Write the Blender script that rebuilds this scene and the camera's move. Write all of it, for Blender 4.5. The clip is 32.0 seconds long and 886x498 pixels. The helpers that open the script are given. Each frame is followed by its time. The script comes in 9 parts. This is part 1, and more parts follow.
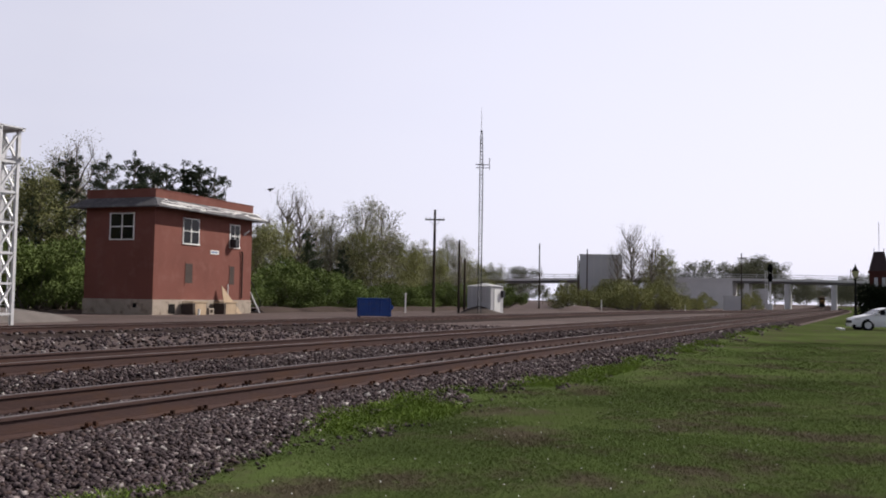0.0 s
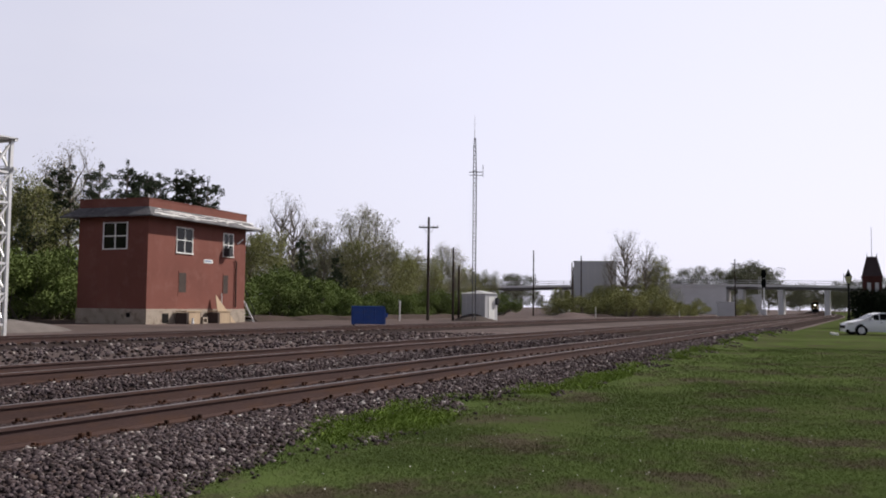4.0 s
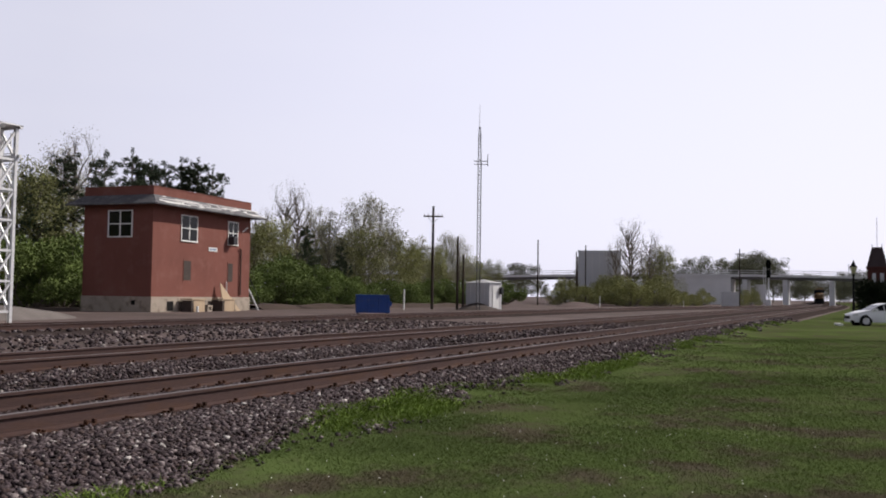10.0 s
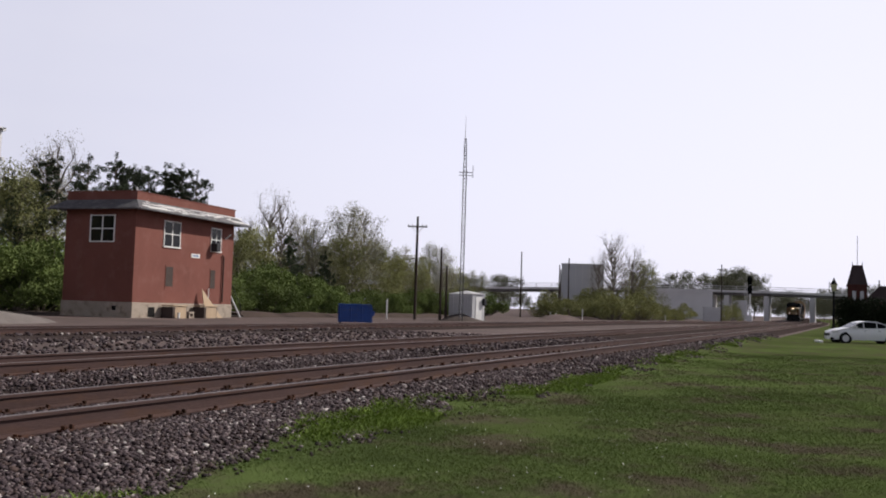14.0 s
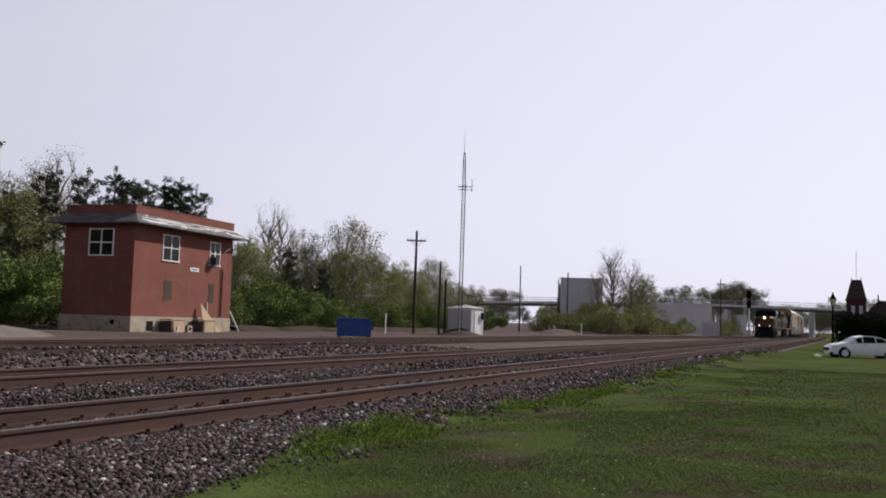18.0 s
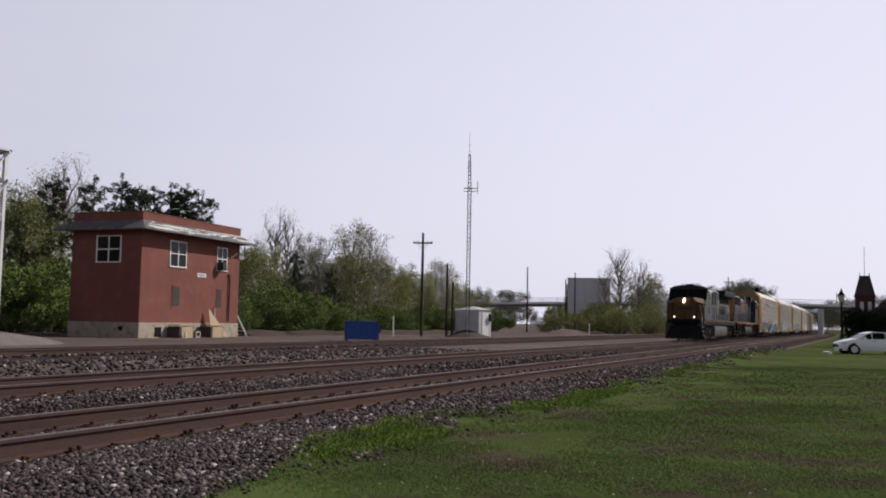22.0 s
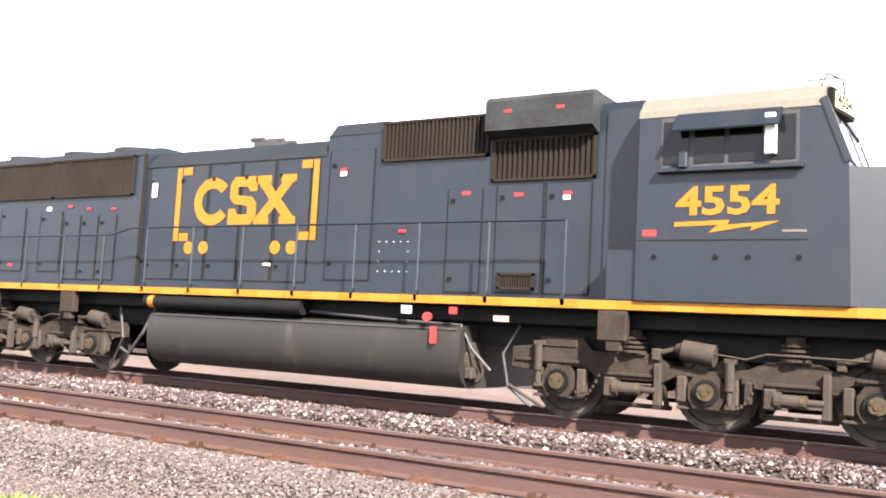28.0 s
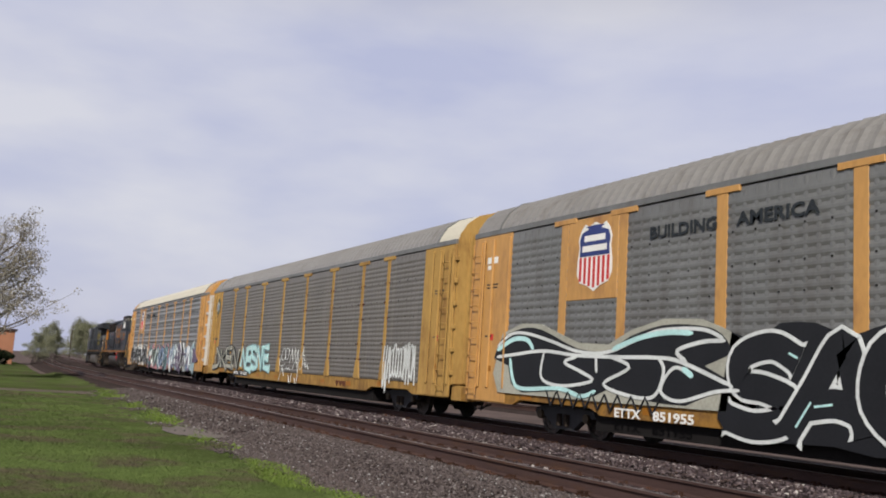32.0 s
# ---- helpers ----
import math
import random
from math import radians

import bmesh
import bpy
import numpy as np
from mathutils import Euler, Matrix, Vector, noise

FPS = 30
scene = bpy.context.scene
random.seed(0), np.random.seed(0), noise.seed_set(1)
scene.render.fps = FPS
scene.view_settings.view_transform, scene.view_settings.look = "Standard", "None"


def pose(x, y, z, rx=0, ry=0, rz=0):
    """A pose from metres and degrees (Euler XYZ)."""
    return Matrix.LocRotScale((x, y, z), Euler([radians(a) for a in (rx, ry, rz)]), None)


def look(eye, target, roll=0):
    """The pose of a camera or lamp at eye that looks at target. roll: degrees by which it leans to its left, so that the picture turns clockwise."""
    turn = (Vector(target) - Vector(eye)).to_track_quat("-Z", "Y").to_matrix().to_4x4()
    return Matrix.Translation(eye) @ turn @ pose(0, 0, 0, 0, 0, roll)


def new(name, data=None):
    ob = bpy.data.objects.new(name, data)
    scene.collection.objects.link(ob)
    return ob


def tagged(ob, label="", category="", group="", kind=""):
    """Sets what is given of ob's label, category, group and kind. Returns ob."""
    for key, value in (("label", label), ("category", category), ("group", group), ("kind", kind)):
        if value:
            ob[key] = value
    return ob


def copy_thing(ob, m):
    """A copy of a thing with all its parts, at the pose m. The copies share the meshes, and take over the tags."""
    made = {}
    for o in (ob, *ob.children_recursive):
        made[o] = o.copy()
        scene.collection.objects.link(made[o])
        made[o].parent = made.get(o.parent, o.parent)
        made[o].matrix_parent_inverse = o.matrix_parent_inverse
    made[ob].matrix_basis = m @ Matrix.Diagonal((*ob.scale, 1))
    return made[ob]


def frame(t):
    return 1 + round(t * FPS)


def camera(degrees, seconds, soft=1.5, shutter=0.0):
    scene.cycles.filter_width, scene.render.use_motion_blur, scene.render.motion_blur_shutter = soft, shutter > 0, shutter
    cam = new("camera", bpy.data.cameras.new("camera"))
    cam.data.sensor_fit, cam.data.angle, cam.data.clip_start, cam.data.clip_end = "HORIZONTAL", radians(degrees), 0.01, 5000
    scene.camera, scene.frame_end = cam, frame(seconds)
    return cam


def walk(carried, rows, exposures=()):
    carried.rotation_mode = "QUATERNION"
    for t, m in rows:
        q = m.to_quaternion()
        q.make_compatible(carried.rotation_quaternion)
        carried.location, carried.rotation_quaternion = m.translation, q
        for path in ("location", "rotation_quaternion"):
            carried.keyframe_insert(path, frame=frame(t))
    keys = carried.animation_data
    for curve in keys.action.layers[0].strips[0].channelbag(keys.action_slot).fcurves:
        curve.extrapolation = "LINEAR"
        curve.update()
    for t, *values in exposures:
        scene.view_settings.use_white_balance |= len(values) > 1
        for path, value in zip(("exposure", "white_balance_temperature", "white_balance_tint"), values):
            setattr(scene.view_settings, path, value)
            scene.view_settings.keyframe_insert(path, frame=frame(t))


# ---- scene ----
# camera: stands beside the tracks, turns with the train; seconds, yaw, pitch, roll
EYE = (0.0, 0.0, 1.13)
cam = camera(51.29, 32.0, soft=1.9)
WAY = [
    (0, -64.76, 3.07, -0.95), (0.5, -64.87, 3.07, -1.07), (1, -64.99, 3.10, -0.83), (1.5, -65.12, 3.21, -0.82),
    (2, -65.20, 3.27, -0.67), (2.5, -65.19, 3.37, -0.52), (3, -65.15, 3.45, -0.60), (3.5, -65.13, 3.54, -0.56),
    (5.5, -65.01, 3.46, -0.81), (6, -64.95, 3.32, -0.86), (6.5, -64.92, 3.19, -0.96), (7, -64.89, 3.11, -0.79),
    (7.5, -64.90, 3.06, -0.75), (8, -64.95, 3.06, -0.77), (8.5, -64.90, 3.02, -0.78), (9, -64.90, 2.96, -0.75),
    (9.5, -64.90, 2.90, -0.88), (10, -64.85, 2.86, -0.82), (10.5, -64.85, 2.85, -0.85), (11, -64.82, 2.83, -1.02),
    (11.5, -64.81, 2.79, -1.09), (12, -64.90, 2.88, -1.31), (12.5, -65.03, 3.14, -1.16), (13, -65.31, 3.45, -1.41),
    (13.5, -65.57, 3.56, -1.42), (14, -65.91, 3.54, -1.77), (14.5, -66.32, 3.48, -1.93), (16.5, -66.02, 3.86, -1.70),
    (17, -66.04, 4.02, -1.78), (17.5, -66.04, 4.26, -1.95), (18, -65.98, 4.42, -1.83), (18.5, -65.90, 4.50, -1.77),
    (19, -65.91, 4.53, -1.80), (19.5, -65.88, 4.59, -1.65), (20, -65.86, 4.61, -1.53), (20.5, -65.81, 4.57, -1.39),
    (21, -65.79, 4.48, -1.28), (21.5, -65.48, 4.43, -1.04), (22, -65.51, 4.53, -1.03), (22.5, -65.74, 4.70, -1.06),
    (23, -66.08, 4.67, -1.11), (23.5, -65.85, 4.57, -1.18), (24, -65.21, 4.57, -1.32), (24.5, -64.21, 4.79, -1.23),
    (26.5, -45.11, 6.37, -1.45), (27, -32.88, 6.30, -1.61), (27.5, -4.26, 5.83, -2.32), (28, 31.37, 5.12, -3.07),
    (28.5, 49.29, 6.64, -3.00), (29, 57.34, 8.06, -3.01), (29.5, 61.09, 8.33, -4.05), (30, 62.11, 7.49, -4.21),
    (30.5, 62.82, 7.25, -3.77), (31, 62.58, 7.62, -3.59), (31.5, 62.36, 7.82, -3.70), (32, 62.34, 7.92, -3.61),
]
GLOW = [(0, 0.0, 6420, 12), (16.0, 0.0, 6420, 12), (18.0, -0.13, 6420, 12), (20.0, -0.17, 6420, 12), (24.5, -0.22, 6420, 12), (25.6, -0.1, 6420, 12), (26.5, 0.3, 6400, 11), (27.0, 1.38, 6400, 11), (27.5, 2.05, 6700, 12),
        (28.0, 2.65, 6900, 12), (28.5, 0.9, 6600, 10), (29.0, 0.15, 6500, 9), (29.6, 0.0, 6500, 10), (32.0, 0.0, 6500, 10)]
walk(cam, [(t, pose(*EYE, 90 + p, r, y)) for t, y, p, r in WAY], GLOW)

# ---- light ----
SUN_AZ, SUN_EL = 50.0, 39.0   # from the camera's back towards +x
sun_dir = Vector((math.sin(radians(SUN_AZ)) * math.cos(radians(SUN_EL)), -math.cos(radians(SUN_AZ)) * math.cos(radians(SUN_EL)), math.sin(radians(SUN_EL))))
sun = new("sun", bpy.data.lights.new("sun", "SUN"))
sun.data.energy, sun.data.angle, sun.data.color = 5.0, radians(1.5), (1.0, 0.94, 0.86)
sun.matrix_world = look(sun_dir * 50, (0, 0, 0))


def make_world():
    w = bpy.data.worlds.new("sky")
    scene.world = w
    w.use_nodes = True
    nt = w.node_tree
    nt.nodes.clear()
    N, K = nt.nodes.new, nt.links.new
    out, bg = N("ShaderNodeOutputWorld"), N("ShaderNodeBackground")
    sky = N("ShaderNodeTexSky")
    sky.sky_type, sky.sun_disc = "NISHITA", False
    sky.sun_elevation, sky.sun_rotation = radians(SUN_EL), radians(180 - SUN_AZ)
    sky.air_density, sky.dust_density, sky.ozone_density = 1.2, 3.0, 1.0
    dim = N("ShaderNodeMix")
    dim.data_type, dim.blend_type, dim.inputs[0].default_value = "RGBA", "MULTIPLY", 1.0
    dim.inputs[7].default_value = (0.09, 0.09, 0.09, 1)
    K(sky.outputs[0], dim.inputs[6])
    # thin high cloud: streaks of pale lavender and white
    co, mp, nz, rp = N("ShaderNodeTexCoord"), N("ShaderNodeMapping"), N("ShaderNodeTexNoise"), N("ShaderNodeValToRGB")
    mp.inputs["Scale"].default_value = (0.9, 1.6, 4.5)
    mp.inputs["Rotation"].default_value = (0.15, 0.2, 0.5)
    nz.inputs["Scale"].default_value, nz.inputs["Detail"].default_value, nz.inputs["Roughness"].default_value = 1.6, 5, 0.5
    rp.color_ramp.elements[0].position, rp.color_ramp.elements[0].color = 0.36, (0.54, 0.57, 0.78, 1)
    rp.color_ramp.elements[1].position, rp.color_ramp.elements[1].color = 0.62, (0.78, 0.78, 0.86, 1)
    K(co.outputs["Generated"], mp.inputs[0]), K(mp.outputs[0], nz.inputs[0]), K(nz.outputs[0], rp.inputs[0])
    # paler and brighter towards the sun's side (+x) and the horizon
    sep, grad = N("ShaderNodeSeparateXYZ"), N("ShaderNodeMapRange")
    K(co.outputs["Generated"], sep.inputs[0])
    K(sep.outputs[0], grad.inputs[0])
    grad.inputs[1].default_value, grad.inputs[2].default_value = -1.0, 1.0
    grad.inputs[3].default_value, grad.inputs[4].default_value = 0.0, 1.0
    pale = N("ShaderNodeMix")
    pale.data_type = "RGBA"
    pale.inputs[7].default_value = (0.855, 0.85, 0.98, 1)
    K(grad.outputs[0], pale.inputs[0]), K(rp.outputs[0], pale.inputs[6])
    mix = N("ShaderNodeMix")
    mix.data_type, mix.inputs[0].default_value = "RGBA", 0.88
    K(dim.outputs[2], mix.inputs[6]), K(pale.outputs[2], mix.inputs[7])
    # the haze thins towards the zenith
    high, deep = N("ShaderNodeMapRange"), N("ShaderNodeVectorMath")
    high.interpolation_type = "SMOOTHSTEP"
    high.inputs[1].default_value, high.inputs[2].default_value, high.inputs[3].default_value, high.inputs[4].default_value = 0.33, 0.62, 1.0, 0.09
    deep.operation = "SCALE"
    K(sep.outputs[2], high.inputs[0]), K(mix.outputs[2], deep.inputs[0]), K(high.outputs[0], deep.inputs["Scale"])
    # brighter haze low in the east
    east, lift = N("ShaderNodeMapRange"), N("ShaderNodeVectorMath")
    east.inputs[1].default_value, east.inputs[2].default_value, east.inputs[3].default_value, east.inputs[4].default_value = 0.65, 1.0, 0.95, 1.16
    lift.operation = "SCALE"
    K(sep.outputs[0], east.inputs[0]), K(deep.outputs[0], lift.inputs[0]), K(east.outputs[0], lift.inputs["Scale"])
    K(lift.outputs[0], bg.inputs[0]), K(bg.outputs[0], out.inputs[0])
    bg.inputs[1].default_value = 0.98


make_world()


# ---- materials ----
def mat(name, col, rough=0.6, metal=0.0, var=0.25, scale=3.0, fine=40.0, bump=0.1, spread=0.0, stretch=(1, 1, 1), dirt=None, dirt_amount=0.0, glow=0.0, spec=None, fleck=6):
    """Two scales of variation in tone, a stain colour, fine relief; spread: change of tone from object to object."""
    m = bpy.data.materials.new(name)
    m.use_nodes = True
    nt = m.node_tree
    N, K, b = nt.nodes.new, nt.links.new, nt.nodes["Principled BSDF"]
    co, mp = N("ShaderNodeTexCoord"), N("ShaderNodeMapping")
    mp.inputs["Scale"].default_value = stretch
    K(co.outputs["Object"], mp.inputs[0])
    n1, n2 = N("ShaderNodeTexNoise"), N("ShaderNodeTexNoise")
    for n, s in ((n1, scale), (n2, fine)):
        n.inputs["Scale"].default_value, n.inputs["Detail"].default_value = s, 4
        K(mp.outputs[0], n.inputs["Vector"])
    add = N("ShaderNodeMath")
    add.operation = "ADD"
    K(n1.outputs[0], add.inputs[0]), K(n2.outputs[0], add.inputs[1])
    rng = N("ShaderNodeMapRange")
    rng.inputs[1].default_value, rng.inputs[2].default_value = 0.6, 1.4
    rng.inputs[3].default_value, rng.inputs[4].default_value = 1 - var, 1 + var
    K(add.outputs[0], rng.inputs[0])
    val = rng.outputs[0]
    if spread:
        oi, r2, mu = N("ShaderNodeObjectInfo"), N("ShaderNodeMapRange"), N("ShaderNodeMath")
        r2.inputs[3].default_value, r2.inputs[4].default_value, mu.operation = 1 - spread, 1 + spread, "MULTIPLY"
        K(oi.outputs["Random"], r2.inputs[0]), K(r2.outputs[0], mu.inputs[0]), K(val, mu.inputs[1])
        val = mu.outputs[0]
    sc = N("ShaderNodeVectorMath")
    sc.operation = "SCALE"
    sc.inputs[0].default_value = col[:3]
    K(val, sc.inputs["Scale"])
    colour = sc.outputs[0]
    if dirt:
        n3, r3, mx = N("ShaderNodeTexNoise"), N("ShaderNodeMapRange"), N("ShaderNodeMix")
        n3.inputs["Scale"].default_value, n3.inputs["Detail"].default_value, n3.inputs["Roughness"].default_value = scale * 2.3, fleck, 0.65
        K(mp.outputs[0], n3.inputs["Vector"])
        r3.inputs[1].default_value, r3.inputs[2].default_value = 0.62 - dirt_amount * 0.3, 0.74
        K(n3.outputs[0], r3.inputs[0])
        mx.data_type = "RGBA"
        mx.inputs[7].default_value = (*dirt, 1)
        K(r3.outputs[0], mx.inputs[0]), K(colour, mx.inputs[6])
        colour = mx.outputs[2]
    K(colour, b.inputs["Base Color"])
    b.inputs["Roughness"].default_value, b.inputs["Metallic"].default_value = rough, metal
    b.inputs["Specular IOR Level"].default_value = spec if spec is not None else 0.5 if rough < 0.3 else 0.25 if rough < 0.6 else 0.1   # dusty surfaces gleam little
    if bump:
        bp = N("ShaderNodeBump")
        bp.inputs["Strength"].default_value, bp.inputs["Distance"].default_value = bump, 0.02
        K(n2.outputs[0], bp.inputs["Height"]), K(bp.outputs[0], b.inputs["Normal"])
    if glow:
        b.inputs["Emission Color"].default_value, b.inputs["Emission Strength"].default_value = (*col[:3], 1), glow
    return m


def glass(name, tint=(0.006, 0.007, 0.008)):
    m = mat(name, tint, 0.06, 0, 0.1, 1, 5, 0, spec=0.2)
    return m


def lawn_material(name, dark, light, bare):
    """Short turf: blotches of darker and lighter green, thin bare spots, fine mottling."""
    m = mat(name, dark, 0.95, 0, 0.3, 1.1, 45, 0.6, spec=0.0)
    nt = m.node_tree
    N, K, b = nt.nodes.new, nt.links.new, nt.nodes["Principled BSDF"]
    old = b.inputs["Base Color"].links[0].from_socket
    co = N("ShaderNodeTexCoord")
    def field(scale, detail, lo, hi, rough=0.6):
        n, r = N("ShaderNodeTexNoise"), N("ShaderNodeMapRange")
        n.inputs["Scale"].default_value, n.inputs["Detail"].default_value, n.inputs["Roughness"].default_value = scale, detail, rough
        r.interpolation_type = "SMOOTHSTEP"
        r.inputs[1].default_value, r.inputs[2].default_value = lo, hi
        K(co.outputs["Object"], n.inputs["Vector"]), K(n.outputs[0], r.inputs[0])
        return r.outputs[0]
    def blend(fac, a, colour):
        x = N("ShaderNodeMix")
        x.data_type = "RGBA"
        x.inputs[7].default_value = (*colour, 1)
        K(fac, x.inputs[0]), K(a, x.inputs[6])
        return x.outputs[2]
    c = blend(field(0.16, 5, 0.40, 0.66), old, light)
    c = blend(field(0.7, 7, 0.47, 0.66, 0.68), c, bare)
    c = blend(field(3.5, 6, 0.58, 0.80, 0.7), c, tuple(v * 1.5 for v in light))
    K(c, b.inputs["Base Color"])
    return m


M = {}
M["gravel"] = mat("gravel", (0.075, 0.062, 0.057), 0.95, 0, 0.35, 0.25, 30, 0.9, dirt=(0.06, 0.05, 0.045), dirt_amount=0.4)
M["dirt"] = mat("dirt", (0.112, 0.084, 0.080), 0.95, 0, 0.35, 0.12, 14, 0.8, dirt=(0.066, 0.053, 0.048), dirt_amount=0.5)
M["ballast_bed"] = mat("ballast_bed", (0.044, 0.034, 0.033), 0.95, 0, 0.5, 2, 24, 1.0, dirt=(0.064, 0.052, 0.049), dirt_amount=0.6, spec=0.0)
M["lawn"] = lawn_material("lawn", (0.060, 0.080, 0.028), (0.084, 0.116, 0.038), (0.074, 0.062, 0.046))
M["rail"] = mat("rail", (0.064, 0.040, 0.037), 0.7, 0.1, 0.28, 1.2, 30, 0.3, dirt=(0.080, 0.043, 0.028), dirt_amount=0.35, stretch=(0.4, 1, 3))
M["rail_top"] = mat("rail_top", (0.18, 0.155, 0.152), 0.48, 0.7, 0.2, 1.0, 20, 0.1)
M["spike"] = mat("spike_rust", (0.055, 0.029, 0.021), 0.9, 0, 0.45, 3, 30, 0.3, dirt=(0.085, 0.036, 0.017), dirt_amount=0.5, spread=0.5)
M["tie"] = mat("tie", (0.075, 0.055, 0.045), 0.9, 0, 0.35, 3, 30, 0.6, spread=0.3, stretch=(3, 0.4, 1))
M["brick"] = mat("brick_wall", (0.172, 0.070, 0.056), 0.85, 0, 0.20, 0.45, 18, 0.3, dirt=(0.205, 0.098, 0.080), dirt_amount=0.35)
M["concrete"] = mat("concrete", (0.33, 0.28, 0.23), 0.9, 0, 0.25, 0.9, 15, 0.4, dirt=(0.16, 0.12, 0.09), dirt_amount=0.4)
M["concrete_pale"] = mat("concrete_pale", (0.60, 0.59, 0.58), 0.9, 0, 0.12, 0.3, 6, 0.2)
M["white"] = mat("white_paint", (0.72, 0.72, 0.70), 0.5, 0, 0.08, 1.5, 20, 0.1)
M["galv"] = mat("galvanised_steel", (0.56, 0.56, 0.57), 0.45, 0.35, 0.15, 2, 20, 0.1)
M["blue"] = mat("blue_paint", (0.02, 0.06, 0.23), 0.5, 0, 0.2, 1.2, 10, 0.2, dirt=(0.05, 0.07, 0.15), dirt_amount=0.3)
M["pole"] = mat("pole_wood", (0.055, 0.043, 0.036), 0.9, 0, 0.3, 2, 20, 0.5, stretch=(4, 4, 0.5))
M["steel_dark"] = mat("steel_dark", (0.05, 0.05, 0.055), 0.6, 0.3, 0.25, 2, 20, 0.2)
M["black"] = mat("black_paint", (0.007, 0.007, 0.0075), 0.6, 0, 0.3, 2, 20, 0.1, spec=0.1)
M["glass"] = glass("window_glass")
M["slate"] = mat("slate_roof", (0.125, 0.122, 0.13), 0.75, 0, 0.35, 1.0, 12, 0.5, dirt=(0.26, 0.26, 0.27), dirt_amount=0.3)
M["bark"] = mat("bark", (0.155, 0.135, 0.115), 0.95, 0, 0.35, 4, 30, 0.7, stretch=(2, 2, 0.4))
M["leaf_green"] = mat("leaf_green", (0.125, 0.165, 0.050), 0.8, 0, 0.5, 0.35, 3, 0, spread=0.25)
M["leaf_spring"] = mat("leaf_spring", (0.235, 0.240, 0.100), 0.8, 0, 0.45, 0.35, 3, 0, spread=0.25)
M["leaf_bloom"] = mat("leaf_bloom", (0.27, 0.25, 0.205), 0.8, 0, 0.4, 0.35, 3, 0, spread=0.2)
M["leaf_pale"] = mat("leaf_pale", (0.31, 0.30, 0.205), 0.8, 0, 0.4, 0.35, 3, 0, spread=0.2)
M["leaf_buds"] = mat("leaf_buds", (0.23, 0.20, 0.155), 0.8, 0, 0.4, 0.35, 3, 0, spread=0.2)
M["needle"] = mat("needle", (0.052, 0.066, 0.04), 0.85, 0, 0.5, 0.5, 4, 0, spread=0.25)
M["hedge"] = mat("hedge_leaf", (0.012, 0.018, 0.008), 0.85, 0, 0.4, 1, 8, 0)


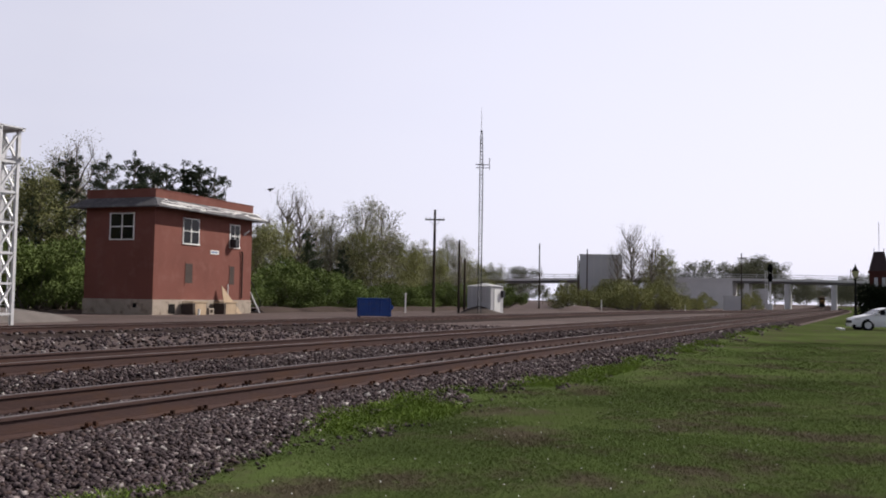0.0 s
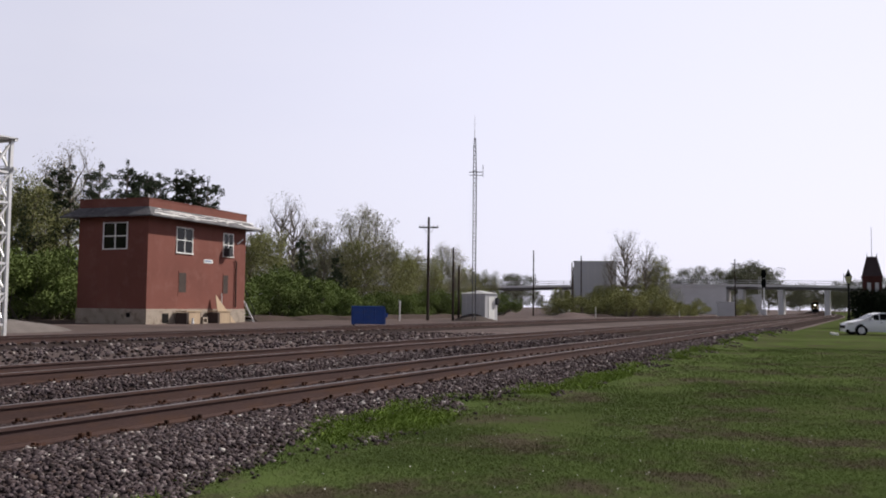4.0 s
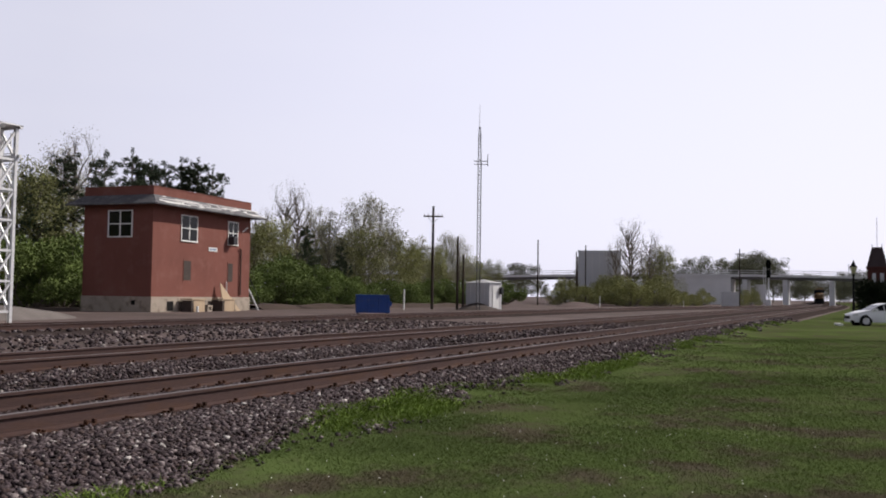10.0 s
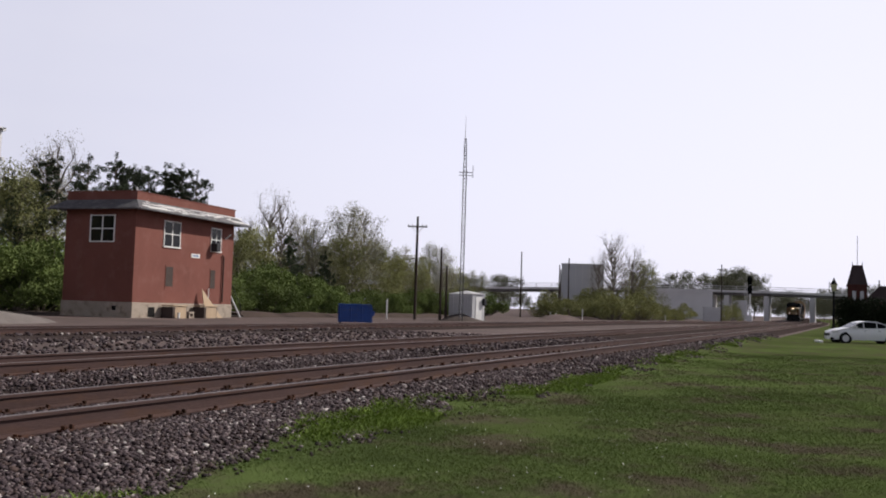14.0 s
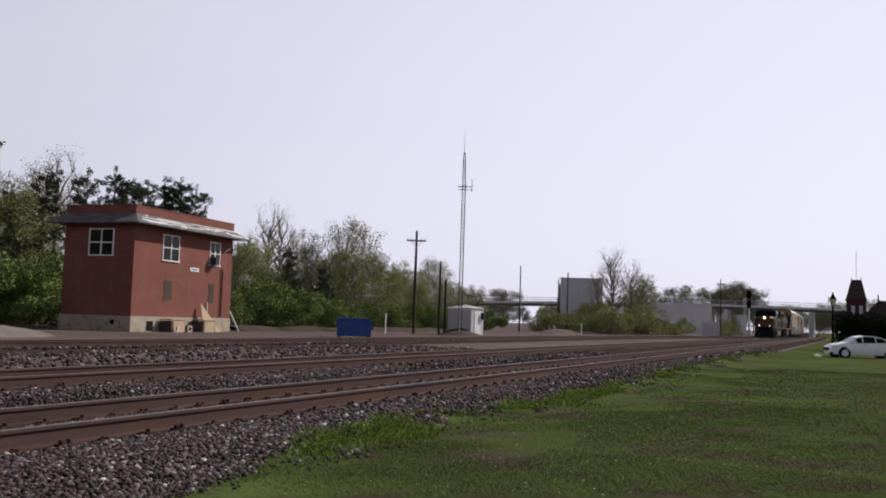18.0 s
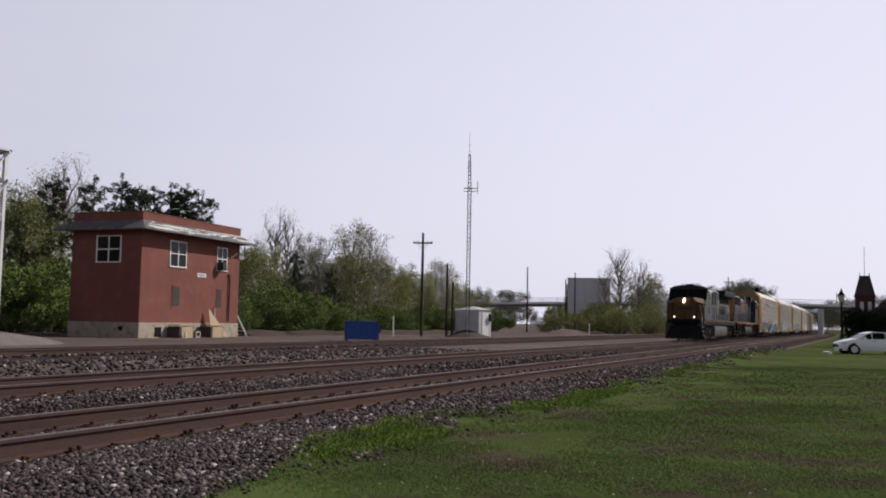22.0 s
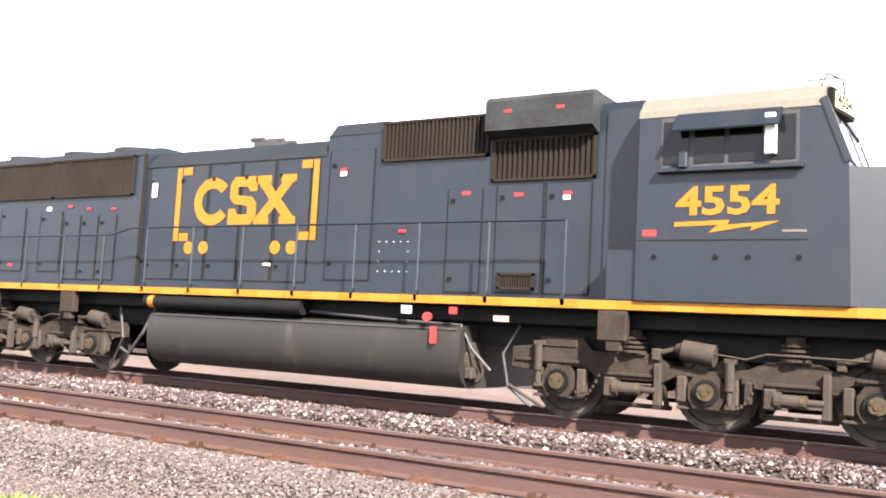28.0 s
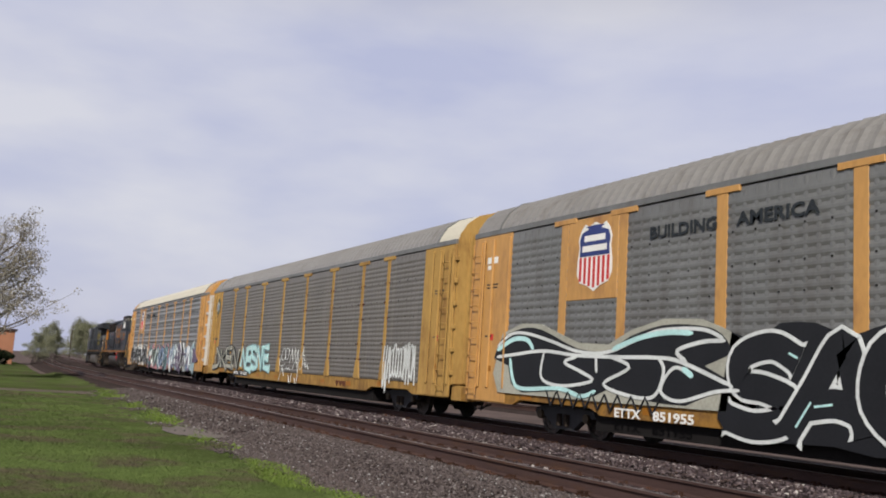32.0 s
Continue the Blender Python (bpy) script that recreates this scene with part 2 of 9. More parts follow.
# ---- mesh helpers ----
class MB:
    """Collects simple solids into one mesh."""

    def __init__(self):
        self.v, self.f = [], []

    def add(self, verts, faces):
        n = len(self.v)
        self.v += [tuple(p) for p in verts]
        self.f += [tuple(n + i for i in fc) for fc in faces]
        return self

    def box(self, x0, x1, y0, y1, z0, z1, c=0.0):
        """Axis-parallel box, its edges chamfered by c."""
        if c <= 0:
            v = [(x, y, z) for z in (z0, z1) for y in (y0, y1) for x in (x0, x1)]
            return self.add(v, [(0, 2, 3, 1), (4, 5, 7, 6), (0, 1, 5, 4), (2, 6, 7, 3), (0, 4, 6, 2), (1, 3, 7, 5)])
        bm = bmesh.new()
        bmesh.ops.create_cube(bm, size=1)
        for q in bm.verts:
            q.co = Vector(((x0 + x1) / 2 + q.co.x * (x1 - x0), (y0 + y1) / 2 + q.co.y * (y1 - y0), (z0 + z1) / 2 + q.co.z * (z1 - z0)))
        bmesh.ops.bevel(bm, geom=bm.edges[:], offset=c, segments=1, affect="EDGES")
        return self.bm(bm)

    def bm(self, bm):
        bm.verts.index_update()
        self.add([q.co for q in bm.verts], [[q.index for q in fc.verts] for fc in bm.faces])
        bm.free()
        return self

    def tube(self, pts, rad, n=8, cap=True):
        """Round bar through pts; rad: one radius or one for each point."""
        pts = [Vector(p) for p in pts]
        rad = rad if isinstance(rad, (list, tuple)) else [rad] * len(pts)
        base = len(self.v)
        for i, p in enumerate(pts):
            d = (pts[min(i + 1, len(pts) - 1)] - pts[max(i - 1, 0)]).normalized()
            a = d.orthogonal().normalized() if abs(d.z) > 0.95 else d.cross(Vector((0, 0, 1))).normalized()
            b = d.cross(a)
            for k in range(n):
                w = 2 * math.pi * k / n
                self.v.append(tuple(p + (a * math.cos(w) + b * math.sin(w)) * rad[i]))
        for i in range(len(pts) - 1):
            for k in range(n):
                q, r = base + i * n, (k + 1) % n
                self.f.append((q + k, q + r, q + n + r, q + n + k))
        if cap:
            self.f.append(tuple(base + k for k in range(n))[::-1])
            e = base + (len(pts) - 1) * n
            self.f.append(tuple(e + k for k in range(n)))
        return self

    def bar(self, p, q, w, d=None):
        """Square bar from p to q."""
        p, q, d = Vector(p), Vector(q), d or w
        u = (q - p).normalized()
        a = Vector((0, 1, 0)) if abs(u.z) > 0.95 else u.cross(Vector((0, 0, 1))).normalized()
        b = u.cross(a)
        v = [c + a * i * w / 2 + b * j * d / 2 for c in (p, q) for i, j in ((-1, -1), (1, -1), (1, 1), (-1, 1))]
        return self.add(v, [(0, 1, 2, 3), (7, 6, 5, 4), (0, 4, 5, 1), (1, 5, 6, 2), (2, 6, 7, 3), (3, 7, 4, 0)])

    def prism(self, prof, a0, a1, axis="x"):
        """Profile extruded from a0 to a1. axis x: profile (y, z); y: (x, z); z: (x, y)."""
        n = len(prof)
        put = {"x": lambda a, p: (a, p[0], p[1]), "y": lambda a, p: (p[0], a, p[1]), "z": lambda a, p: (p[0], p[1], a)}[axis]
        v = [put(a0, p) for p in prof] + [put(a1, p) for p in prof]
        return self.add(v, [tuple(range(n))[::-1], tuple(range(n, 2 * n))] + [(i, (i + 1) % n, n + (i + 1) % n, n + i) for i in range(n)])

    def disc(self, c, r, axis, t, n=20):
        c = Vector(c)
        d = Vector({"x": (1, 0, 0), "y": (0, 1, 0), "z": (0, 0, 1)}[axis])
        return self.tube([c - d * t / 2, c + d * t / 2], r, n)

    def mesh(self, name, material, smooth=False):
        me = bpy.data.meshes.new(name)
        me.from_pydata(self.v, [], self.f)
        bm = bmesh.new()
        bm.from_mesh(me)
        bmesh.ops.recalc_face_normals(bm, faces=bm.faces)
        bm.to_mesh(me)
        bm.free()
        if material:
            me.materials.append(material)
        if smooth:
            me.shade_smooth()
            me.set_sharp_from_angle(angle=radians(40))
        me.update()
        return me


def raw_mesh(name, v, f, material, n):
    """Big mesh from arrays of vertices and faces of n corners."""
    me = bpy.data.meshes.new(name)
    v, f = np.asarray(v, np.float32), np.asarray(f, np.int32)
    me.vertices.add(len(v))
    me.vertices.foreach_set("co", v.ravel())
    me.loops.add(f.size)
    me.loops.foreach_set("vertex_index", f.ravel())
    me.polygons.add(len(f))
    me.polygons.foreach_set("loop_start", np.arange(0, f.size, n, dtype=np.int32))
    me.update(calc_edges=True)
    me.materials.append(material)
    return me


def part(name, mb, material, parent=None, label="", smooth=False, at=None):
    me = mb.mesh(name, material, smooth) if isinstance(mb, MB) else mb
    ob = new(name, me)
    if parent:
        ob.parent = parent
    if at:
        ob.location = at
    return tagged(ob, label)


def thing(name, label, category, at=(0, 0, 0), turn=0.0, group="", kind=""):
    ob = new(name)
    ob.empty_display_size = 0.1
    ob.matrix_basis = pose(*at, 0, 0, turn)
    return tagged(ob, label, category, group, kind)


# ---- the lie of the tracks ----
Y1, Y2, Y3 = 7.86, 13.21, 25.4


def bend(x):
    """Sideways shift of the line at x: straight past the camera, a slight curve at either end."""
    if x > 180:
        return (x - 180) ** 2 * 1.79e-4 if x < 320 else 3.51 + (x - 320) * 0.05
    if x < -45:
        return (x + 45) ** 2 * 4e-4 if x > -130 else 2.89 - (x + 130) * 0.068
    return 0.0


def track_y(x, y0):
    if y0 == Y3:
        k = min(max((x - 95) / 105, 0), 1)
        y0 = Y3 + (17.6 - Y3) * k * k * (3 - 2 * k)
    return y0 + bend(x)


EDGE_X = [-160, -110, -60, -26, -17, -12, -8, 0, 5.5, 6.6, 8.3, 9.4, 10.4, 12.9, 15.2, 20, 28, 45, 65, 900]
EDGE_Y = [7.0, 6.8, 6.5, 5.2, 4.6, 4.45, 4.65, 4.95, 5.1, 5.35, 5.5, 5.92, 5.85, 5.85, 5.6, 5.5, 5.7, 5.9, 5.9, 5.9]


def lawn_edge(x):
    """Where the grass ends against the ballast."""
    x = np.asarray(x, float)
    past = np.where(x > 180, np.where(x < 320, (x - 180) ** 2 * 1.79e-4, 3.51 + (x - 320) * 0.05), 0.0)
    return np.interp(x, EDGE_X, EDGE_Y) + 0.10 * np.sin(x * 1.7) + 0.07 * np.sin(x * 3.9 + 1) + past


def bed_height(x, y):
    """Height of the stones' surface across the first two tracks."""
    return np.interp(y, [4.3, 4.9, 5.5, 6.1, 6.66, 9.06, 9.75, 10.55, 11.1, 12.0, 14.4, 15.1, 15.9], [-0.46, -0.425, -0.375, -0.225, -0.205, -0.205, -0.225, -0.34, -0.225, -0.205, -0.205, -0.225, -0.34])


def turf(y):
    """Height of the grass ground."""
    return np.interp(y, [3.2, 4.3, 4.9, 5.5, 6.1], [-0.405, -0.41, -0.405, -0.355, -0.205])


XS = [-700, -500, -400, -300] + list(range(-240, -40, 10)) + list(range(-40, 181, 20)) + list(range(190, 340, 10)) + [380, 440, 520, 620, 760, 1000]


def sweep(prof, y0, xs=XS):
    """A profile (sideways, up) drawn along a track."""
    mb, n = MB(), len(prof)
    for x in xs:
        mb.v += [(x, track_y(x, y0) + p, z) for p, z in prof]
    for i in range(len(xs) - 1):
        mb.f += [(i * n + k, i * n + (k + 1) % n, (i + 1) * n + (k + 1) % n, (i + 1) * n + k) for k in range(n)]
    return mb


def strip(edges, xs=XS):
    """An open sheet whose cross-section is (function of x -> y, z) pairs."""
    mb, n = MB(), len(edges)
    for x in xs:
        mb.v += [(x, fy(x), z if not callable(z) else z(x)) for fy, z in edges]
    for i in range(len(xs) - 1):
        mb.f += [(i * n + k, i * n + k + 1, (i + 1) * n + k + 1, (i + 1) * n + k) for k in range(n - 1)]
    return mb


# ---- ground and tracks ----
def build_ground():
    far_xs = [-3500, -1500, -1000] + XS[1:-1] + [1000, 1500, 3500]
    g = strip([(lambda x: -3500, -0.45), (lambda x: -60, -0.45), (lambda x: track_y(x, 4.2), -0.47), (lambda x: track_y(x, 6.3), -0.33),
               (lambda x: track_y(x, 10.5), -0.36), (lambda x: track_y(x, 16.0), -0.36), (lambda x: track_y(x, 21), -0.32),
               (lambda x: track_y(x, 30), -0.27), (lambda x: track_y(x, 60), -0.25), (lambda x: 400, -0.3), (lambda x: 3500, -0.5)], far_xs)
    tagged(part("ground", g, M["dirt"]), "bare packed grey-brown dirt and cinders of a rail yard", "ground", kind="structure")

    xs = [-900, -400, -250, -160, -120] + [-110 + i * 0.5 for i in range(0, 421)] + [120, 160, 250, 400, 900]
    lawn = strip([(lambda x: -900, -0.40), (lambda x: -60, -0.40), (lambda x: -5, -0.40), (lambda x: 3.2, -0.405)] + [(lambda x, k=k: float(lawn_edge(x)) - k, lambda x, k=k: float(turf(lawn_edge(x) - k)) - (0.03 if k == 0 else 0) if abs(x) < 70 else -0.41) for k in (1.2, 0.9, 0.6, 0.3, 0.0)], xs)
    tagged(part("lawn", lawn, M["lawn"]), "mown green spring lawn with a ragged edge against the stones", "lawn", kind="structure")
    for i, (y0, a, b) in enumerate(((Y1, 2.0, 2.1), (Y2, 2.1, 2.1), (Y3, 2.0, 2.2))):
        low = -0.46 if i == 0 else -0.36
        bed = strip([(lambda x: track_y(x, y0) - a - (1.56 if i == 0 else 0.75), low - 0.02), (lambda x: track_y(x, y0) - a - (0.36 if i == 0 else 0.74), -0.39 if i == 0 else low), (lambda x: track_y(x, y0) - a + 0.2, -0.24), (lambda x: track_y(x, y0) - 1.2, -0.21),
                     (lambda x: track_y(x, y0) + 1.2, -0.21), (lambda x: track_y(x, y0) + b - 0.2, -0.23), (lambda x: track_y(x, y0) + b + 0.6, -0.36)])
        tagged(part(f"ballast_bed_{i + 1}", bed, M["ballast_bed"]), "bed of crushed grey and brown track ballast", "ballast", kind="structure")
    head = [(-0.036, -0.008), (-0.028, 0.0), (0.028, 0.0), (0.036, -0.008), (0.036, -0.034), (0.010, -0.046), (0.009, -0.165), (0.076, -0.185), (0.076, -0.198),
            (-0.076, -0.198), (-0.076, -0.185), (-0.009, -0.165), (-0.010, -0.046), (-0.036, -0.034)]
    top = [(-0.030, 0.002), (0.030, 0.002), (0.030, -0.004), (-0.030, -0.004)]
    tie = MB().box(-0.115, 0.115, -1.3, 1.3, -0.37, -0.197, 0.012).mesh("tie", M["tie"])
    plates = []
    for k in range(4):
        rnd = random.Random(40 + k)
        pl = MB().box(-0.10, 0.10, -0.19, 0.19, -0.2, -0.180)
        for sd in (-1, 1):   # heads of the spikes, some missing
            for q in (-0.05, 0.05):
                if rnd.random() < 0.75:
                    pl.box(q - 0.014, q + 0.014, sd * 0.10 - 0.022, sd * 0.10 + 0.022, -0.19, -0.155 + rnd.uniform(-0.012, 0.02))
                if rnd.random() < 0.35:
                    pl.box(q - 0.010, q + 0.010, sd * 0.155 - 0.017, sd * 0.155 + 0.017, -0.19, -0.162)
            if rnd.random() < 0.45:   # anchor clipped on the rail's foot
                a = rnd.uniform(-0.17, 0.08)
                pl.box(a, a + 0.05, sd * 0.12 - 0.025, sd * 0.12 + 0.025, -0.19, -0.145)
        plates.append(pl.mesh("tie_plate", M["spike"]))
    for i, y0 in enumerate((Y1, Y2, Y3)):
        tr = thing(f"track_{i + 1}", "railway track, rusty rails on dark wooden ties", "railway track", kind="structure")
        for side in (-0.754, 0.754):
            r = part("rail", sweep([(side + a, b) for a, b in head], y0), M["rail"], tr, "rust-brown steel rail", smooth=False)
            part("running_surface", sweep([(side + a, b) for a, b in top], y0), M["rail_top"], r, "worn shiny top of the rail")
        step = 0.56
        x = -38.0 if i < 2 else 0.0
        while x < (62 if i < 2 else 70):
            t = part("tie", tie, None, tr, at=(x, track_y(x, y0) + random.uniform(-0.05, 0.05), random.uniform(-0.012, 0.004)))
            t.rotation_euler = (0, 0, random.uniform(-0.02, 0.02))
            if i < 2 and -30 < x < 54 or i == 2 and 8 < x < 60:
                for side in (-0.754, 0.754):
                    part("tie_plate", random.choice(plates), None, tr, at=(x + random.uniform(-0.02, 0.02), track_y(x, y0) + side, 0))
            x += step * (1.0 if i < 2 else 1.6)


build_ground()


# ---- the train ----
M["loco_blue"] = mat("loco_blue", (0.0070, 0.0115, 0.0190), 0.43, 0, 0.22, 0.7, 14, 0.03, dirt=(0.014, 0.015, 0.018), dirt_amount=0.35, stretch=(1, 1, 0.35), spec=0.42)
M["loco_grey"] = mat("loco_grey", (0.024, 0.028, 0.036), 0.5, 0, 0.3, 0.7, 14, 0.06, dirt=(0.024, 0.024, 0.026), dirt_amount=0.5, stretch=(1, 1, 0.35), spec=0.48)
M["loco_roof"] = mat("loco_roof", (0.0218, 0.0238, 0.0269), 0.6, 0, 0.3, 0.8, 14, 0.1, dirt=(0.014, 0.012, 0.011), dirt_amount=0.5)
M["hood_top"] = mat("hood_top", (0.0115, 0.0145, 0.0195), 0.55, 0, 0.25, 0.8, 14, 0.05, dirt=(0.014, 0.013, 0.013), dirt_amount=0.4)
M["yellow"] = mat("loco_yellow", (0.3400, 0.1350, 0.0160), 0.5, 0, 0.14, 0.9, 14, 0.05, dirt=(0.22, 0.10, 0.03), dirt_amount=0.25)
M["decal"] = mat("decal_yellow", (0.265, 0.103, 0.010), 0.5, 0, 0.1, 2, 20, 0.02)
M["stripe_faded"] = mat("stripe_faded", (0.285, 0.122, 0.016), 0.5, 0, 0.1, 2, 20, 0.02)
M["decal_pale"] = mat("decal_lemon", (0.18, 0.135, 0.014), 0.5, 0, 0.1, 2, 20, 0.02)
M["grille"] = mat("grille_brown", (0.0178, 0.0138, 0.0119), 0.75, 0.1, 0.3, 1.2, 14, 0.2)
# near-black of openings and joints, also laid on where parts lie in shade
M["void"] = mat("dark_inside_and_shade", (0.012, 0.011, 0.011), 0.9, 0, 0.2, 2, 10, 0)
M["truck"] = mat("truck_steel", (0.026, 0.020, 0.0165), 0.75, 0.1, 0.35, 2.5, 20, 0.3, dirt=(0.040, 0.031, 0.025), dirt_amount=0.4)
M["truck_pale"] = mat("truck_dust", (0.040, 0.032, 0.027), 0.8, 0.1, 0.3, 2.5, 20, 0.3, dirt=(0.043, 0.039, 0.035), dirt_amount=0.4)
M["tank"] = mat("tank_paint", (0.0175, 0.0168, 0.0162), 0.42, 0, 0.16, 0.8, 16, 0.05, dirt=(0.040, 0.036, 0.032), dirt_amount=0.12, stretch=(1.5, 1, 0.4))
M["wheel"] = mat("wheel_steel", (0.0420, 0.0360, 0.0330), 0.55, 0.5, 0.3, 3, 20, 0.2, dirt=(0.120, 0.096, 0.084), dirt_amount=0.4)
M["tread"] = mat("wheel_tread", (0.45, 0.44, 0.43), 0.3, 0.9, 0.1, 3, 20, 0.05)
M["cap"] = mat("axle_cap", (0.06, 0.044, 0.027), 0.5, 0.4, 0.3, 8, 30, 0.1)
M["red"] = mat("red_paint", (0.48, 0.03, 0.03), 0.5, 0, 0.1, 4, 20, 0)
M["beige"] = mat("cab_roof_beige", (0.105, 0.098, 0.086), 0.7, 0, 0.15, 1, 14, 0.05)
M["rack_grey"] = mat("rack_galvanised", (0.195, 0.205, 0.216), 0.45, 0.25, 0.18, 0.8, 12, 0.1, dirt=(0.150, 0.150, 0.150), dirt_amount=0.4, stretch=(1, 1, 0.3), spec=1.0)
M["rack_brown"] = mat("rack_weathered", (0.1221, 0.1122, 0.0990), 0.45, 0.1, 0.2, 0.8, 12, 0.1, dirt=(0.158, 0.146, 0.132), dirt_amount=0.4, stretch=(1, 1, 0.25), spec=1.0)
M["rack_dull"] = mat("rack_dull", (0.1373, 0.1407, 0.1373), 0.45, 0.15, 0.2, 0.8, 12, 0.1, dirt=(0.089, 0.083, 0.076), dirt_amount=0.4, stretch=(1, 1, 0.3), spec=1.0)
M["rack_yellow"] = mat("rack_yellow", (0.45, 0.238, 0.068), 0.5, 0, 0.15, 0.7, 14, 0.08, dirt=(0.246, 0.114, 0.040), dirt_amount=0.3, stretch=(1, 1, 0.35), spec=0.6)
M["rack_ochre"] = mat("rack_ochre", (0.38, 0.235, 0.075), 0.65, 0, 0.18, 0.7, 14, 0.08, dirt=(0.176, 0.088, 0.035), dirt_amount=0.4, stretch=(1, 1, 0.35))
M["roof_cream"] = mat("roof_cream", (0.5280, 0.5016, 0.4224), 0.6, 0.1, 0.08, 0.6, 12, 0.05)
M["roof_steel"] = mat("roof_steel", (0.2904, 0.2816, 0.2728), 0.5, 0.4, 0.12, 0.6, 12, 0.05, dirt=(0.211, 0.194, 0.176), dirt_amount=0.3)
M["sill_ochre"] = mat("ochre_sill", (0.31, 0.185, 0.058), 0.7, 0, 0.3, 1.0, 12, 0.1, dirt=(0.115, 0.060, 0.032), dirt_amount=0.55, stretch=(1, 1, 0.3))
M["sill"] = mat("rack_sill", (0.2640, 0.1408, 0.0352), 0.7, 0, 0.25, 1.2, 14, 0.1, dirt=(0.088, 0.048, 0.031), dirt_amount=0.6)
M["sill_dark"] = mat("rack_sill_dark", (0.07, 0.05, 0.04), 0.8, 0, 0.3, 1.2, 14, 0.1, dirt=(0.16, 0.08, 0.05), dirt_amount=0.4)
M["door_white"] = mat("door_white", (0.5456, 0.5280, 0.4840), 0.6, 0, 0.1, 1.2, 14, 0.05, dirt=(0.290, 0.176, 0.106), dirt_amount=0.35)
M["tail_yellow"] = mat("end_door_tan", (0.2376, 0.1672, 0.0792), 0.7, 0, 0.2, 0.8, 14, 0.05, dirt=(0.194, 0.176, 0.158), dirt_amount=0.6)
for nm, c in (("spray_black", (0.012, 0.013, 0.016)), ("spray_white", (0.58, 0.61, 0.61)), ("spray_teal", (0.15, 0.25, 0.28)), ("spray_pink", (0.44, 0.21, 0.23)),
              ("spray_blue", (0.17, 0.24, 0.36)), ("spray_ice", (0.28, 0.38, 0.43)), ("spray_sage", (0.26, 0.32, 0.27)), ("spray_violet", (0.11, 0.085, 0.14)), ("spray_cyan", (0.42, 0.66, 0.66)), ("spray_mist", (0.34, 0.34, 0.29)), ("spray_red", (0.42, 0.10, 0.07)),
              ("navy", (0.03, 0.045, 0.16)), ("stencil", (0.02, 0.025, 0.03))):
    M[nm] = mat(nm, c, 0.55, 0, 0.25, 1.5, 18, 0.03)
M["lamp_on"] = mat("headlight_on", (1.0, 0.93, 0.8), 0.3, 0, 0, 1, 1, 0, glow=60.0)
M["lamp_ditch"] = mat("ditch_light_on", (1.0, 0.82, 0.66), 0.3, 0, 0, 1, 1, 0, glow=6.0)
M["lens"] = mat("lamp_lens", (0.6, 0.62, 0.6), 0.1, 0, 0.1, 1, 1, 0)
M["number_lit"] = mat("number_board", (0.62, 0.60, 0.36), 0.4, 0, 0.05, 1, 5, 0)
M["windscreen"] = mat("windscreen", (0.075, 0.085, 0.08), 0.2, 0, 0.3, 1.5, 6, 0, spec=0.25)
M["bronze"] = mat("grab_iron", (0.42, 0.27, 0.10), 0.5, 0.2, 0.2, 4, 20, 0)
M["lead_truck"] = mat("lead_truck", (0.06, 0.052, 0.047), 0.8, 0.1, 0.3, 2.5, 20, 0.3, dirt=(0.05, 0.043, 0.038), dirt_amount=0.4)
M["lead_tank"] = mat("lead_tank", (0.075, 0.068, 0.063), 0.5, 0, 0.2, 0.8, 16, 0.05, dirt=(0.09, 0.08, 0.075), dirt_amount=0.3)
CARS, WHEELS = [], []


def lettering(text, size, material, parent, at, name="lettering", width=None, face=-1):
    cu = bpy.data.curves.new("type", "FONT")
    cu.body, cu.size, cu.extrude, cu.resolution_u, cu.offset = text, size, 0.003, 2, size * 0.028
    ob = new("type", cu)
    bpy.context.view_layer.update()
    me = bpy.data.meshes.new_from_object(ob.evaluated_get(bpy.context.evaluated_depsgraph_get()))
    bpy.data.objects.remove(ob)
    me.materials.clear()
    me.materials.append(material)
    w = max(v.co.x for v in me.vertices)
    k = width / w if width else 1.0
    me.transform(Matrix.Diagonal((k, 1, 1, 1)))
    o = part(name, me, None, parent)
    o.rotation_euler = (radians(90), 0, 0) if face == -1 else (radians(90), 0, radians(face))
    o.location = at
    return o


def plate(parent, name, x0, x1, z0, z1, y, material, t=0.006, label=""):
    return part(name, MB().box(x0, x1, y - t, y + 0.004, z0, z1), material, parent, label)


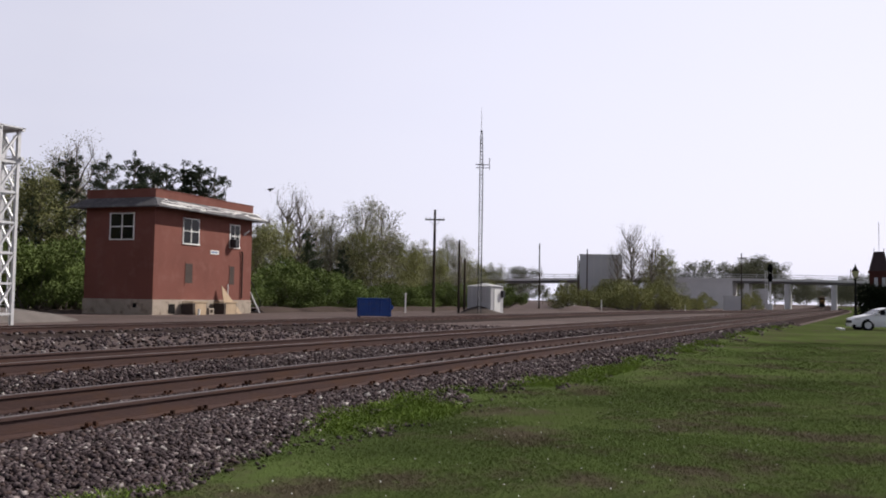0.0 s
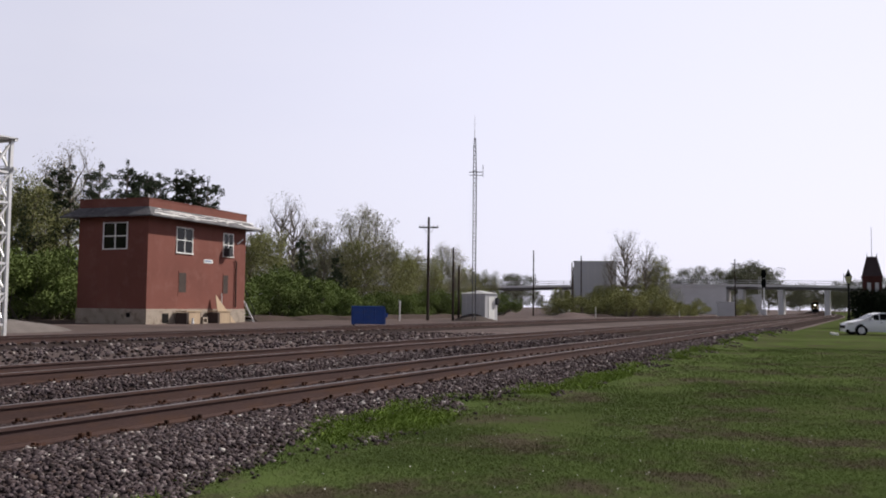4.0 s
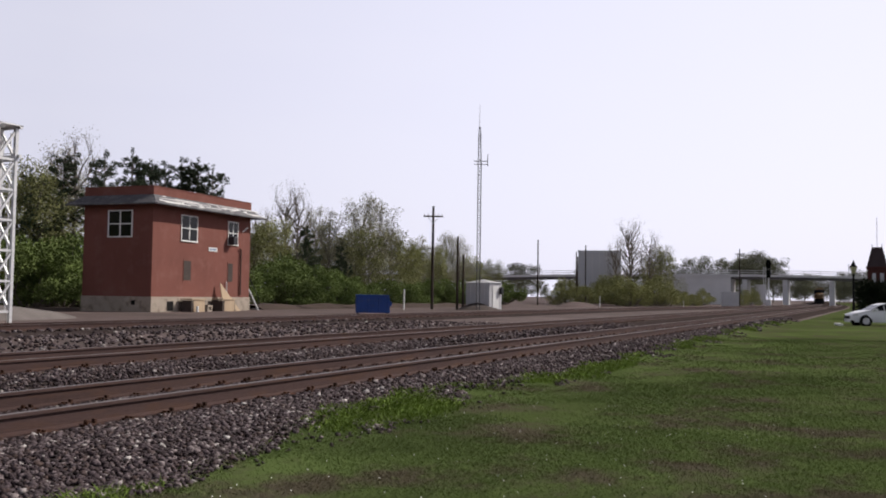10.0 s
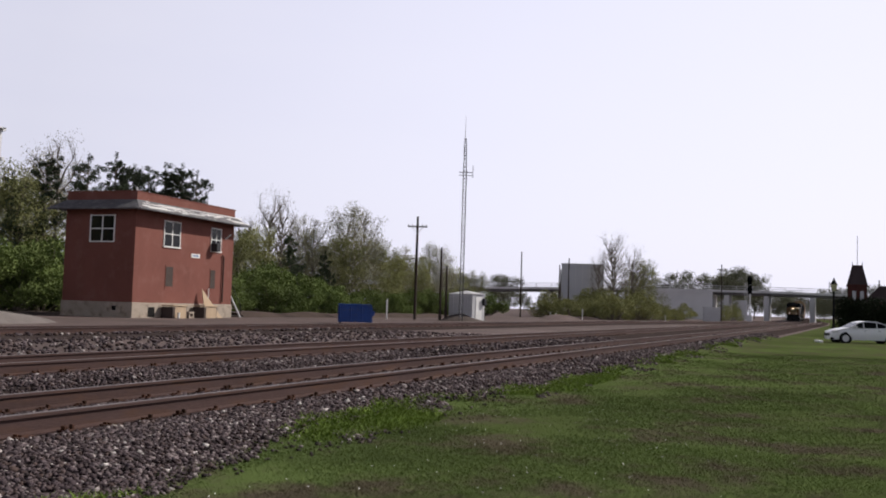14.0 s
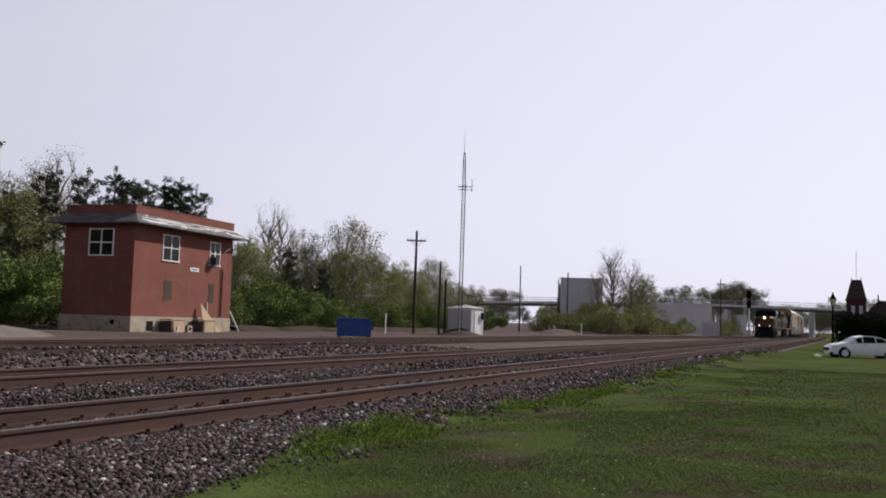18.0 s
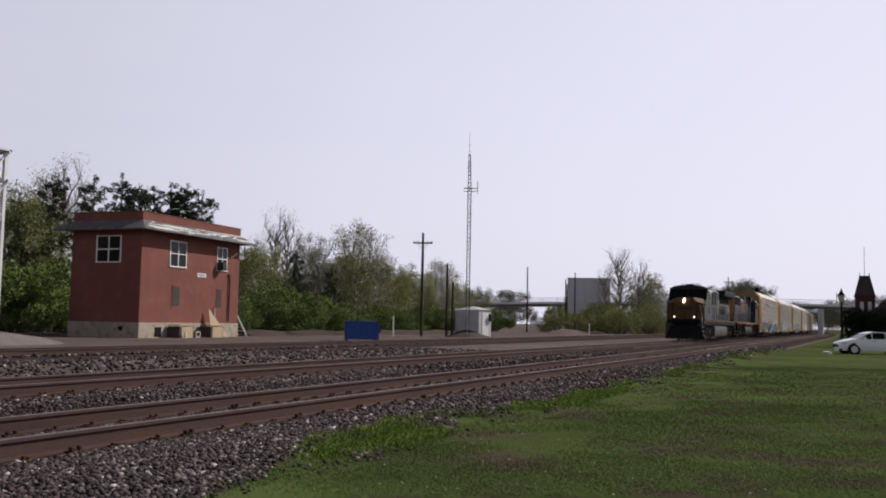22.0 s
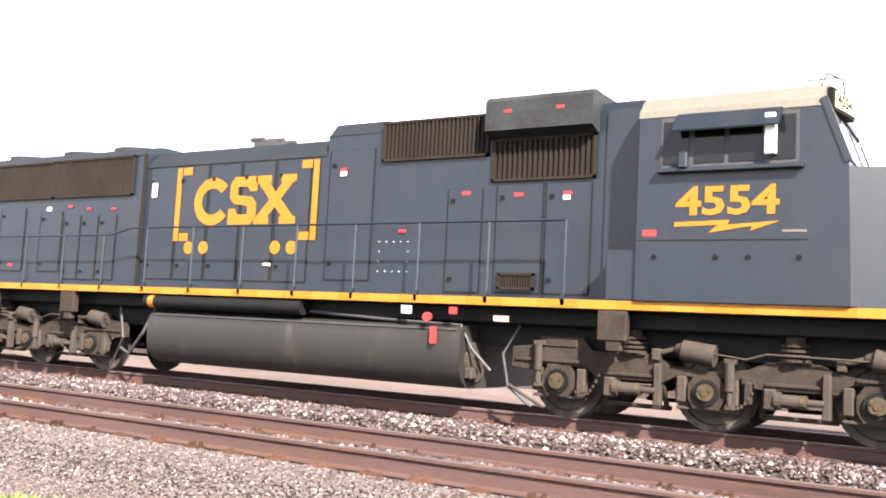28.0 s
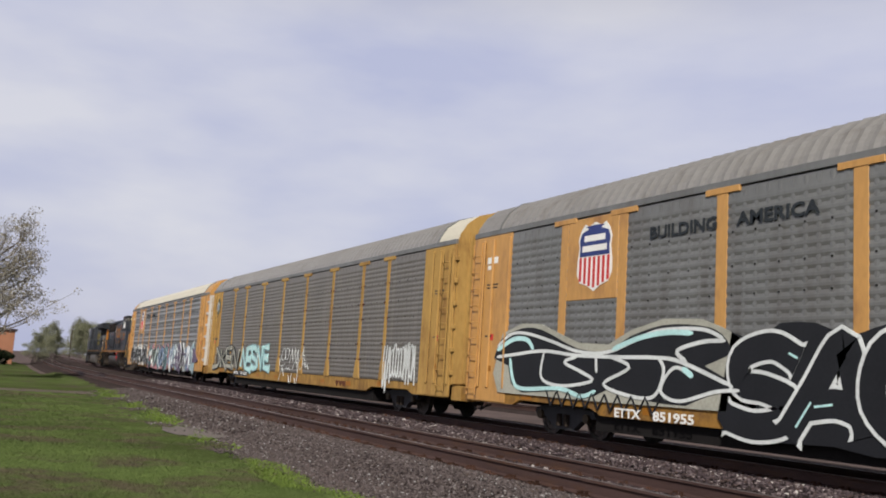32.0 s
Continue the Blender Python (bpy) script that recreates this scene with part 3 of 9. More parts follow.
def wheelset(parent, x, r, name="wheelset"):
    """Axle with two flanged wheels; turns about its axle."""
    mb = MB()
    for s in (-1, 1):
        prof = [(0.10, s * 0.80), (r * 0.45, s * 0.765), (r * 0.80, s * 0.77), (r * 0.84, s * 0.80), (r, s * 0.80), (r, s * 0.70), (r + 0.028, s * 0.695), (r + 0.028, s * 0.675), (r * 0.8, s * 0.67), (0.1, s * 0.68)]
        base, n = len(mb.v), 28
        for k in range(n):
            w = 2 * math.pi * k / n
            mb.v += [(a * math.cos(w), b, a * math.sin(w)) for a, b in prof]
        m = len(prof)
        for k in range(n):
            q = (k + 1) % n
            mb.f += [(base + k * m + i, base + k * m + (i + 1) % m, base + q * m + (i + 1) % m, base + q * m + i) for i in range(m)]
        for k in range(3):   # marks of wear and lifting holes on the web
            w = 2 * math.pi * k / 3
            mb.box(math.cos(w) * r * 0.62 - 0.04, math.cos(w) * r * 0.62 + 0.04, s * 0.772 - 0.012, s * 0.772 + 0.012, math.sin(w) * r * 0.62 - 0.04, math.sin(w) * r * 0.62 + 0.04)
    mb.disc((0, 0, 0), 0.085, "y", 2.1, 12)
    ws = part(name, mb, M["wheel"], parent, smooth=True, at=(x, 0, r))
    WHEELS.append((ws, x, r))
    return ws


def loco_truck(parent, x, axles, material, r=0.53):
    """Three-axle truck: cast side frames with end pads, journal boxes, springs, brake gear, dampers, hoses."""
    tk = part("truck", MB().box(x - 1.9, x + 1.9, -0.5, 0.5, 0.55, 0.95, 0.05), M["truck"], parent, "cast steel three-axle truck")
    pale = M["truck_pale"]
    for s in (-1, 1):
        prof = [(-2.85, 0.70), (-2.85, 0.98), (-2.48, 1.02), (-2.40, 1.15), (-1.78, 1.15), (-1.62, 0.98), (-1.28, 0.96), (-0.72, 0.96), (-0.50, 0.84), (-0.18, 0.80), (0.18, 0.80), (0.50, 0.86), (0.72, 0.96), (1.32, 0.97), (1.62, 0.86), (2.0, 0.80), (2.35, 0.86), (2.5, 1.0), (2.85, 0.98), (2.85, 0.70),
                (2.55, 0.66), (2.42, 0.75), (1.70, 0.75), (1.55, 0.62), (0.60, 0.62), (0.42, 0.72), (-0.42, 0.72), (-0.60, 0.62), (-1.55, 0.62), (-1.70, 0.75), (-2.42, 0.75), (-2.55, 0.66)]
        y0, y1 = sorted((s * 0.98, s * 1.14))
        fr = part("side_frame", MB().prism([(x + p, q) for p, q in prof], y0, y1, "y"), material, tk)
        for p, q, z in ((-2.8, -1.75, 0.78), (-1.5, -0.7, 0.66), (0.7, 1.5, 0.66), (1.75, 2.8, 0.78)):
            part("frame_rib", MB().box(x + p, x + q, *sorted((s * 1.13, s * 1.175)), z, z + 0.05, 0.012), material, fr)
        part("frame_pad", MB().box(x - 2.34, x - 1.84, *sorted((s * 1.13, s * 1.16)), 1.0, 1.12, 0.015), material, fr)
        for i, q in enumerate(axles):
            yb = sorted((s * 1.04, s * 1.19))
            jb = part("journal_box", MB().prism([(q - 0.16, 0.32), (q + 0.16, 0.32), (q + 0.24, 0.44), (q + 0.24, 0.62), (q + 0.15, 0.75), (q - 0.15, 0.75), (q - 0.24, 0.62), (q - 0.24, 0.44)], *yb, "y"), material, tk)
            part("pedestal", MB().box(q - 0.40, q - 0.27, *yb, 0.38, 0.72, 0.02).box(q + 0.27, q + 0.40, *yb, 0.38, 0.72, 0.02).box(q - 0.40, q + 0.40, *sorted((s * 1.06, s * 1.15)), 0.29, 0.335, 0.01), pale, tk)
            part("bearing_ring", MB().disc((q, s * 1.205, 0.53), 0.165, "y", 0.05, 18), M["black"], jb)
            cap = MB().disc((q, s * 1.235, 0.53), 0.11, "y", 0.06, 16)
            for j in range(3):
                w = 0.5 + j * 2.094
                cap.disc((q + 0.075 * math.cos(w), s * 1.27, 0.53 + 0.075 * math.sin(w)), 0.024, "y", 0.03, 6)
            cap.disc((q, s * 1.27, 0.53), 0.05, "y", 0.02, 10)
            part("bearing_cap", cap, M["cap"], jb, "brassy round axle bearing cap")
            # safety chain from the box to the frame
            ch = MB()
            for j in range(9):
                u = j / 8
                ch.box(q + 0.28 + 0.34 * u - 0.014, q + 0.28 + 0.34 * u + 0.014, s * 1.2 - 0.012, s * 1.2 + 0.012, 0.40 + 0.26 * u - 0.55 * u * (1 - u) - 0.022, 0.40 + 0.26 * u - 0.55 * u * (1 - u) + 0.022)
            tagged(part("chain", ch, pale, tk, "short safety chain"), kind="stuff")
        for q in ((axles[0] + axles[1]) / 2, (axles[1] + axles[2]) / 2 + 0.05):
            sp = MB()
            for i in range(4):
                sp.disc((q, s * 1.06, 1.0 + i * 0.062), 0.19 - 0.006 * i, "z", 0.034, 16)
            sp.disc((q, s * 1.06, 1.24), 0.12, "z", 0.1, 12).box(q - 0.21, q + 0.21, s * 1.06 - 0.12, s * 1.06 + 0.12, 0.95, 0.985, 0.01)
            part("spring", sp, material, tk)
            bc = MB().disc((q + 0.02, s * 1.2, 0.50), 0.085, "x", 0.30, 14).disc((q - 0.17, s * 1.2, 0.50), 0.11, "x", 0.07, 14).disc((q + 0.26, s * 1.2, 0.50), 0.045, "x", 0.22, 10)
            bc.box(q - 0.34, q - 0.2, s * 1.18 - 0.09, s * 1.18 + 0.08, 0.38, 0.64, 0.02).box(q + 0.34, q + 0.44, s * 1.16 - 0.06, s * 1.16 + 0.07, 0.30, 0.86, 0.015)
            part("brake_cylinder", bc, pale, tk)
            part("brake_ring", MB().disc((q + 0.13, s * 1.2, 0.50), 0.09, "x", 0.05, 14), M["cap"], tk)
            part("brake_beam", MB().box(q - 0.45, q + 0.5, s * 0.9 - 0.05, s * 0.9 + 0.05, 0.24, 0.30, 0.01).bar((q - 0.42, s * 0.95, 0.28), (q - 0.36, s * 1.08, 0.62), 0.05).bar((q + 0.46, s * 0.95, 0.28), (q + 0.42, s * 1.08, 0.62), 0.05), M["truck"], tk)
        # tilted brake barrels over the middle and the last axle
        for q in (axles[1] - 0.12, axles[2] + 0.15):
            part("brake_barrel", MB().tube([(q - 0.2, s * 1.16, 1.06), (q + 0.22, s * 1.16, 1.0)], 0.145, 16).tube([(q - 0.30, s * 1.16, 1.07), (q - 0.2, s * 1.16, 1.06)], [0.06, 0.11], 12).tube([(q - 0.62, s * 1.16, 0.98), (q - 0.28, s * 1.16, 1.07)], 0.035, 8).box(q - 0.62, q - 0.5, s * 1.15 - 0.05, s * 1.15 + 0.05, 0.9, 1.06, 0.015), pale, tk, smooth=True)
        for q, z in ((axles[0] - 0.30, 0.55), (axles[1] + 0.30, 0.45)):
            part("damper", MB().tube([(q, s * 1.22, z + 0.48), (q, s * 1.22, z + 0.12)], 0.058, 10).tube([(q, s * 1.22, z + 0.12), (q, s * 1.22, z - 0.06)], 0.034, 8).box(q - 0.08, q + 0.08, s * 1.19 - 0.05, s * 1.19 + 0.04, z + 0.46, z + 0.53, 0.01).box(q - 0.06, q + 0.06, s * 1.19 - 0.05, s * 1.19 + 0.04, z - 0.12, z - 0.05, 0.01), pale, tk)
        part("brake_pipe", MB().tube([(axles[1] + 0.1, s * 1.24, 1.03), (axles[1] + 0.5, s * 1.24, 0.98), (axles[1] + 0.75, s * 1.24, 1.06), (axles[2] + 0.5, s * 1.24, 1.03)], 0.014, 5), pale, tk)
        part("brake_hose", MB().tube([(axles[0] - 0.75, s * 1.2, 0.42), (axles[0] - 0.55, s * 1.24, 0.32), (axles[0] - 0.2, s * 1.2, 0.14)], 0.025, 6), pale, tk)
        part("sand_pipe", MB().tube([(x - 2.75, s * 1.15, 1.28), (x - 2.98, s * 1.2, 0.85), (x - 2.9, s * 1.16, 0.40), (x - 2.55, s * 1.1, 0.12)], 0.024, 6), M["steel_dark"], tk)
        part("sand_pipe", MB().tube([(x + 2.75, s * 1.15, 1.28), (x + 2.95, s * 1.2, 0.7), (x + 2.55, s * 1.1, 0.14)], 0.024, 6), M["steel_dark"], tk)
        for q in (x - 2.2, x + 0.5, x + 2.3):
            part("hanger", MB().box(q - 0.05, q + 0.05, s * 1.17 - 0.03, s * 1.17 + 0.05, 0.42, 0.70, 0.015).box(q - 0.09, q + 0.09, s * 1.15 - 0.03, s * 1.15 + 0.05, 0.66, 0.76, 0.015), material, tk)
    for q in axles:
        wheelset(tk, q, r)
    return tk


def slats(parent, x0, x1, z0, z1, y, material, n, name="grille", label="brown slatted air grille"):
    g = part(name, MB().box(x0, x1, y - 0.01, y + 0.05, z0, z1), M["void"], parent, label)
    mb = MB()
    for i in range(n):
        q = x0 + (x1 - x0) * (i + 0.5) / n
        mb.box(q - (x1 - x0) / n * 0.22, q + (x1 - x0) / n * 0.22, y - 0.045, y - 0.008, z0 + 0.04, z1 - 0.04)
    part("slat", mb, material, g)
    fr = MB()
    for a, b, c, d in ((x0, x1, z0, z0 + 0.04), (x0, x1, z1 - 0.04, z1), (x0, x0 + 0.04, z0, z1), (x1 - 0.04, x1, z0, z1)):
        fr.box(a, b, y - 0.055, y - 0.005, c, d)
    part("grille_frame", fr, material, g)
    return g


def hood_door(parent, x0, x1, z0, z1, y, material):
    d = part("hood_door", MB().box(x0, x1, y - 0.016, y + 0.004, z0, z1, 0.006), material, parent)
    for z in (z0 + (z1 - z0) * 0.12, z0 + (z1 - z0) * 0.88):
        part("latch", MB().box(x0 + 0.06, x0 + 0.12, y - 0.045, y - 0.014, z - 0.03, z + 0.03), M["black"], d)
    sh = MB()
    sh.box(x0 - 0.012, x0 + 0.006, y - 0.019, y, z0, z1).box(x1 - 0.006, x1 + 0.012, y - 0.019, y, z0, z1).box(x0, x1, y - 0.019, y, z0 - 0.010, z0 + 0.006)
    part("door_gap", sh, M["void"], d)
    return d


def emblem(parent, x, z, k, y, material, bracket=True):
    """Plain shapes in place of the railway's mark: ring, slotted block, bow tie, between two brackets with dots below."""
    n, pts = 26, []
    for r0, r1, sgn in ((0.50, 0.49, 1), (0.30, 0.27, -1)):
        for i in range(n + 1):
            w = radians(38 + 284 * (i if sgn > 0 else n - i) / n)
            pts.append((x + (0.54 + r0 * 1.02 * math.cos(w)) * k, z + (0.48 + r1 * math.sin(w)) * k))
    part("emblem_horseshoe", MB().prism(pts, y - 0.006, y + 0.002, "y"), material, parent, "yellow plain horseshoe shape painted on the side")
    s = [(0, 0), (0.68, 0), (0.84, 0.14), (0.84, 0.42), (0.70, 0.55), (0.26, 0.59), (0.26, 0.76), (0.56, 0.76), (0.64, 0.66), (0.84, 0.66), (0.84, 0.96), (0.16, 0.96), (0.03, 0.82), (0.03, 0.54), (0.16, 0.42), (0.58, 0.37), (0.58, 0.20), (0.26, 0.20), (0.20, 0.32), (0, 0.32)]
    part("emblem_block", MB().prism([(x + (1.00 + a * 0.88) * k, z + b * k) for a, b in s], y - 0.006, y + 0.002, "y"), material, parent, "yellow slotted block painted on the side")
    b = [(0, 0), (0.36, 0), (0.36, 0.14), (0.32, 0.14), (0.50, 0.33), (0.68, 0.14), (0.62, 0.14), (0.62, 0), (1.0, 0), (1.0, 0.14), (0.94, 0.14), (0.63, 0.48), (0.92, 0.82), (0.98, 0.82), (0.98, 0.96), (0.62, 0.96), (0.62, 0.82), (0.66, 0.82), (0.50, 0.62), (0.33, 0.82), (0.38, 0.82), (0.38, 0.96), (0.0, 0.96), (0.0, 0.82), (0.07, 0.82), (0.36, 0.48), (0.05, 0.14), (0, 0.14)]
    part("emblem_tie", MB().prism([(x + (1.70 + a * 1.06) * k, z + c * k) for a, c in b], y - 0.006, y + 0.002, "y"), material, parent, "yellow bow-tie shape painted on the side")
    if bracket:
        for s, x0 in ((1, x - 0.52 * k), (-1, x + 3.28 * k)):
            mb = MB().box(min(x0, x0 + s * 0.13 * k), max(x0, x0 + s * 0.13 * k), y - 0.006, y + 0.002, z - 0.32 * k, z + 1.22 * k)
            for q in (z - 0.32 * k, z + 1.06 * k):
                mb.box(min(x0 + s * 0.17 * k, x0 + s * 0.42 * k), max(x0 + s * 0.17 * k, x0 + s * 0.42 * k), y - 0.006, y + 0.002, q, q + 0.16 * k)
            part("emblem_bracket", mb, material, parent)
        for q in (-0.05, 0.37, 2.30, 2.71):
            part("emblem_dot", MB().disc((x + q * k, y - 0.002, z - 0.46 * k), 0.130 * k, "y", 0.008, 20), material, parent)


def handrail(parent, x0, x1, z, y, zb, step, material, dip=None):
    n = max(2, round((x1 - x0) / step) + 1)
    pts = [(x0, y, z - (0.13 if dip and x0 < dip else 0))]
    if dip:
        pts += [(dip - 0.35, y, z - 0.13), (dip + 0.25, y, z)]
    pts.append((x1, y, z))
    hr = part("handrail", MB().tube(pts, 0.019, 6), material, parent)
    for i in range(n):
        x = x0 + (x1 - x0) * i / (n - 1)
        top = z - (0.13 if dip and x < dip - 0.2 else 0)
        part("stanchion", MB().tube([(x, y, zb), (x, y, top)], 0.021, 6).box(x - 0.03, x + 0.03, y - 0.035, y + 0.035, zb - 0.10, zb + 0.06), material, hr)


def steps(parent, x0, x1, y0, y1, z0, z1, material, edge):
    """Stepwell at a corner: two side plates and treads."""
    st = part("step_well", MB().box(x0, x0 + 0.03, y0, y1, z0, z1, 0.008).box(x1 - 0.03, x1, y0, y1, z0, z1, 0.008).box(x0, x1, y1 - 0.03 if y0 < 0 else y0, y1 if y0 < 0 else y0 + 0.03, z0, z1), material, parent)
    for i in range(4):
        z = z0 + 0.03 + (z1 - z0 - 0.1) * i / 3.0
        part("tread", MB().box(x0 + 0.03, x1 - 0.03, y0, y1, z, z + 0.03), edge, st)
    return st


def second_loco():
    o = 6.1
    e = thing("diesel_locomotive", "dark blue six-axle diesel locomotive with yellow markings, coupled second", "locomotive", group="train")
    B = M["loco_blue"]
    part("frame", MB().box(-10.4, 9.9, -1.18, 1.18, 1.30, 1.54, 0.02).box(-10.4, 9.4, -0.9, 0.9, 0.95, 1.3), M["black"], e, "black deck frame")
    part("walkway", MB().box(-10.45, 9.45, -1.5, 1.5, 1.54, 1.675, 0.01), B, e)
    for s in (-1, 1):
        x, odd = -9.85, 0
        while x < 9.2:
            w = (0.56, 0.60)[odd]
            part("sill_stripe", MB().box(x, min(x + w, 9.28), min(s * 1.5, s * 1.505), max(s * 1.5, s * 1.505), 1.548, 1.665), M["decal"] if odd else M["stripe_faded"], e, "orange-yellow reflective stripe on the sill")
            x += w + 0.004
            odd = 1 - odd
    # long hood, from the rear
    rad = [(-1.06, 1.675), (-1.06, 4.28), (-0.94, 4.42), (-0.6, 4.5), (0.6, 4.5), (0.94, 4.42), (1.06, 4.28), (1.06, 1.675)]
    part("radiator_hood", MB().prism(rad, -9.86, -4.1), B, e)
    mid = [(-1.0, 1.675), (-1.0, 4.02), (-0.72, 4.34), (-0.4, 4.41), (0.4, 4.41), (0.72, 4.34), (1.0, 4.02), (1.0, 1.675)]
    part("engine_hood", MB().prism(mid, -4.1, 0.42), B, e)
    hump = [(-1.0, 1.675), (-1.0, 4.35), (-0.8, 4.58), (0.8, 4.58), (1.0, 4.35), (1.0, 1.675)]
    part("blower_hood", MB().prism(hump, 0.42, 1.54), B, e)
    brk = [(-1.02, 1.675), (-1.02, 4.4), (-0.9, 4.53), (0.9, 4.53), (1.02, 4.4), (1.02, 1.675)]
    part("inverter_hood", MB().prism(brk, 1.54, 6.0), B, e)
    box = [(-1.06, 4.08), (-1.30, 4.16), (-1.30, 4.60), (-1.22, 4.68), (1.22, 4.68), (1.30, 4.60), (1.30, 4.16), (1.06, 4.08)]
    part("brake_box", MB().prism(box, 3.63, 5.36), M["loco_roof"], e, "flared dark box over the dynamic brake")
    for x0, x1, half, z in ((-9.86, -4.1, 0.62, 4.5), (-4.1, 0.42, 0.42, 4.41), (0.42, 1.54, 0.8, 4.58), (1.54, 3.6, 0.9, 4.53), (5.4, 6.0, 0.9, 4.53)):
        part("roof_sheet", MB().box(x0 + 0.02, x1 - 0.02, -half, half, z - 0.01, z + 0.012), M["loco_roof"], e, "sooty brown-grey roof sheet")
    for x0, x1, y0, z0, y1, z1 in ((-9.84, -4.12, 1.065, 4.27, 0.60, 4.505), (-4.08, 0.40, 1.005, 4.02, 0.40, 4.415), (0.44, 1.52, 1.005, 4.35, 0.80, 4.585)):
        for s in (-1, 1):
            part("roof_sheet", MB().prism([(s * y0, z0), (s * (y0 - 0.12), z0 + (z1 - z0) * 0.62), (s * y1, z1), (s * y1, z1 + 0.008), (s * (y0 - 0.11), z0 + (z1 - z0) * 0.62 + 0.012), (s * (y0 + 0.008), z0)] if x0 < -9 else [(s * y0, z0), (s * y1, z1), (s * y1, z1 + 0.008), (s * (y0 - 0.28), z0 + (z1 - z0) * 0.82 + 0.01), (s * (y0 + 0.008), z0)], x0, x1), M["hood_top"], e, "sooty blue-grey roof sheet")
    # rear face
    part("rear_end", MB().prism([(-1.02, 1.9), (-1.02, 4.28), (1.02, 4.28), (1.02, 1.9)], -9.90, -9.86).box(-9.93, -9.86, -0.28, 0.28, 2.0, 3.9, 0.01), M["yellow"], e, "yellow rear end of the hood")
    part("rear_lamp", MB().disc((-9.95, 0, 4.05), 0.1, "x", 0.06).disc((-9.95, 0, 3.8), 0.1, "x", 0.06), M["lens"], e)
    part("rear_grab", MB().tube([(-9.92, -0.8, 2.3), (-9.99, -0.8, 2.3), (-9.99, -0.8, 3.3), (-9.92, -0.8, 3.3)], 0.016, 6), M["bronze"], e)
    part("roof_rail", MB().tube([(-9.7, -0.85, 4.45), (-9.6, -0.85, 4.58), (-9.0, -0.85, 4.58), (-8.95, -0.85, 4.47)], 0.015, 6), M["steel_dark"], e)
    for s in (-1, 1):
        y = -1.06
        if s < 0:
            slats(e, -9.22, -6.84, 3.48, 4.27, y, M["grille"], 30, label="dark brown radiator grille")
            slats(e, -6.78, -4.36, 3.48, 4.28, y, M["grille"], 30, label="dark brown radiator grille")
            slats(e, 1.60, 3.58, 3.84, 4.50, -1.02, M["grille"], 26)
            slats(e, 3.66, 5.34, 3.43, 4.08, -1.02, M["grille"], 20, label="dark open brake grille")
            # fan opening at the rear corner
            fan = part("fan_recess", MB().box(-9.72, -9.0, y - 0.008, y + 0.02, 2.72, 3.42), M["void"], e, "dark recess with a pale fan")
            part("fan_blades", MB().disc((-9.25, y - 0.02, 3.12), 0.26, "y", 0.02, 16).box(-9.28, -9.22, y - 0.05, y, 2.8, 3.44).box(-9.6, -8.95, y - 0.05, y, 3.09, 3.15), M["truck_pale"], fan)
            part("sand_filler", MB().prism([(-9.84, 2.32), (-9.25, 2.32), (-9.3, 2.72), (-9.75, 2.62)], y - 0.07, y, "y"), M["loco_grey"], e, "pale sloped sand filler")
            for x0, x1, z0, z1 in ((-8.6, -7.75, 1.95, 3.3), (-7.2, -6.5, 1.95, 3.2), (-6.42, -5.9, 1.8, 3.1), (-5.86, -5.35, 1.8, 3.1), (-5.31, -4.8, 1.8, 3.1)):
                hood_door(e, x0, x1, z0, z1, y, B)
            for i in range(5):
                hood_door(e, -3.95 + i * 0.82, -3.20 + i * 0.82, 1.85, 3.98, -1.0, B)
            hood_door(e, 0.5, 1.42, 1.9, 4.1, -1.0, B)
            hood_door(e, 2.9, 3.5, 1.75, 3.35, -1.02, B)
            for x0, x1, z0, z1 in ((3.76, 4.52, 1.76, 3.38), (4.58, 5.28, 1.76, 3.38)):
                hood_door(e, x0, x1, z0, z1, -1.02, B)
            slats(e, 3.85, 4.45, 1.80, 2.05, -1.04, M["grille"], 14)
            tagged(part("rivet", sum_boxes([(1.62 + 0.14 * (i % 5), 2.05 + 0.16 * (i // 5), 0.007) for i in range(20) if i % 5 in (0, 4) or i // 5 in (0, 3)], -1.02), M["galv"], e, "rows of pale rivet heads"), kind="stuff")
            for x0, z0, w, h, c in ((-9.0, 3.3, 0.16, 0.05, "red"), (-4.95, 3.2, 0.13, 0.04, "red"), (-6.3, 3.28, 0.12, 0.04, "red"), (-5.7, 3.22, 0.12, 0.04, "red"), (-7.0, 3.22, 0.14, 0.08, "white"), (-3.85, 3.42, 0.14, 0.28, "galv"),
                                    (0.75, 3.72, 0.12, 0.06, "red"), (0.75, 3.65, 0.12, 0.07, "white"), (2.0, 2.68, 0.14, 0.04, "red"), (3.15, 3.25, 0.14, 0.05, "red"), (4.05, 3.2, 0.15, 0.05, "red"), (4.85, 3.2, 0.13, 0.05, "red"), (4.85, 3.13, 0.11, 0.06, "white"),
                                    (3.95, 4.42, 0.12, 0.04, "red"), (4.8, 4.42, 0.12, 0.04, "red"), (-0.85, 2.12, 0.16, 0.04, "white"), (-8.2, 2.05, 0.14, 0.04, "red")):
                yy = -1.30 if z0 > 4.2 else -1.082
                plate(e, "warning_label", x0, x0 + w, z0, z0 + h, yy + (0.0 if z0 > 4.2 else 0.04 if x0 > -4 else 0), M[c])
            # dark strips put in as shadow lines at the hood step and roof edge
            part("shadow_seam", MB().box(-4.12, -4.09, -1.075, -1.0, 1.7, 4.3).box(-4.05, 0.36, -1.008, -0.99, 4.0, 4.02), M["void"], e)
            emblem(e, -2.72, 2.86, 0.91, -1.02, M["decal"])
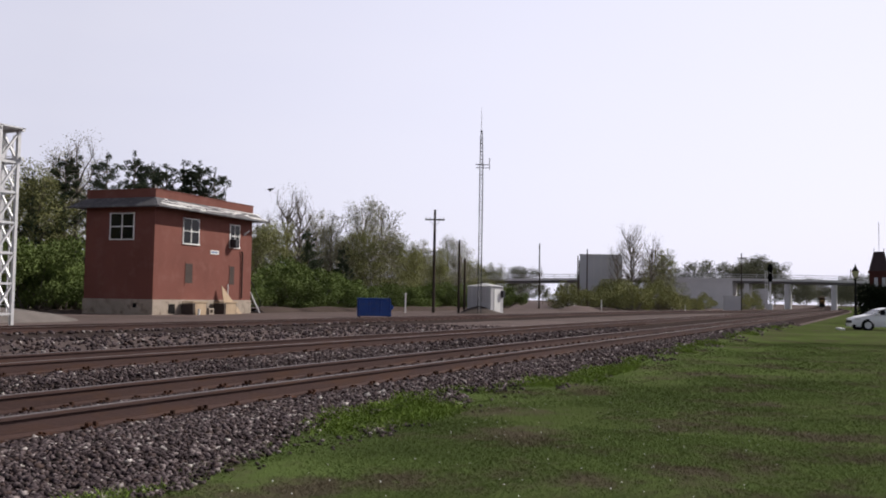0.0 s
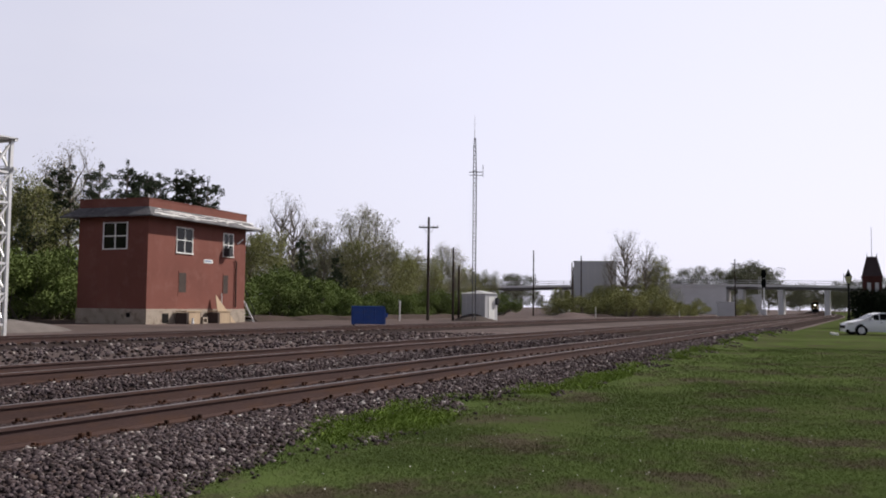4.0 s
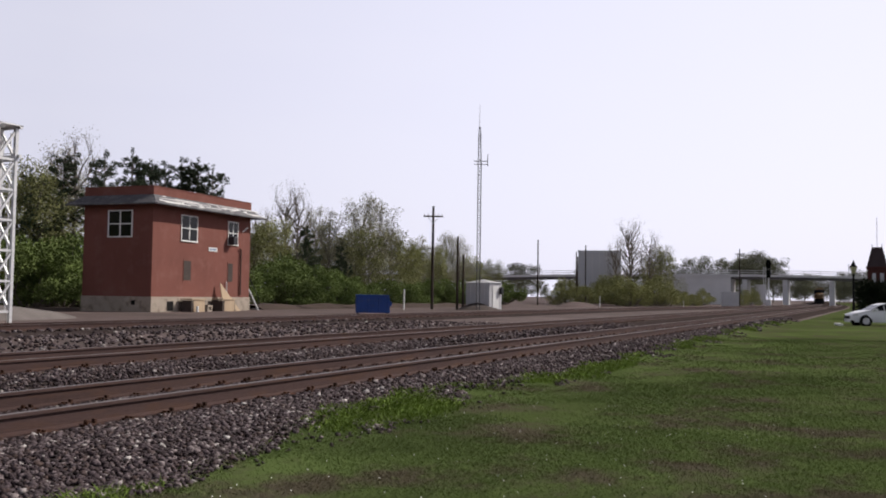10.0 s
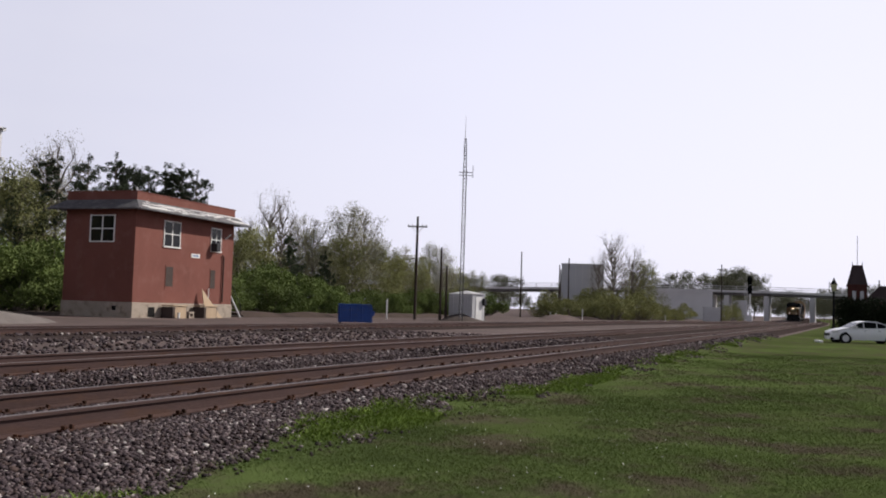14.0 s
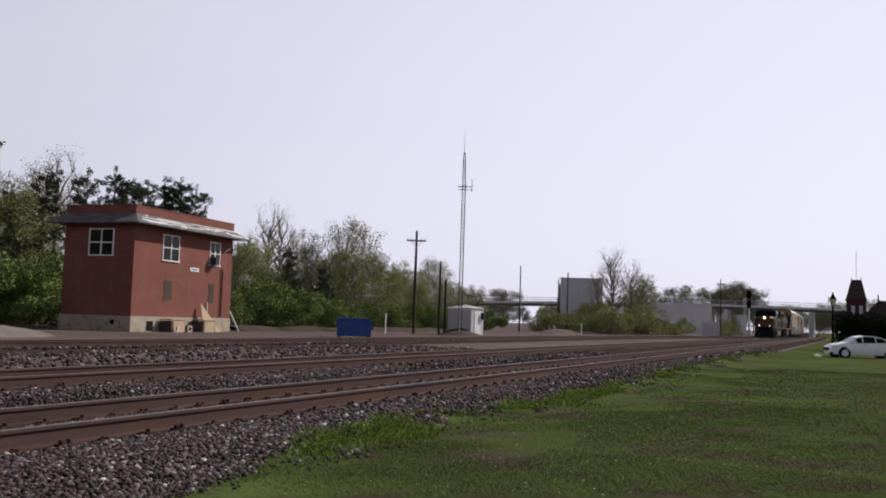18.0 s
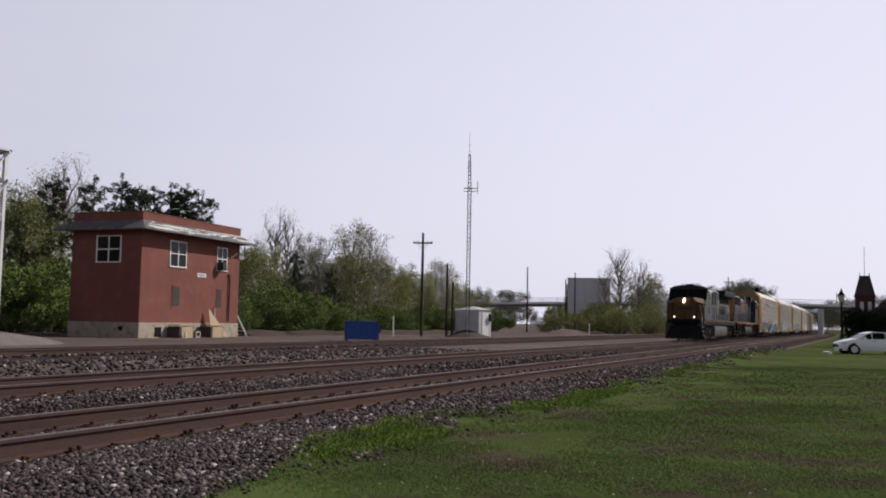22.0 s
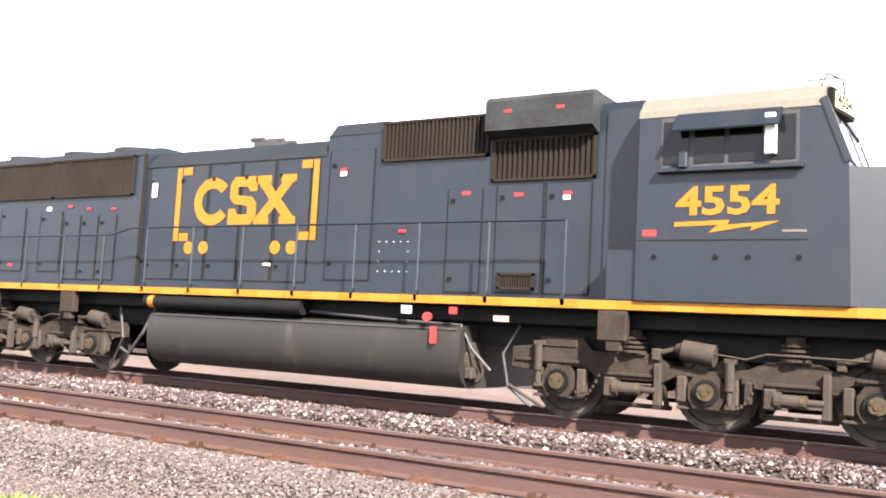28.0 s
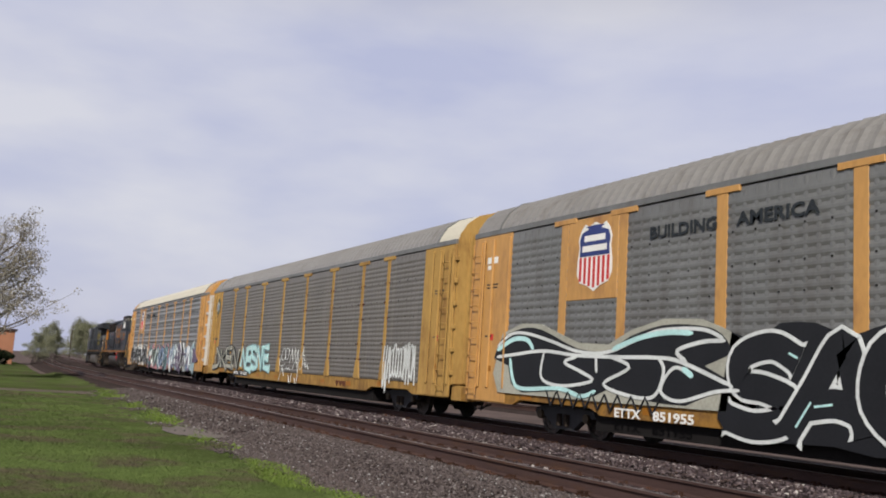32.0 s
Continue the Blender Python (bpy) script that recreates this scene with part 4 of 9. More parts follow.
        handrail(e, -9.45, 5.1, 2.77, s * 1.47, 1.68, 1.19, M["loco_blue"], dip=-4.1)
    for x in (-8.95, -7.0, -5.35):
        part("roof_fan", MB().disc((x, 0, 4.54), 0.66, "z", 0.10, 24).disc((x, 0, 4.60), 0.5, "z", 0.04, 20), M["loco_roof"], e)
    part("horn", MB().disc((-1.55, -0.2, 4.56), 0.06, "x", 0.45, 10).disc((-1.5, 0.05, 4.56), 0.06, "x", 0.5, 10).disc((-1.75, -0.45, 4.55), 0.05, "x", 0.3, 10).box(-1.8, -1.3, -0.5, 0.15, 4.41, 4.51), M["steel_dark"], e)
    # cab
    cab = part("cab", MB().prism([(6.15, 1.675), (6.15, 4.08), (6.15 + 0.0, 4.11), (8.48, 4.11), (8.74, 3.40), (8.78, 1.675)], -1.55, 1.55, "y"), B, e, "dark blue cab")
    roof = [(-1.56, 4.10), (-1.53, 4.20), (-1.36, 4.38), (-1.05, 4.49), (-0.5, 4.54), (0.5, 4.54), (1.05, 4.49), (1.36, 4.38), (1.53, 4.20), (1.56, 4.10)]
    part("cab_roof", MB().prism(roof, 6.14, 8.44), M["beige"], cab, "weathered beige cab roof")
    part("cab_back", MB().box(5.5, 6.15, -1.06, 1.06, 1.675, 4.36), B, cab)
    part("cab_step", MB().box(5.72, 6.14, -1.5, -1.06, 1.675, 2.35, 0.01), B, cab)
    w = part("side_window", MB().box(6.45, 8.18, -1.562, -1.54, 3.40, 4.08), M["steel_dark"], cab)
    for x0, x1 in ((6.49, 6.82), (6.90, 7.28), (7.34, 7.74), (7.86, 8.14)):
        part("pane", MB().box(x0, x1, -1.572, -1.56, 3.46, 4.02), M["glass"], w)
    part("wind_deflector", MB().box(7.80, 7.92, -1.70, -1.58, 3.52, 4.02), M["white"], w)
    part("sunshade", MB().prism([(-1.56, 4.12), (-1.80, 3.86), (-1.79, 3.84), (-1.555, 4.08)], 6.66, 7.98), B, w)
    part("arm_rest", MB().box(6.42, 8.24, -1.66, -1.55, 3.34, 3.40, 0.01).box(6.72, 6.84, -1.70, -1.58, 3.38, 3.60, 0.02), B, w)
    part("seam", MB().box(6.16, 8.3, -1.556, -1.545, 2.46, 2.475), M["void"], cab)
    lettering("4554", 0.50, M["decal"], cab, (6.68, -1.556, 2.80), "number", 1.28)
    bolt = [(6.66, 2.70), (7.36, 2.72), (7.34, 2.66), (7.98, 2.70), (7.62, 2.58), (7.64, 2.64), (7.10, 2.56), (7.22, 2.66), (6.66, 2.64)]
    part("bolt_stripe", MB().prism(bolt, -1.558, -1.545, "y"), M["decal"], cab, "yellow jagged stripe under the number")
    plate(cab, "flag_sticker", 6.24, 6.42, 2.52, 2.60, -1.552, M["red"])
    plate(cab, "small_print", 8.0, 8.28, 2.56, 2.59, -1.552, M["beige"])
    for q in (6.4, 7.2, 7.6, 8.2):
        part("jack_plug", MB().disc((q, -1.556, 2.25), 0.035, "y", 0.02, 10), M["black"], cab)
    part("windscreen", MB().prism([(8.46, 4.16), (8.72, 3.44), (8.75, 3.45), (8.49, 4.17)], -1.28, 1.28, "y"), M["windscreen"], cab, "sloped windscreen over a pale sun blind")
    for y in (-1.53, 0, 1.53):
        part("pillar", MB().bar((8.45, y, 4.2), (8.74, y, 3.40), 0.08), M["loco_blue"], cab)
    part("number_visor", MB().prism([(8.40, 4.18), (8.52, 4.18), (8.48, 4.42), (8.36, 4.46)], -1.15, 1.15, "y"), M["loco_blue"], cab)
    nb = part("number_board", MB().bar((8.53, -1.22, 4.25), (8.66, -0.56, 4.25), 0.03, 0.20), M["number_lit"], cab, "yellow lit number board")
    part("board_housing", MB().bar((8.46, -1.28, 4.25), (8.60, -0.48, 4.25), 0.12, 0.27).tube([(8.35, -1.2, 4.42), (8.42, -1.15, 4.6), (8.55, -0.8, 4.6), (8.55, -0.6, 4.45)], 0.012, 5), M["black"], cab, "dark housing of the number board")
    lettering("4554", 0.20, M["black"], cab, (8.555, -1.18, 4.19), "number", 0.5, face=79)
    part("wiper", MB().tube([(8.66, -1.0, 3.5), (8.56, -0.7, 3.95)], 0.012, 5).tube([(8.66, 0.5, 3.5), (8.56, 0.8, 3.95)], 0.012, 5), M["black"], cab)
    part("aerial", MB().tube([(7.6, 0.2, 4.5), (7.6, 0.2, 4.75)], 0.012, 5).tube([(7.1, -0.3, 4.5), (7.1, -0.3, 4.68)], 0.012, 5).tube([(8.1, -0.9, 4.5), (8.15, -0.9, 4.6), (8.5, -0.9, 4.6), (8.52, -0.9, 4.48)], 0.012, 5), M["steel_dark"], cab)
    # wide nose
    part("nose_side", MB().prism([(8.72, -1.55), (9.42, -1.30), (9.42, 1.30), (8.72, 1.55)], 1.675, 3.34, "z"), B, e)
    nose = MB()
    lo, hi = [(9.34, -1.35), (9.62, -1.26), (10.02, -0.78), (10.02, 0.78), (9.62, 1.26), (9.34, 1.35)], [(9.26, -1.24), (9.40, -1.16), (9.62, -0.70), (9.62, 0.70), (9.40, 1.16), (9.26, 1.24)]
    nose.add([(a, b, 1.70) for a, b in lo] + [(a, b, 3.05) for a, b in lo] + [(a - 0.05, b, 3.38) for a, b in hi],
             [(0, 1, 7, 6), (1, 2, 8, 7), (2, 3, 9, 8), (3, 4, 10, 9), (4, 5, 11, 10), (6, 7, 13, 12), (7, 8, 14, 13), (8, 9, 15, 14), (9, 10, 16, 15), (10, 11, 17, 16), (12, 13, 14, 15, 16, 17), (0, 6, 12, 17, 11, 5)])
    ns = part("nose", nose, M["yellow"], e, "yellow nose with bevelled corners")
    part("nose_door", MB().bar((9.80, -1.20, 1.95), (9.80, -1.20, 3.0), 0.02).box(10.0, 10.035, -0.70, -0.15, 1.8, 2.98, 0.01), M["yellow"], ns)
    part("nose_window", MB().bar((9.98, -0.90, 2.62), (9.98, -0.90, 2.88), 0.2, 0.03), M["glass"], ns)
    part("nose_mark", MB().box(10.03, 10.045, -0.55, 0.55, 2.42, 2.66).bar((9.92, -1.06, 2.35), (9.92, -1.06, 2.75), 0.05), M["loco_blue"], ns, "dark blue plain bar on the nose")
    part("nose_rail", MB().tube([(9.55, -1.52, 1.2), (9.55, -1.52, 1.9), (9.80, -1.44, 2.5), (9.80, -1.44, 3.0)], 0.018, 6).tube([(10.35, -1.45, 1.0), (10.35, -1.45, 1.75), (10.35, -0.95, 2.55), (10.35, 0.95, 2.55), (10.35, 1.45, 1.75)], 0.018, 6), M["bronze"], e, "ochre grab rails at the nose")
    part("ditch_light", MB().disc((10.32, -0.75, 1.95), 0.12, "x", 0.12, 14), M["lens"], e)
    part("anticlimber", MB().box(9.6, 10.3, -1.2, 1.2, 1.45, 1.72, 0.04), M["black"], e)
    steps(e, 9.42, 10.25, -1.5, -1.05, 0.38, 1.56, M["loco_blue"], M["bronze"])
    steps(e, 9.42, 10.25, 1.05, 1.5, 0.38, 1.56, M["loco_blue"], M["bronze"])
    part("step_lamp", MB().disc((9.85, -1.515, 1.42), 0.07, "y", 0.02, 12), M["decal"], e)
    plow = MB().add([(10.0, -1.48, 0.95), (10.45, -0.2, 0.95), (10.45, 0.2, 0.95), (10.0, 1.48, 0.95), (10.1, -1.48, 0.14), (10.75, -0.2, 0.14), (10.75, 0.2, 0.14), (10.1, 1.48, 0.14)],
                    [(0, 1, 5, 4), (1, 2, 6, 5), (2, 3, 7, 6), (3, 0, 4, 7), (0, 3, 2, 1), (4, 5, 6, 7)])
    part("snow_plow", plow, M["truck_pale"], e, "grey snow plow")
    for x, s in ((10.3, 1), (-10.5, -1)):
        part("coupler", MB().box(min(x, x + s * 0.7), max(x, x + s * 0.7), -0.12, 0.12, 0.75, 0.98, 0.03).box(min(x + s * 0.55, x + s * 0.85), max(x + s * 0.55, x + s * 0.85), -0.2, 0.2, 0.70, 1.02, 0.05).tube([(x, 0.4, 1.2), (x + s * 0.4, 0.45, 0.6), (x + s * 0.8, 0.4, 0.8)], 0.03, 6).tube([(x, -0.5, 1.2), (x + s * 0.4, -0.5, 0.5), (x + s * 0.8, -0.45, 0.8)], 0.03, 6), M["steel_dark"], e)
    steps(e, -10.52, -9.78, -1.5, -1.05, 0.38, 1.56, M["black"], M["bronze"])
    steps(e, -10.52, -9.78, 1.05, 1.5, 0.38, 1.56, M["steel_dark"], M["bronze"])
    part("end_rail", MB().tube([(-10.5, -1.47, 0.8), (-10.5, -1.47, 1.7), (-10.5, -1.3, 2.62), (-10.5, -0.5, 2.7), (-10.5, -0.5, 1.6)], 0.018, 6).tube([(-9.82, -1.47, 1.0), (-9.82, -1.47, 2.7)], 0.018, 6).tube([(-10.5, 1.47, 0.8), (-10.5, 1.3, 2.62), (-10.5, 0.5, 2.7), (-10.5, 0.5, 1.6)], 0.018, 6), M["bronze"], e, "ochre end handrails")
    part("rear_plow", MB().box(-10.75, -10.6, -1.45, 1.45, 0.16, 0.85, 0.03), M["black"], e)
    # under the deck
    side = [(1.24, 1.235), (1.36, 1.21), (1.43, 1.13), (1.455, 1.0), (1.46, 0.85), (1.455, 0.7), (1.43, 0.56), (1.36, 0.43), (1.25, 0.34), (1.1, 0.30)]
    prof = side + [(-a, b) for a, b in reversed(side)]
    tank = part("fuel_tank", MB().prism(prof, -3.2, 3.48), M["tank"], e, "dusty black fuel tank", smooth=True)
    part("tank_end_plate", MB().disc((3.50, -1.0, 0.7), 0.3, "x", 0.05, 18).box(3.48, 3.62, -1.3, -1.1, 0.45, 0.62, 0.02), M["truck_pale"], tank)
    part("tank_strap", MB().box(-3.1, 3.4, -1.43, -1.36, 1.16, 1.19), M["steel_dark"], tank)
    part("tank_gauge", MB().box(3.0, 3.07, -1.53, -1.46, 0.95, 1.2), M["red"], tank, "red fuel gauge")
    part("fuel_filler", MB().disc((2.92, -1.5, 1.34), 0.07, "y", 0.06, 12), M["red"], tank, "round red fuel filler cap")
    part("air_reservoir", MB().disc((-1.44, -1.40, 1.405), 0.125, "x", 3.75, 20), M["black"], e, "black cylindrical air reservoir", smooth=True)
    part("reservoir_band", MB().disc((-3.12, -1.40, 1.405), 0.128, "x", 0.14, 16), M["decal"], e)
    part("pipe", MB().tube([(0.5, -1.3, 1.35), (2.0, -1.32, 1.28), (3.4, -1.3, 1.24), (3.6, -1.3, 0.9), (3.9, -1.25, 0.6)], 0.025, 6), M["steel_dark"], e)
    part("pipe", MB().tube([(-3.3, -1.2, 1.3), (-3.5, -1.3, 0.8), (-3.9, -1.25, 0.4), (-4.2, -1.2, 0.5)], 0.03, 6), M["steel_dark"], e)
    for x0, x1, z0, z1, c in ((2.45, 2.62, 1.38, 1.50, "galv"), (3.30, 3.42, 1.40, 1.50, "red"), (4.05, 4.28, 1.32, 1.40, "concrete")):
        plate(e, "valve_box", x0, x1, z0, z1, -1.48, M[c], 0.03)
    for x in (5.62, -5.75, -8.3):
        part("bolster_end", MB().box(x, x + 0.42, -1.5, -1.36, 1.12, 1.54, 0.02).box(x + 0.12, x + 0.34, -1.48, -1.36, 0.98, 1.14, 0.02), M["truck"], e)
    loco_truck(e, 7.05, (4.95, 7.03, 9.05), M["truck"])
    loco_truck(e, -7.1, (-9.15, -7.12, -5.08), M["truck"])
    CARS.append((e, -o, 7.0))


def sum_boxes(spots, y):
    mb = MB()
    for x, z, s in spots:
        mb.box(x - s, x + s, y - 0.014, y, z - s, z + s)
    return mb


second_loco()


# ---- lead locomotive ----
# yellow darkened in colour for the shaded nose, with grime on top
M["yellow_shaded"] = mat("yellow_shaded_grimy", (0.098, 0.050, 0.014), 0.6, 0, 0.18, 0.9, 14, 0.05, dirt=(0.04, 0.026, 0.014), dirt_amount=0.5)


def lead_loco():
    """Same make of six-axle freight locomotive, another body: bevelled nose first, flared radiator at the rear."""
    o = 28.1
    e = thing("diesel_locomotive", "grey-blue lead diesel locomotive with yellow nose and lit headlights", "locomotive", group="train")
    G = M["loco_grey"]
    part("frame", MB().box(-9.7, 10.1, -1.46, 1.46, 1.28, 1.54, 0.02).box(-9.4, 9.4, -0.9, 0.9, 0.95, 1.28), M["black"], e, "black deck frame")
    part("walkway", MB().box(-9.5, 9.6, -1.5, 1.5, 1.54, 1.70, 0.01), M["loco_blue"], e)
    part("sill_stripe", MB().box(-9.4, 9.5, -1.506, -1.5, 1.55, 1.69), M["yellow_shaded"], e, "dull yellow stripe on the sill")
    part("sill_stripe", MB().box(-9.4, 9.5, 1.5, 1.506, 1.55, 1.69), M["yellow_shaded"], e, "dull yellow stripe on the sill")
    # nose and cab
    nose = MB()
    lo = [(-9.42, -1.50), (-9.95, -0.95), (-9.95, 0.95), (-9.42, 1.50), (-8.2, 1.52), (-8.2, -1.52)]
    sh = [(-9.34, -1.48, 3.0), (-9.86, -0.93, 3.14), (-9.86, 0.93, 3.14), (-9.34, 1.48, 3.0), (-8.2, 1.52, 3.12), (-8.2, -1.52, 3.12)]
    hi = [(-9.0, -1.36, 3.22), (-9.55, -0.60, 3.52), (-9.55, 0.60, 3.52), (-9.0, 1.36, 3.22), (-8.2, 1.50, 3.36), (-8.2, -1.50, 3.36)]
    nose.add([(a, b, 1.70) for a, b in lo] + sh + hi,
             [(i, (i + 1) % 6, 6 + (i + 1) % 6, 6 + i) for i in range(6)] + [(6 + i, 6 + (i + 1) % 6, 12 + (i + 1) % 6, 12 + i) for i in range(6)] + [(12, 13, 14, 15, 16, 17), (5, 4, 3, 2, 1, 0)])
    part("nose_seam", MB().box(-9.962, -9.95, -0.98, -0.93, 1.75, 3.1).box(-9.962, -9.95, 0.93, 0.98, 1.75, 3.1).box(-9.958, -9.95, -0.05, -0.02, 1.75, 2.45), M["void"], e, "dark seams of the nose panels")
    part("headlight_plate", MB().prism([(-9.885, 2.98), (-9.80, 3.16), (-9.60, 3.50), (-9.56, 3.48), (-9.80, 2.98)], -0.30, 0.42, "y"), M["yellow_shaded"], e)
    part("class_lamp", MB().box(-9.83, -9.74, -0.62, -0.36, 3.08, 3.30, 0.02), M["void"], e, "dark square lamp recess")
    part("nose", nose, M["yellow_shaded"], e, "yellow bevelled nose, its colour darkened for shade")
    part("nose_cheek", MB().prism([(-9.40, 1.70), (-8.1, 1.70), (-8.1, 3.36), (-8.95, 3.30), (-9.36, 2.96)], -1.535, -1.50, "y"), G, e)
    part("nose_cheek", MB().prism([(-9.40, 1.70), (-8.1, 1.70), (-8.1, 3.36), (-8.95, 3.30), (-9.36, 2.96)], 1.50, 1.535, "y"), G, e)
    cab = part("cab", MB().prism([(-8.6, 1.70), (-8.6, 3.30), (-8.02, 4.22), (-7.9, 4.34), (-5.9, 4.34), (-5.9, 1.70)], -1.53, 1.53, "y"), G, e, "grey-blue cab")
    part("cab_roof", MB().prism([(-1.53, 4.2), (-1.15, 4.46), (-0.6, 4.55), (0.6, 4.55), (1.15, 4.46), (1.53, 4.2)], -8.05, -5.9), M["loco_roof"], cab, "dark rounded cab roof")
    for y0, y1 in ((-1.38, -0.08), (0.08, 1.38)):
        part("windscreen", MB().prism([(-8.635, 3.36), (-8.115, 4.18), (-8.08, 4.16), (-8.60, 3.34)], y0, y1, "y"), M["glass"], cab, "dark windscreen")
    part("windscreen_band", MB().prism([(-8.615, 3.31), (-8.07, 4.2), (-8.0, 4.24), (-7.98, 4.2), (-8.59, 3.29)], -1.52, 1.52, "y"), M["void"], cab, "black band round the windscreens")
    part("roof_rail", MB().tube([(-7.8, -0.7, 4.56), (-7.8, -0.7, 4.68), (-6.6, -0.7, 4.68), (-6.6, -0.7, 4.56)], 0.02, 6).tube([(-7.8, 0.6, 4.56), (-7.8, 0.6, 4.68), (-6.6, 0.6, 4.68), (-6.6, 0.6, 4.56)], 0.02, 6).box(-7.6, -6.9, -0.3, 0.3, 4.54, 4.66, 0.03), M["steel_dark"], cab)
    w = part("side_window", MB().box(-7.75, -6.55, -1.545, -1.525, 3.45, 4.12), M["steel_dark"], cab)
    for x0, x1 in ((-7.7, -7.2), (-7.12, -6.6)):
        part("pane", MB().box(x0, x1, -1.555, -1.54, 3.5, 4.07), M["glass"], w)
    part("sunshade", MB().prism([(-1.54, 4.16), (-1.76, 3.98), (-1.75, 3.96), (-1.53, 4.12)], -7.7, -6.6), M["galv"], w)
    part("door", MB().box(-8.95, -8.94, -1.55, -1.53, 1.9, 2.5).box(-7.55, -7.2, -1.545, -1.53, 2.2, 2.75, 0.005), M["void"], cab, "dark vent in the cab side")
    lettering("5462", 0.42, M["decal_pale"], cab, (-7.95, -1.537, 2.85), "number", 1.0)
    part("nose_bar", MB().box(-9.965, -9.95, -0.6, 0.55, 2.5, 2.72), M["loco_blue"], e, "dark plain bar on the nose")
    part("nose_door", MB().box(-9.97, -9.95, 0.60, 0.92, 2.0, 2.95, 0.006), M["yellow_shaded"], e)
    for z, q in ((3.10, -9.87), (3.31, -9.77)):
        part("headlight", MB().disc((q, 0.06, z), 0.062, "x", 0.12, 14), M["lamp_on"], e, "lit headlight")
    for y in (-0.76, 0.76):
        d = part("ditch_light", MB().disc((-10.12, y, 1.92), 0.055, "x", 0.10, 14), M["lamp_ditch"], e, "lit ditch light")
        part("lamp_housing", MB().disc((-10.04, y, 1.92), 0.12, "x", 0.12, 14), M["steel_dark"], e)
    part("anticlimber", MB().box(-10.15, -9.4, -1.3, 1.3, 1.40, 1.74, 0.04), M["black"], e)
    plow = MB().add([(-10.0, -1.5, 1.25), (-10.3, -0.2, 1.25), (-10.3, 0.2, 1.25), (-10.0, 1.5, 1.25), (-10.1, -1.5, 0.14), (-10.7, -0.2, 0.14), (-10.7, 0.2, 0.14), (-10.1, 1.5, 0.14)],
                    [(0, 4, 5, 1), (1, 5, 6, 2), (2, 6, 7, 3), (3, 7, 4, 0), (0, 1, 2, 3), (7, 6, 5, 4)])
    part("snow_plow", plow, M["black"], e, "black snow plow")
    part("mu_hose", MB().tube([(-10.2, -0.5, 1.4), (-10.5, -0.55, 0.8), (-10.4, -0.5, 0.5)], 0.03, 6), M["black"], e)
    part("front_rail", MB().tube([(-10.1, -1.42, 1.0), (-10.1, -1.42, 1.8), (-9.75, -1.2, 2.9)], 0.018, 6), M["galv"], e, "pale front handrail")
    part("front_rail", MB().tube([(-9.35, -1.5, 1.6), (-9.5, -1.52, 2.6), (-9.7, -1.4, 2.9)], 0.018, 6), M["galv"], e, "pale front handrail")
    part("front_rail", MB().tube([(-10.15, -0.8, 1.75), (-10.15, -0.8, 2.75), (-10.15, 0.8, 2.75), (-10.15, 0.8, 1.75)], 0.018, 6), M["steel_dark"], e)
    steps(e, -10.1, -9.45, -1.5, -1.05, 0.38, 1.56, M["steel_dark"], M["galv"])
    steps(e, -10.1, -9.45, 1.05, 1.5, 0.38, 1.56, M["steel_dark"], M["galv"])
    # body behind the cab
    prof = lambda w, z: [(-w, 1.70), (-w, z - 0.22), (-w + 0.16, z), (w - 0.16, z), (w, z - 0.22), (w, 1.70)]
    part("auxiliary_cab", MB().prism(prof(1.40, 4.42), -5.9, -1.85), G, e)
    for x0, x1, z0, z1 in ((-5.75, -4.9, 3.05, 4.05), (-4.75, -4.2, 3.0, 4.1), (-3.9, -3.5, 3.05, 4.05), (-3.3, -2.9, 3.05, 4.05), (-2.75, -2.1, 3.0, 4.1)):
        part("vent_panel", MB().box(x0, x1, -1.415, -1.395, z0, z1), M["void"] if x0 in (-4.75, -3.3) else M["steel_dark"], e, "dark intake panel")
    part("panel_ledge", MB().box(-5.8, -1.9, -1.47, -1.40, 3.0, 3.06).box(-5.85, -1.9, -1.46, -1.40, 4.08, 4.14), M["steel_dark"], e)
    for x0, x1 in ((-5.7, -4.6), (-4.5, -3.4), (-3.3, -2.2)):
        hood_door(e, x0, x1, 1.85, 2.9, -1.40, G)
    part("engine_hood", MB().prism(prof(1.0, 4.40), -1.85, 2.5), G, e)
    for i in range(5):
        hood_door(e, -1.7 + 0.84 * i, -0.93 + 0.84 * i, 1.85, 3.95, -1.0, G)
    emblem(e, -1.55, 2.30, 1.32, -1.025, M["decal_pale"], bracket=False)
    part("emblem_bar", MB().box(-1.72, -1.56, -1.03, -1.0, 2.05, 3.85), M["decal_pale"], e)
    part("exhaust", MB().box(-0.9, 0.3, -0.35, 0.35, 4.4, 4.56, 0.03), M["loco_roof"], e)
    part("radiator_hood", MB().prism(prof(1.0, 3.95), 2.5, 9.45), G, e)
    flare = [(-1.02, 3.86), (-1.50, 4.02), (-1.52, 4.44), (-1.40, 4.52), (1.40, 4.52), (1.52, 4.44), (1.50, 4.02), (1.02, 3.86)]
    part("radiator", MB().prism(flare, 2.5, 9.82), M["loco_roof"], e, "flared dark grey radiator housing")
    # near-black sheet stands in for the shaded space below the flare
    part("radiator_mesh", MB().box(2.7, 9.0, -1.02, -0.98, 3.3, 3.86), M["void"], e, "near-black sheet for the shade under the radiator")
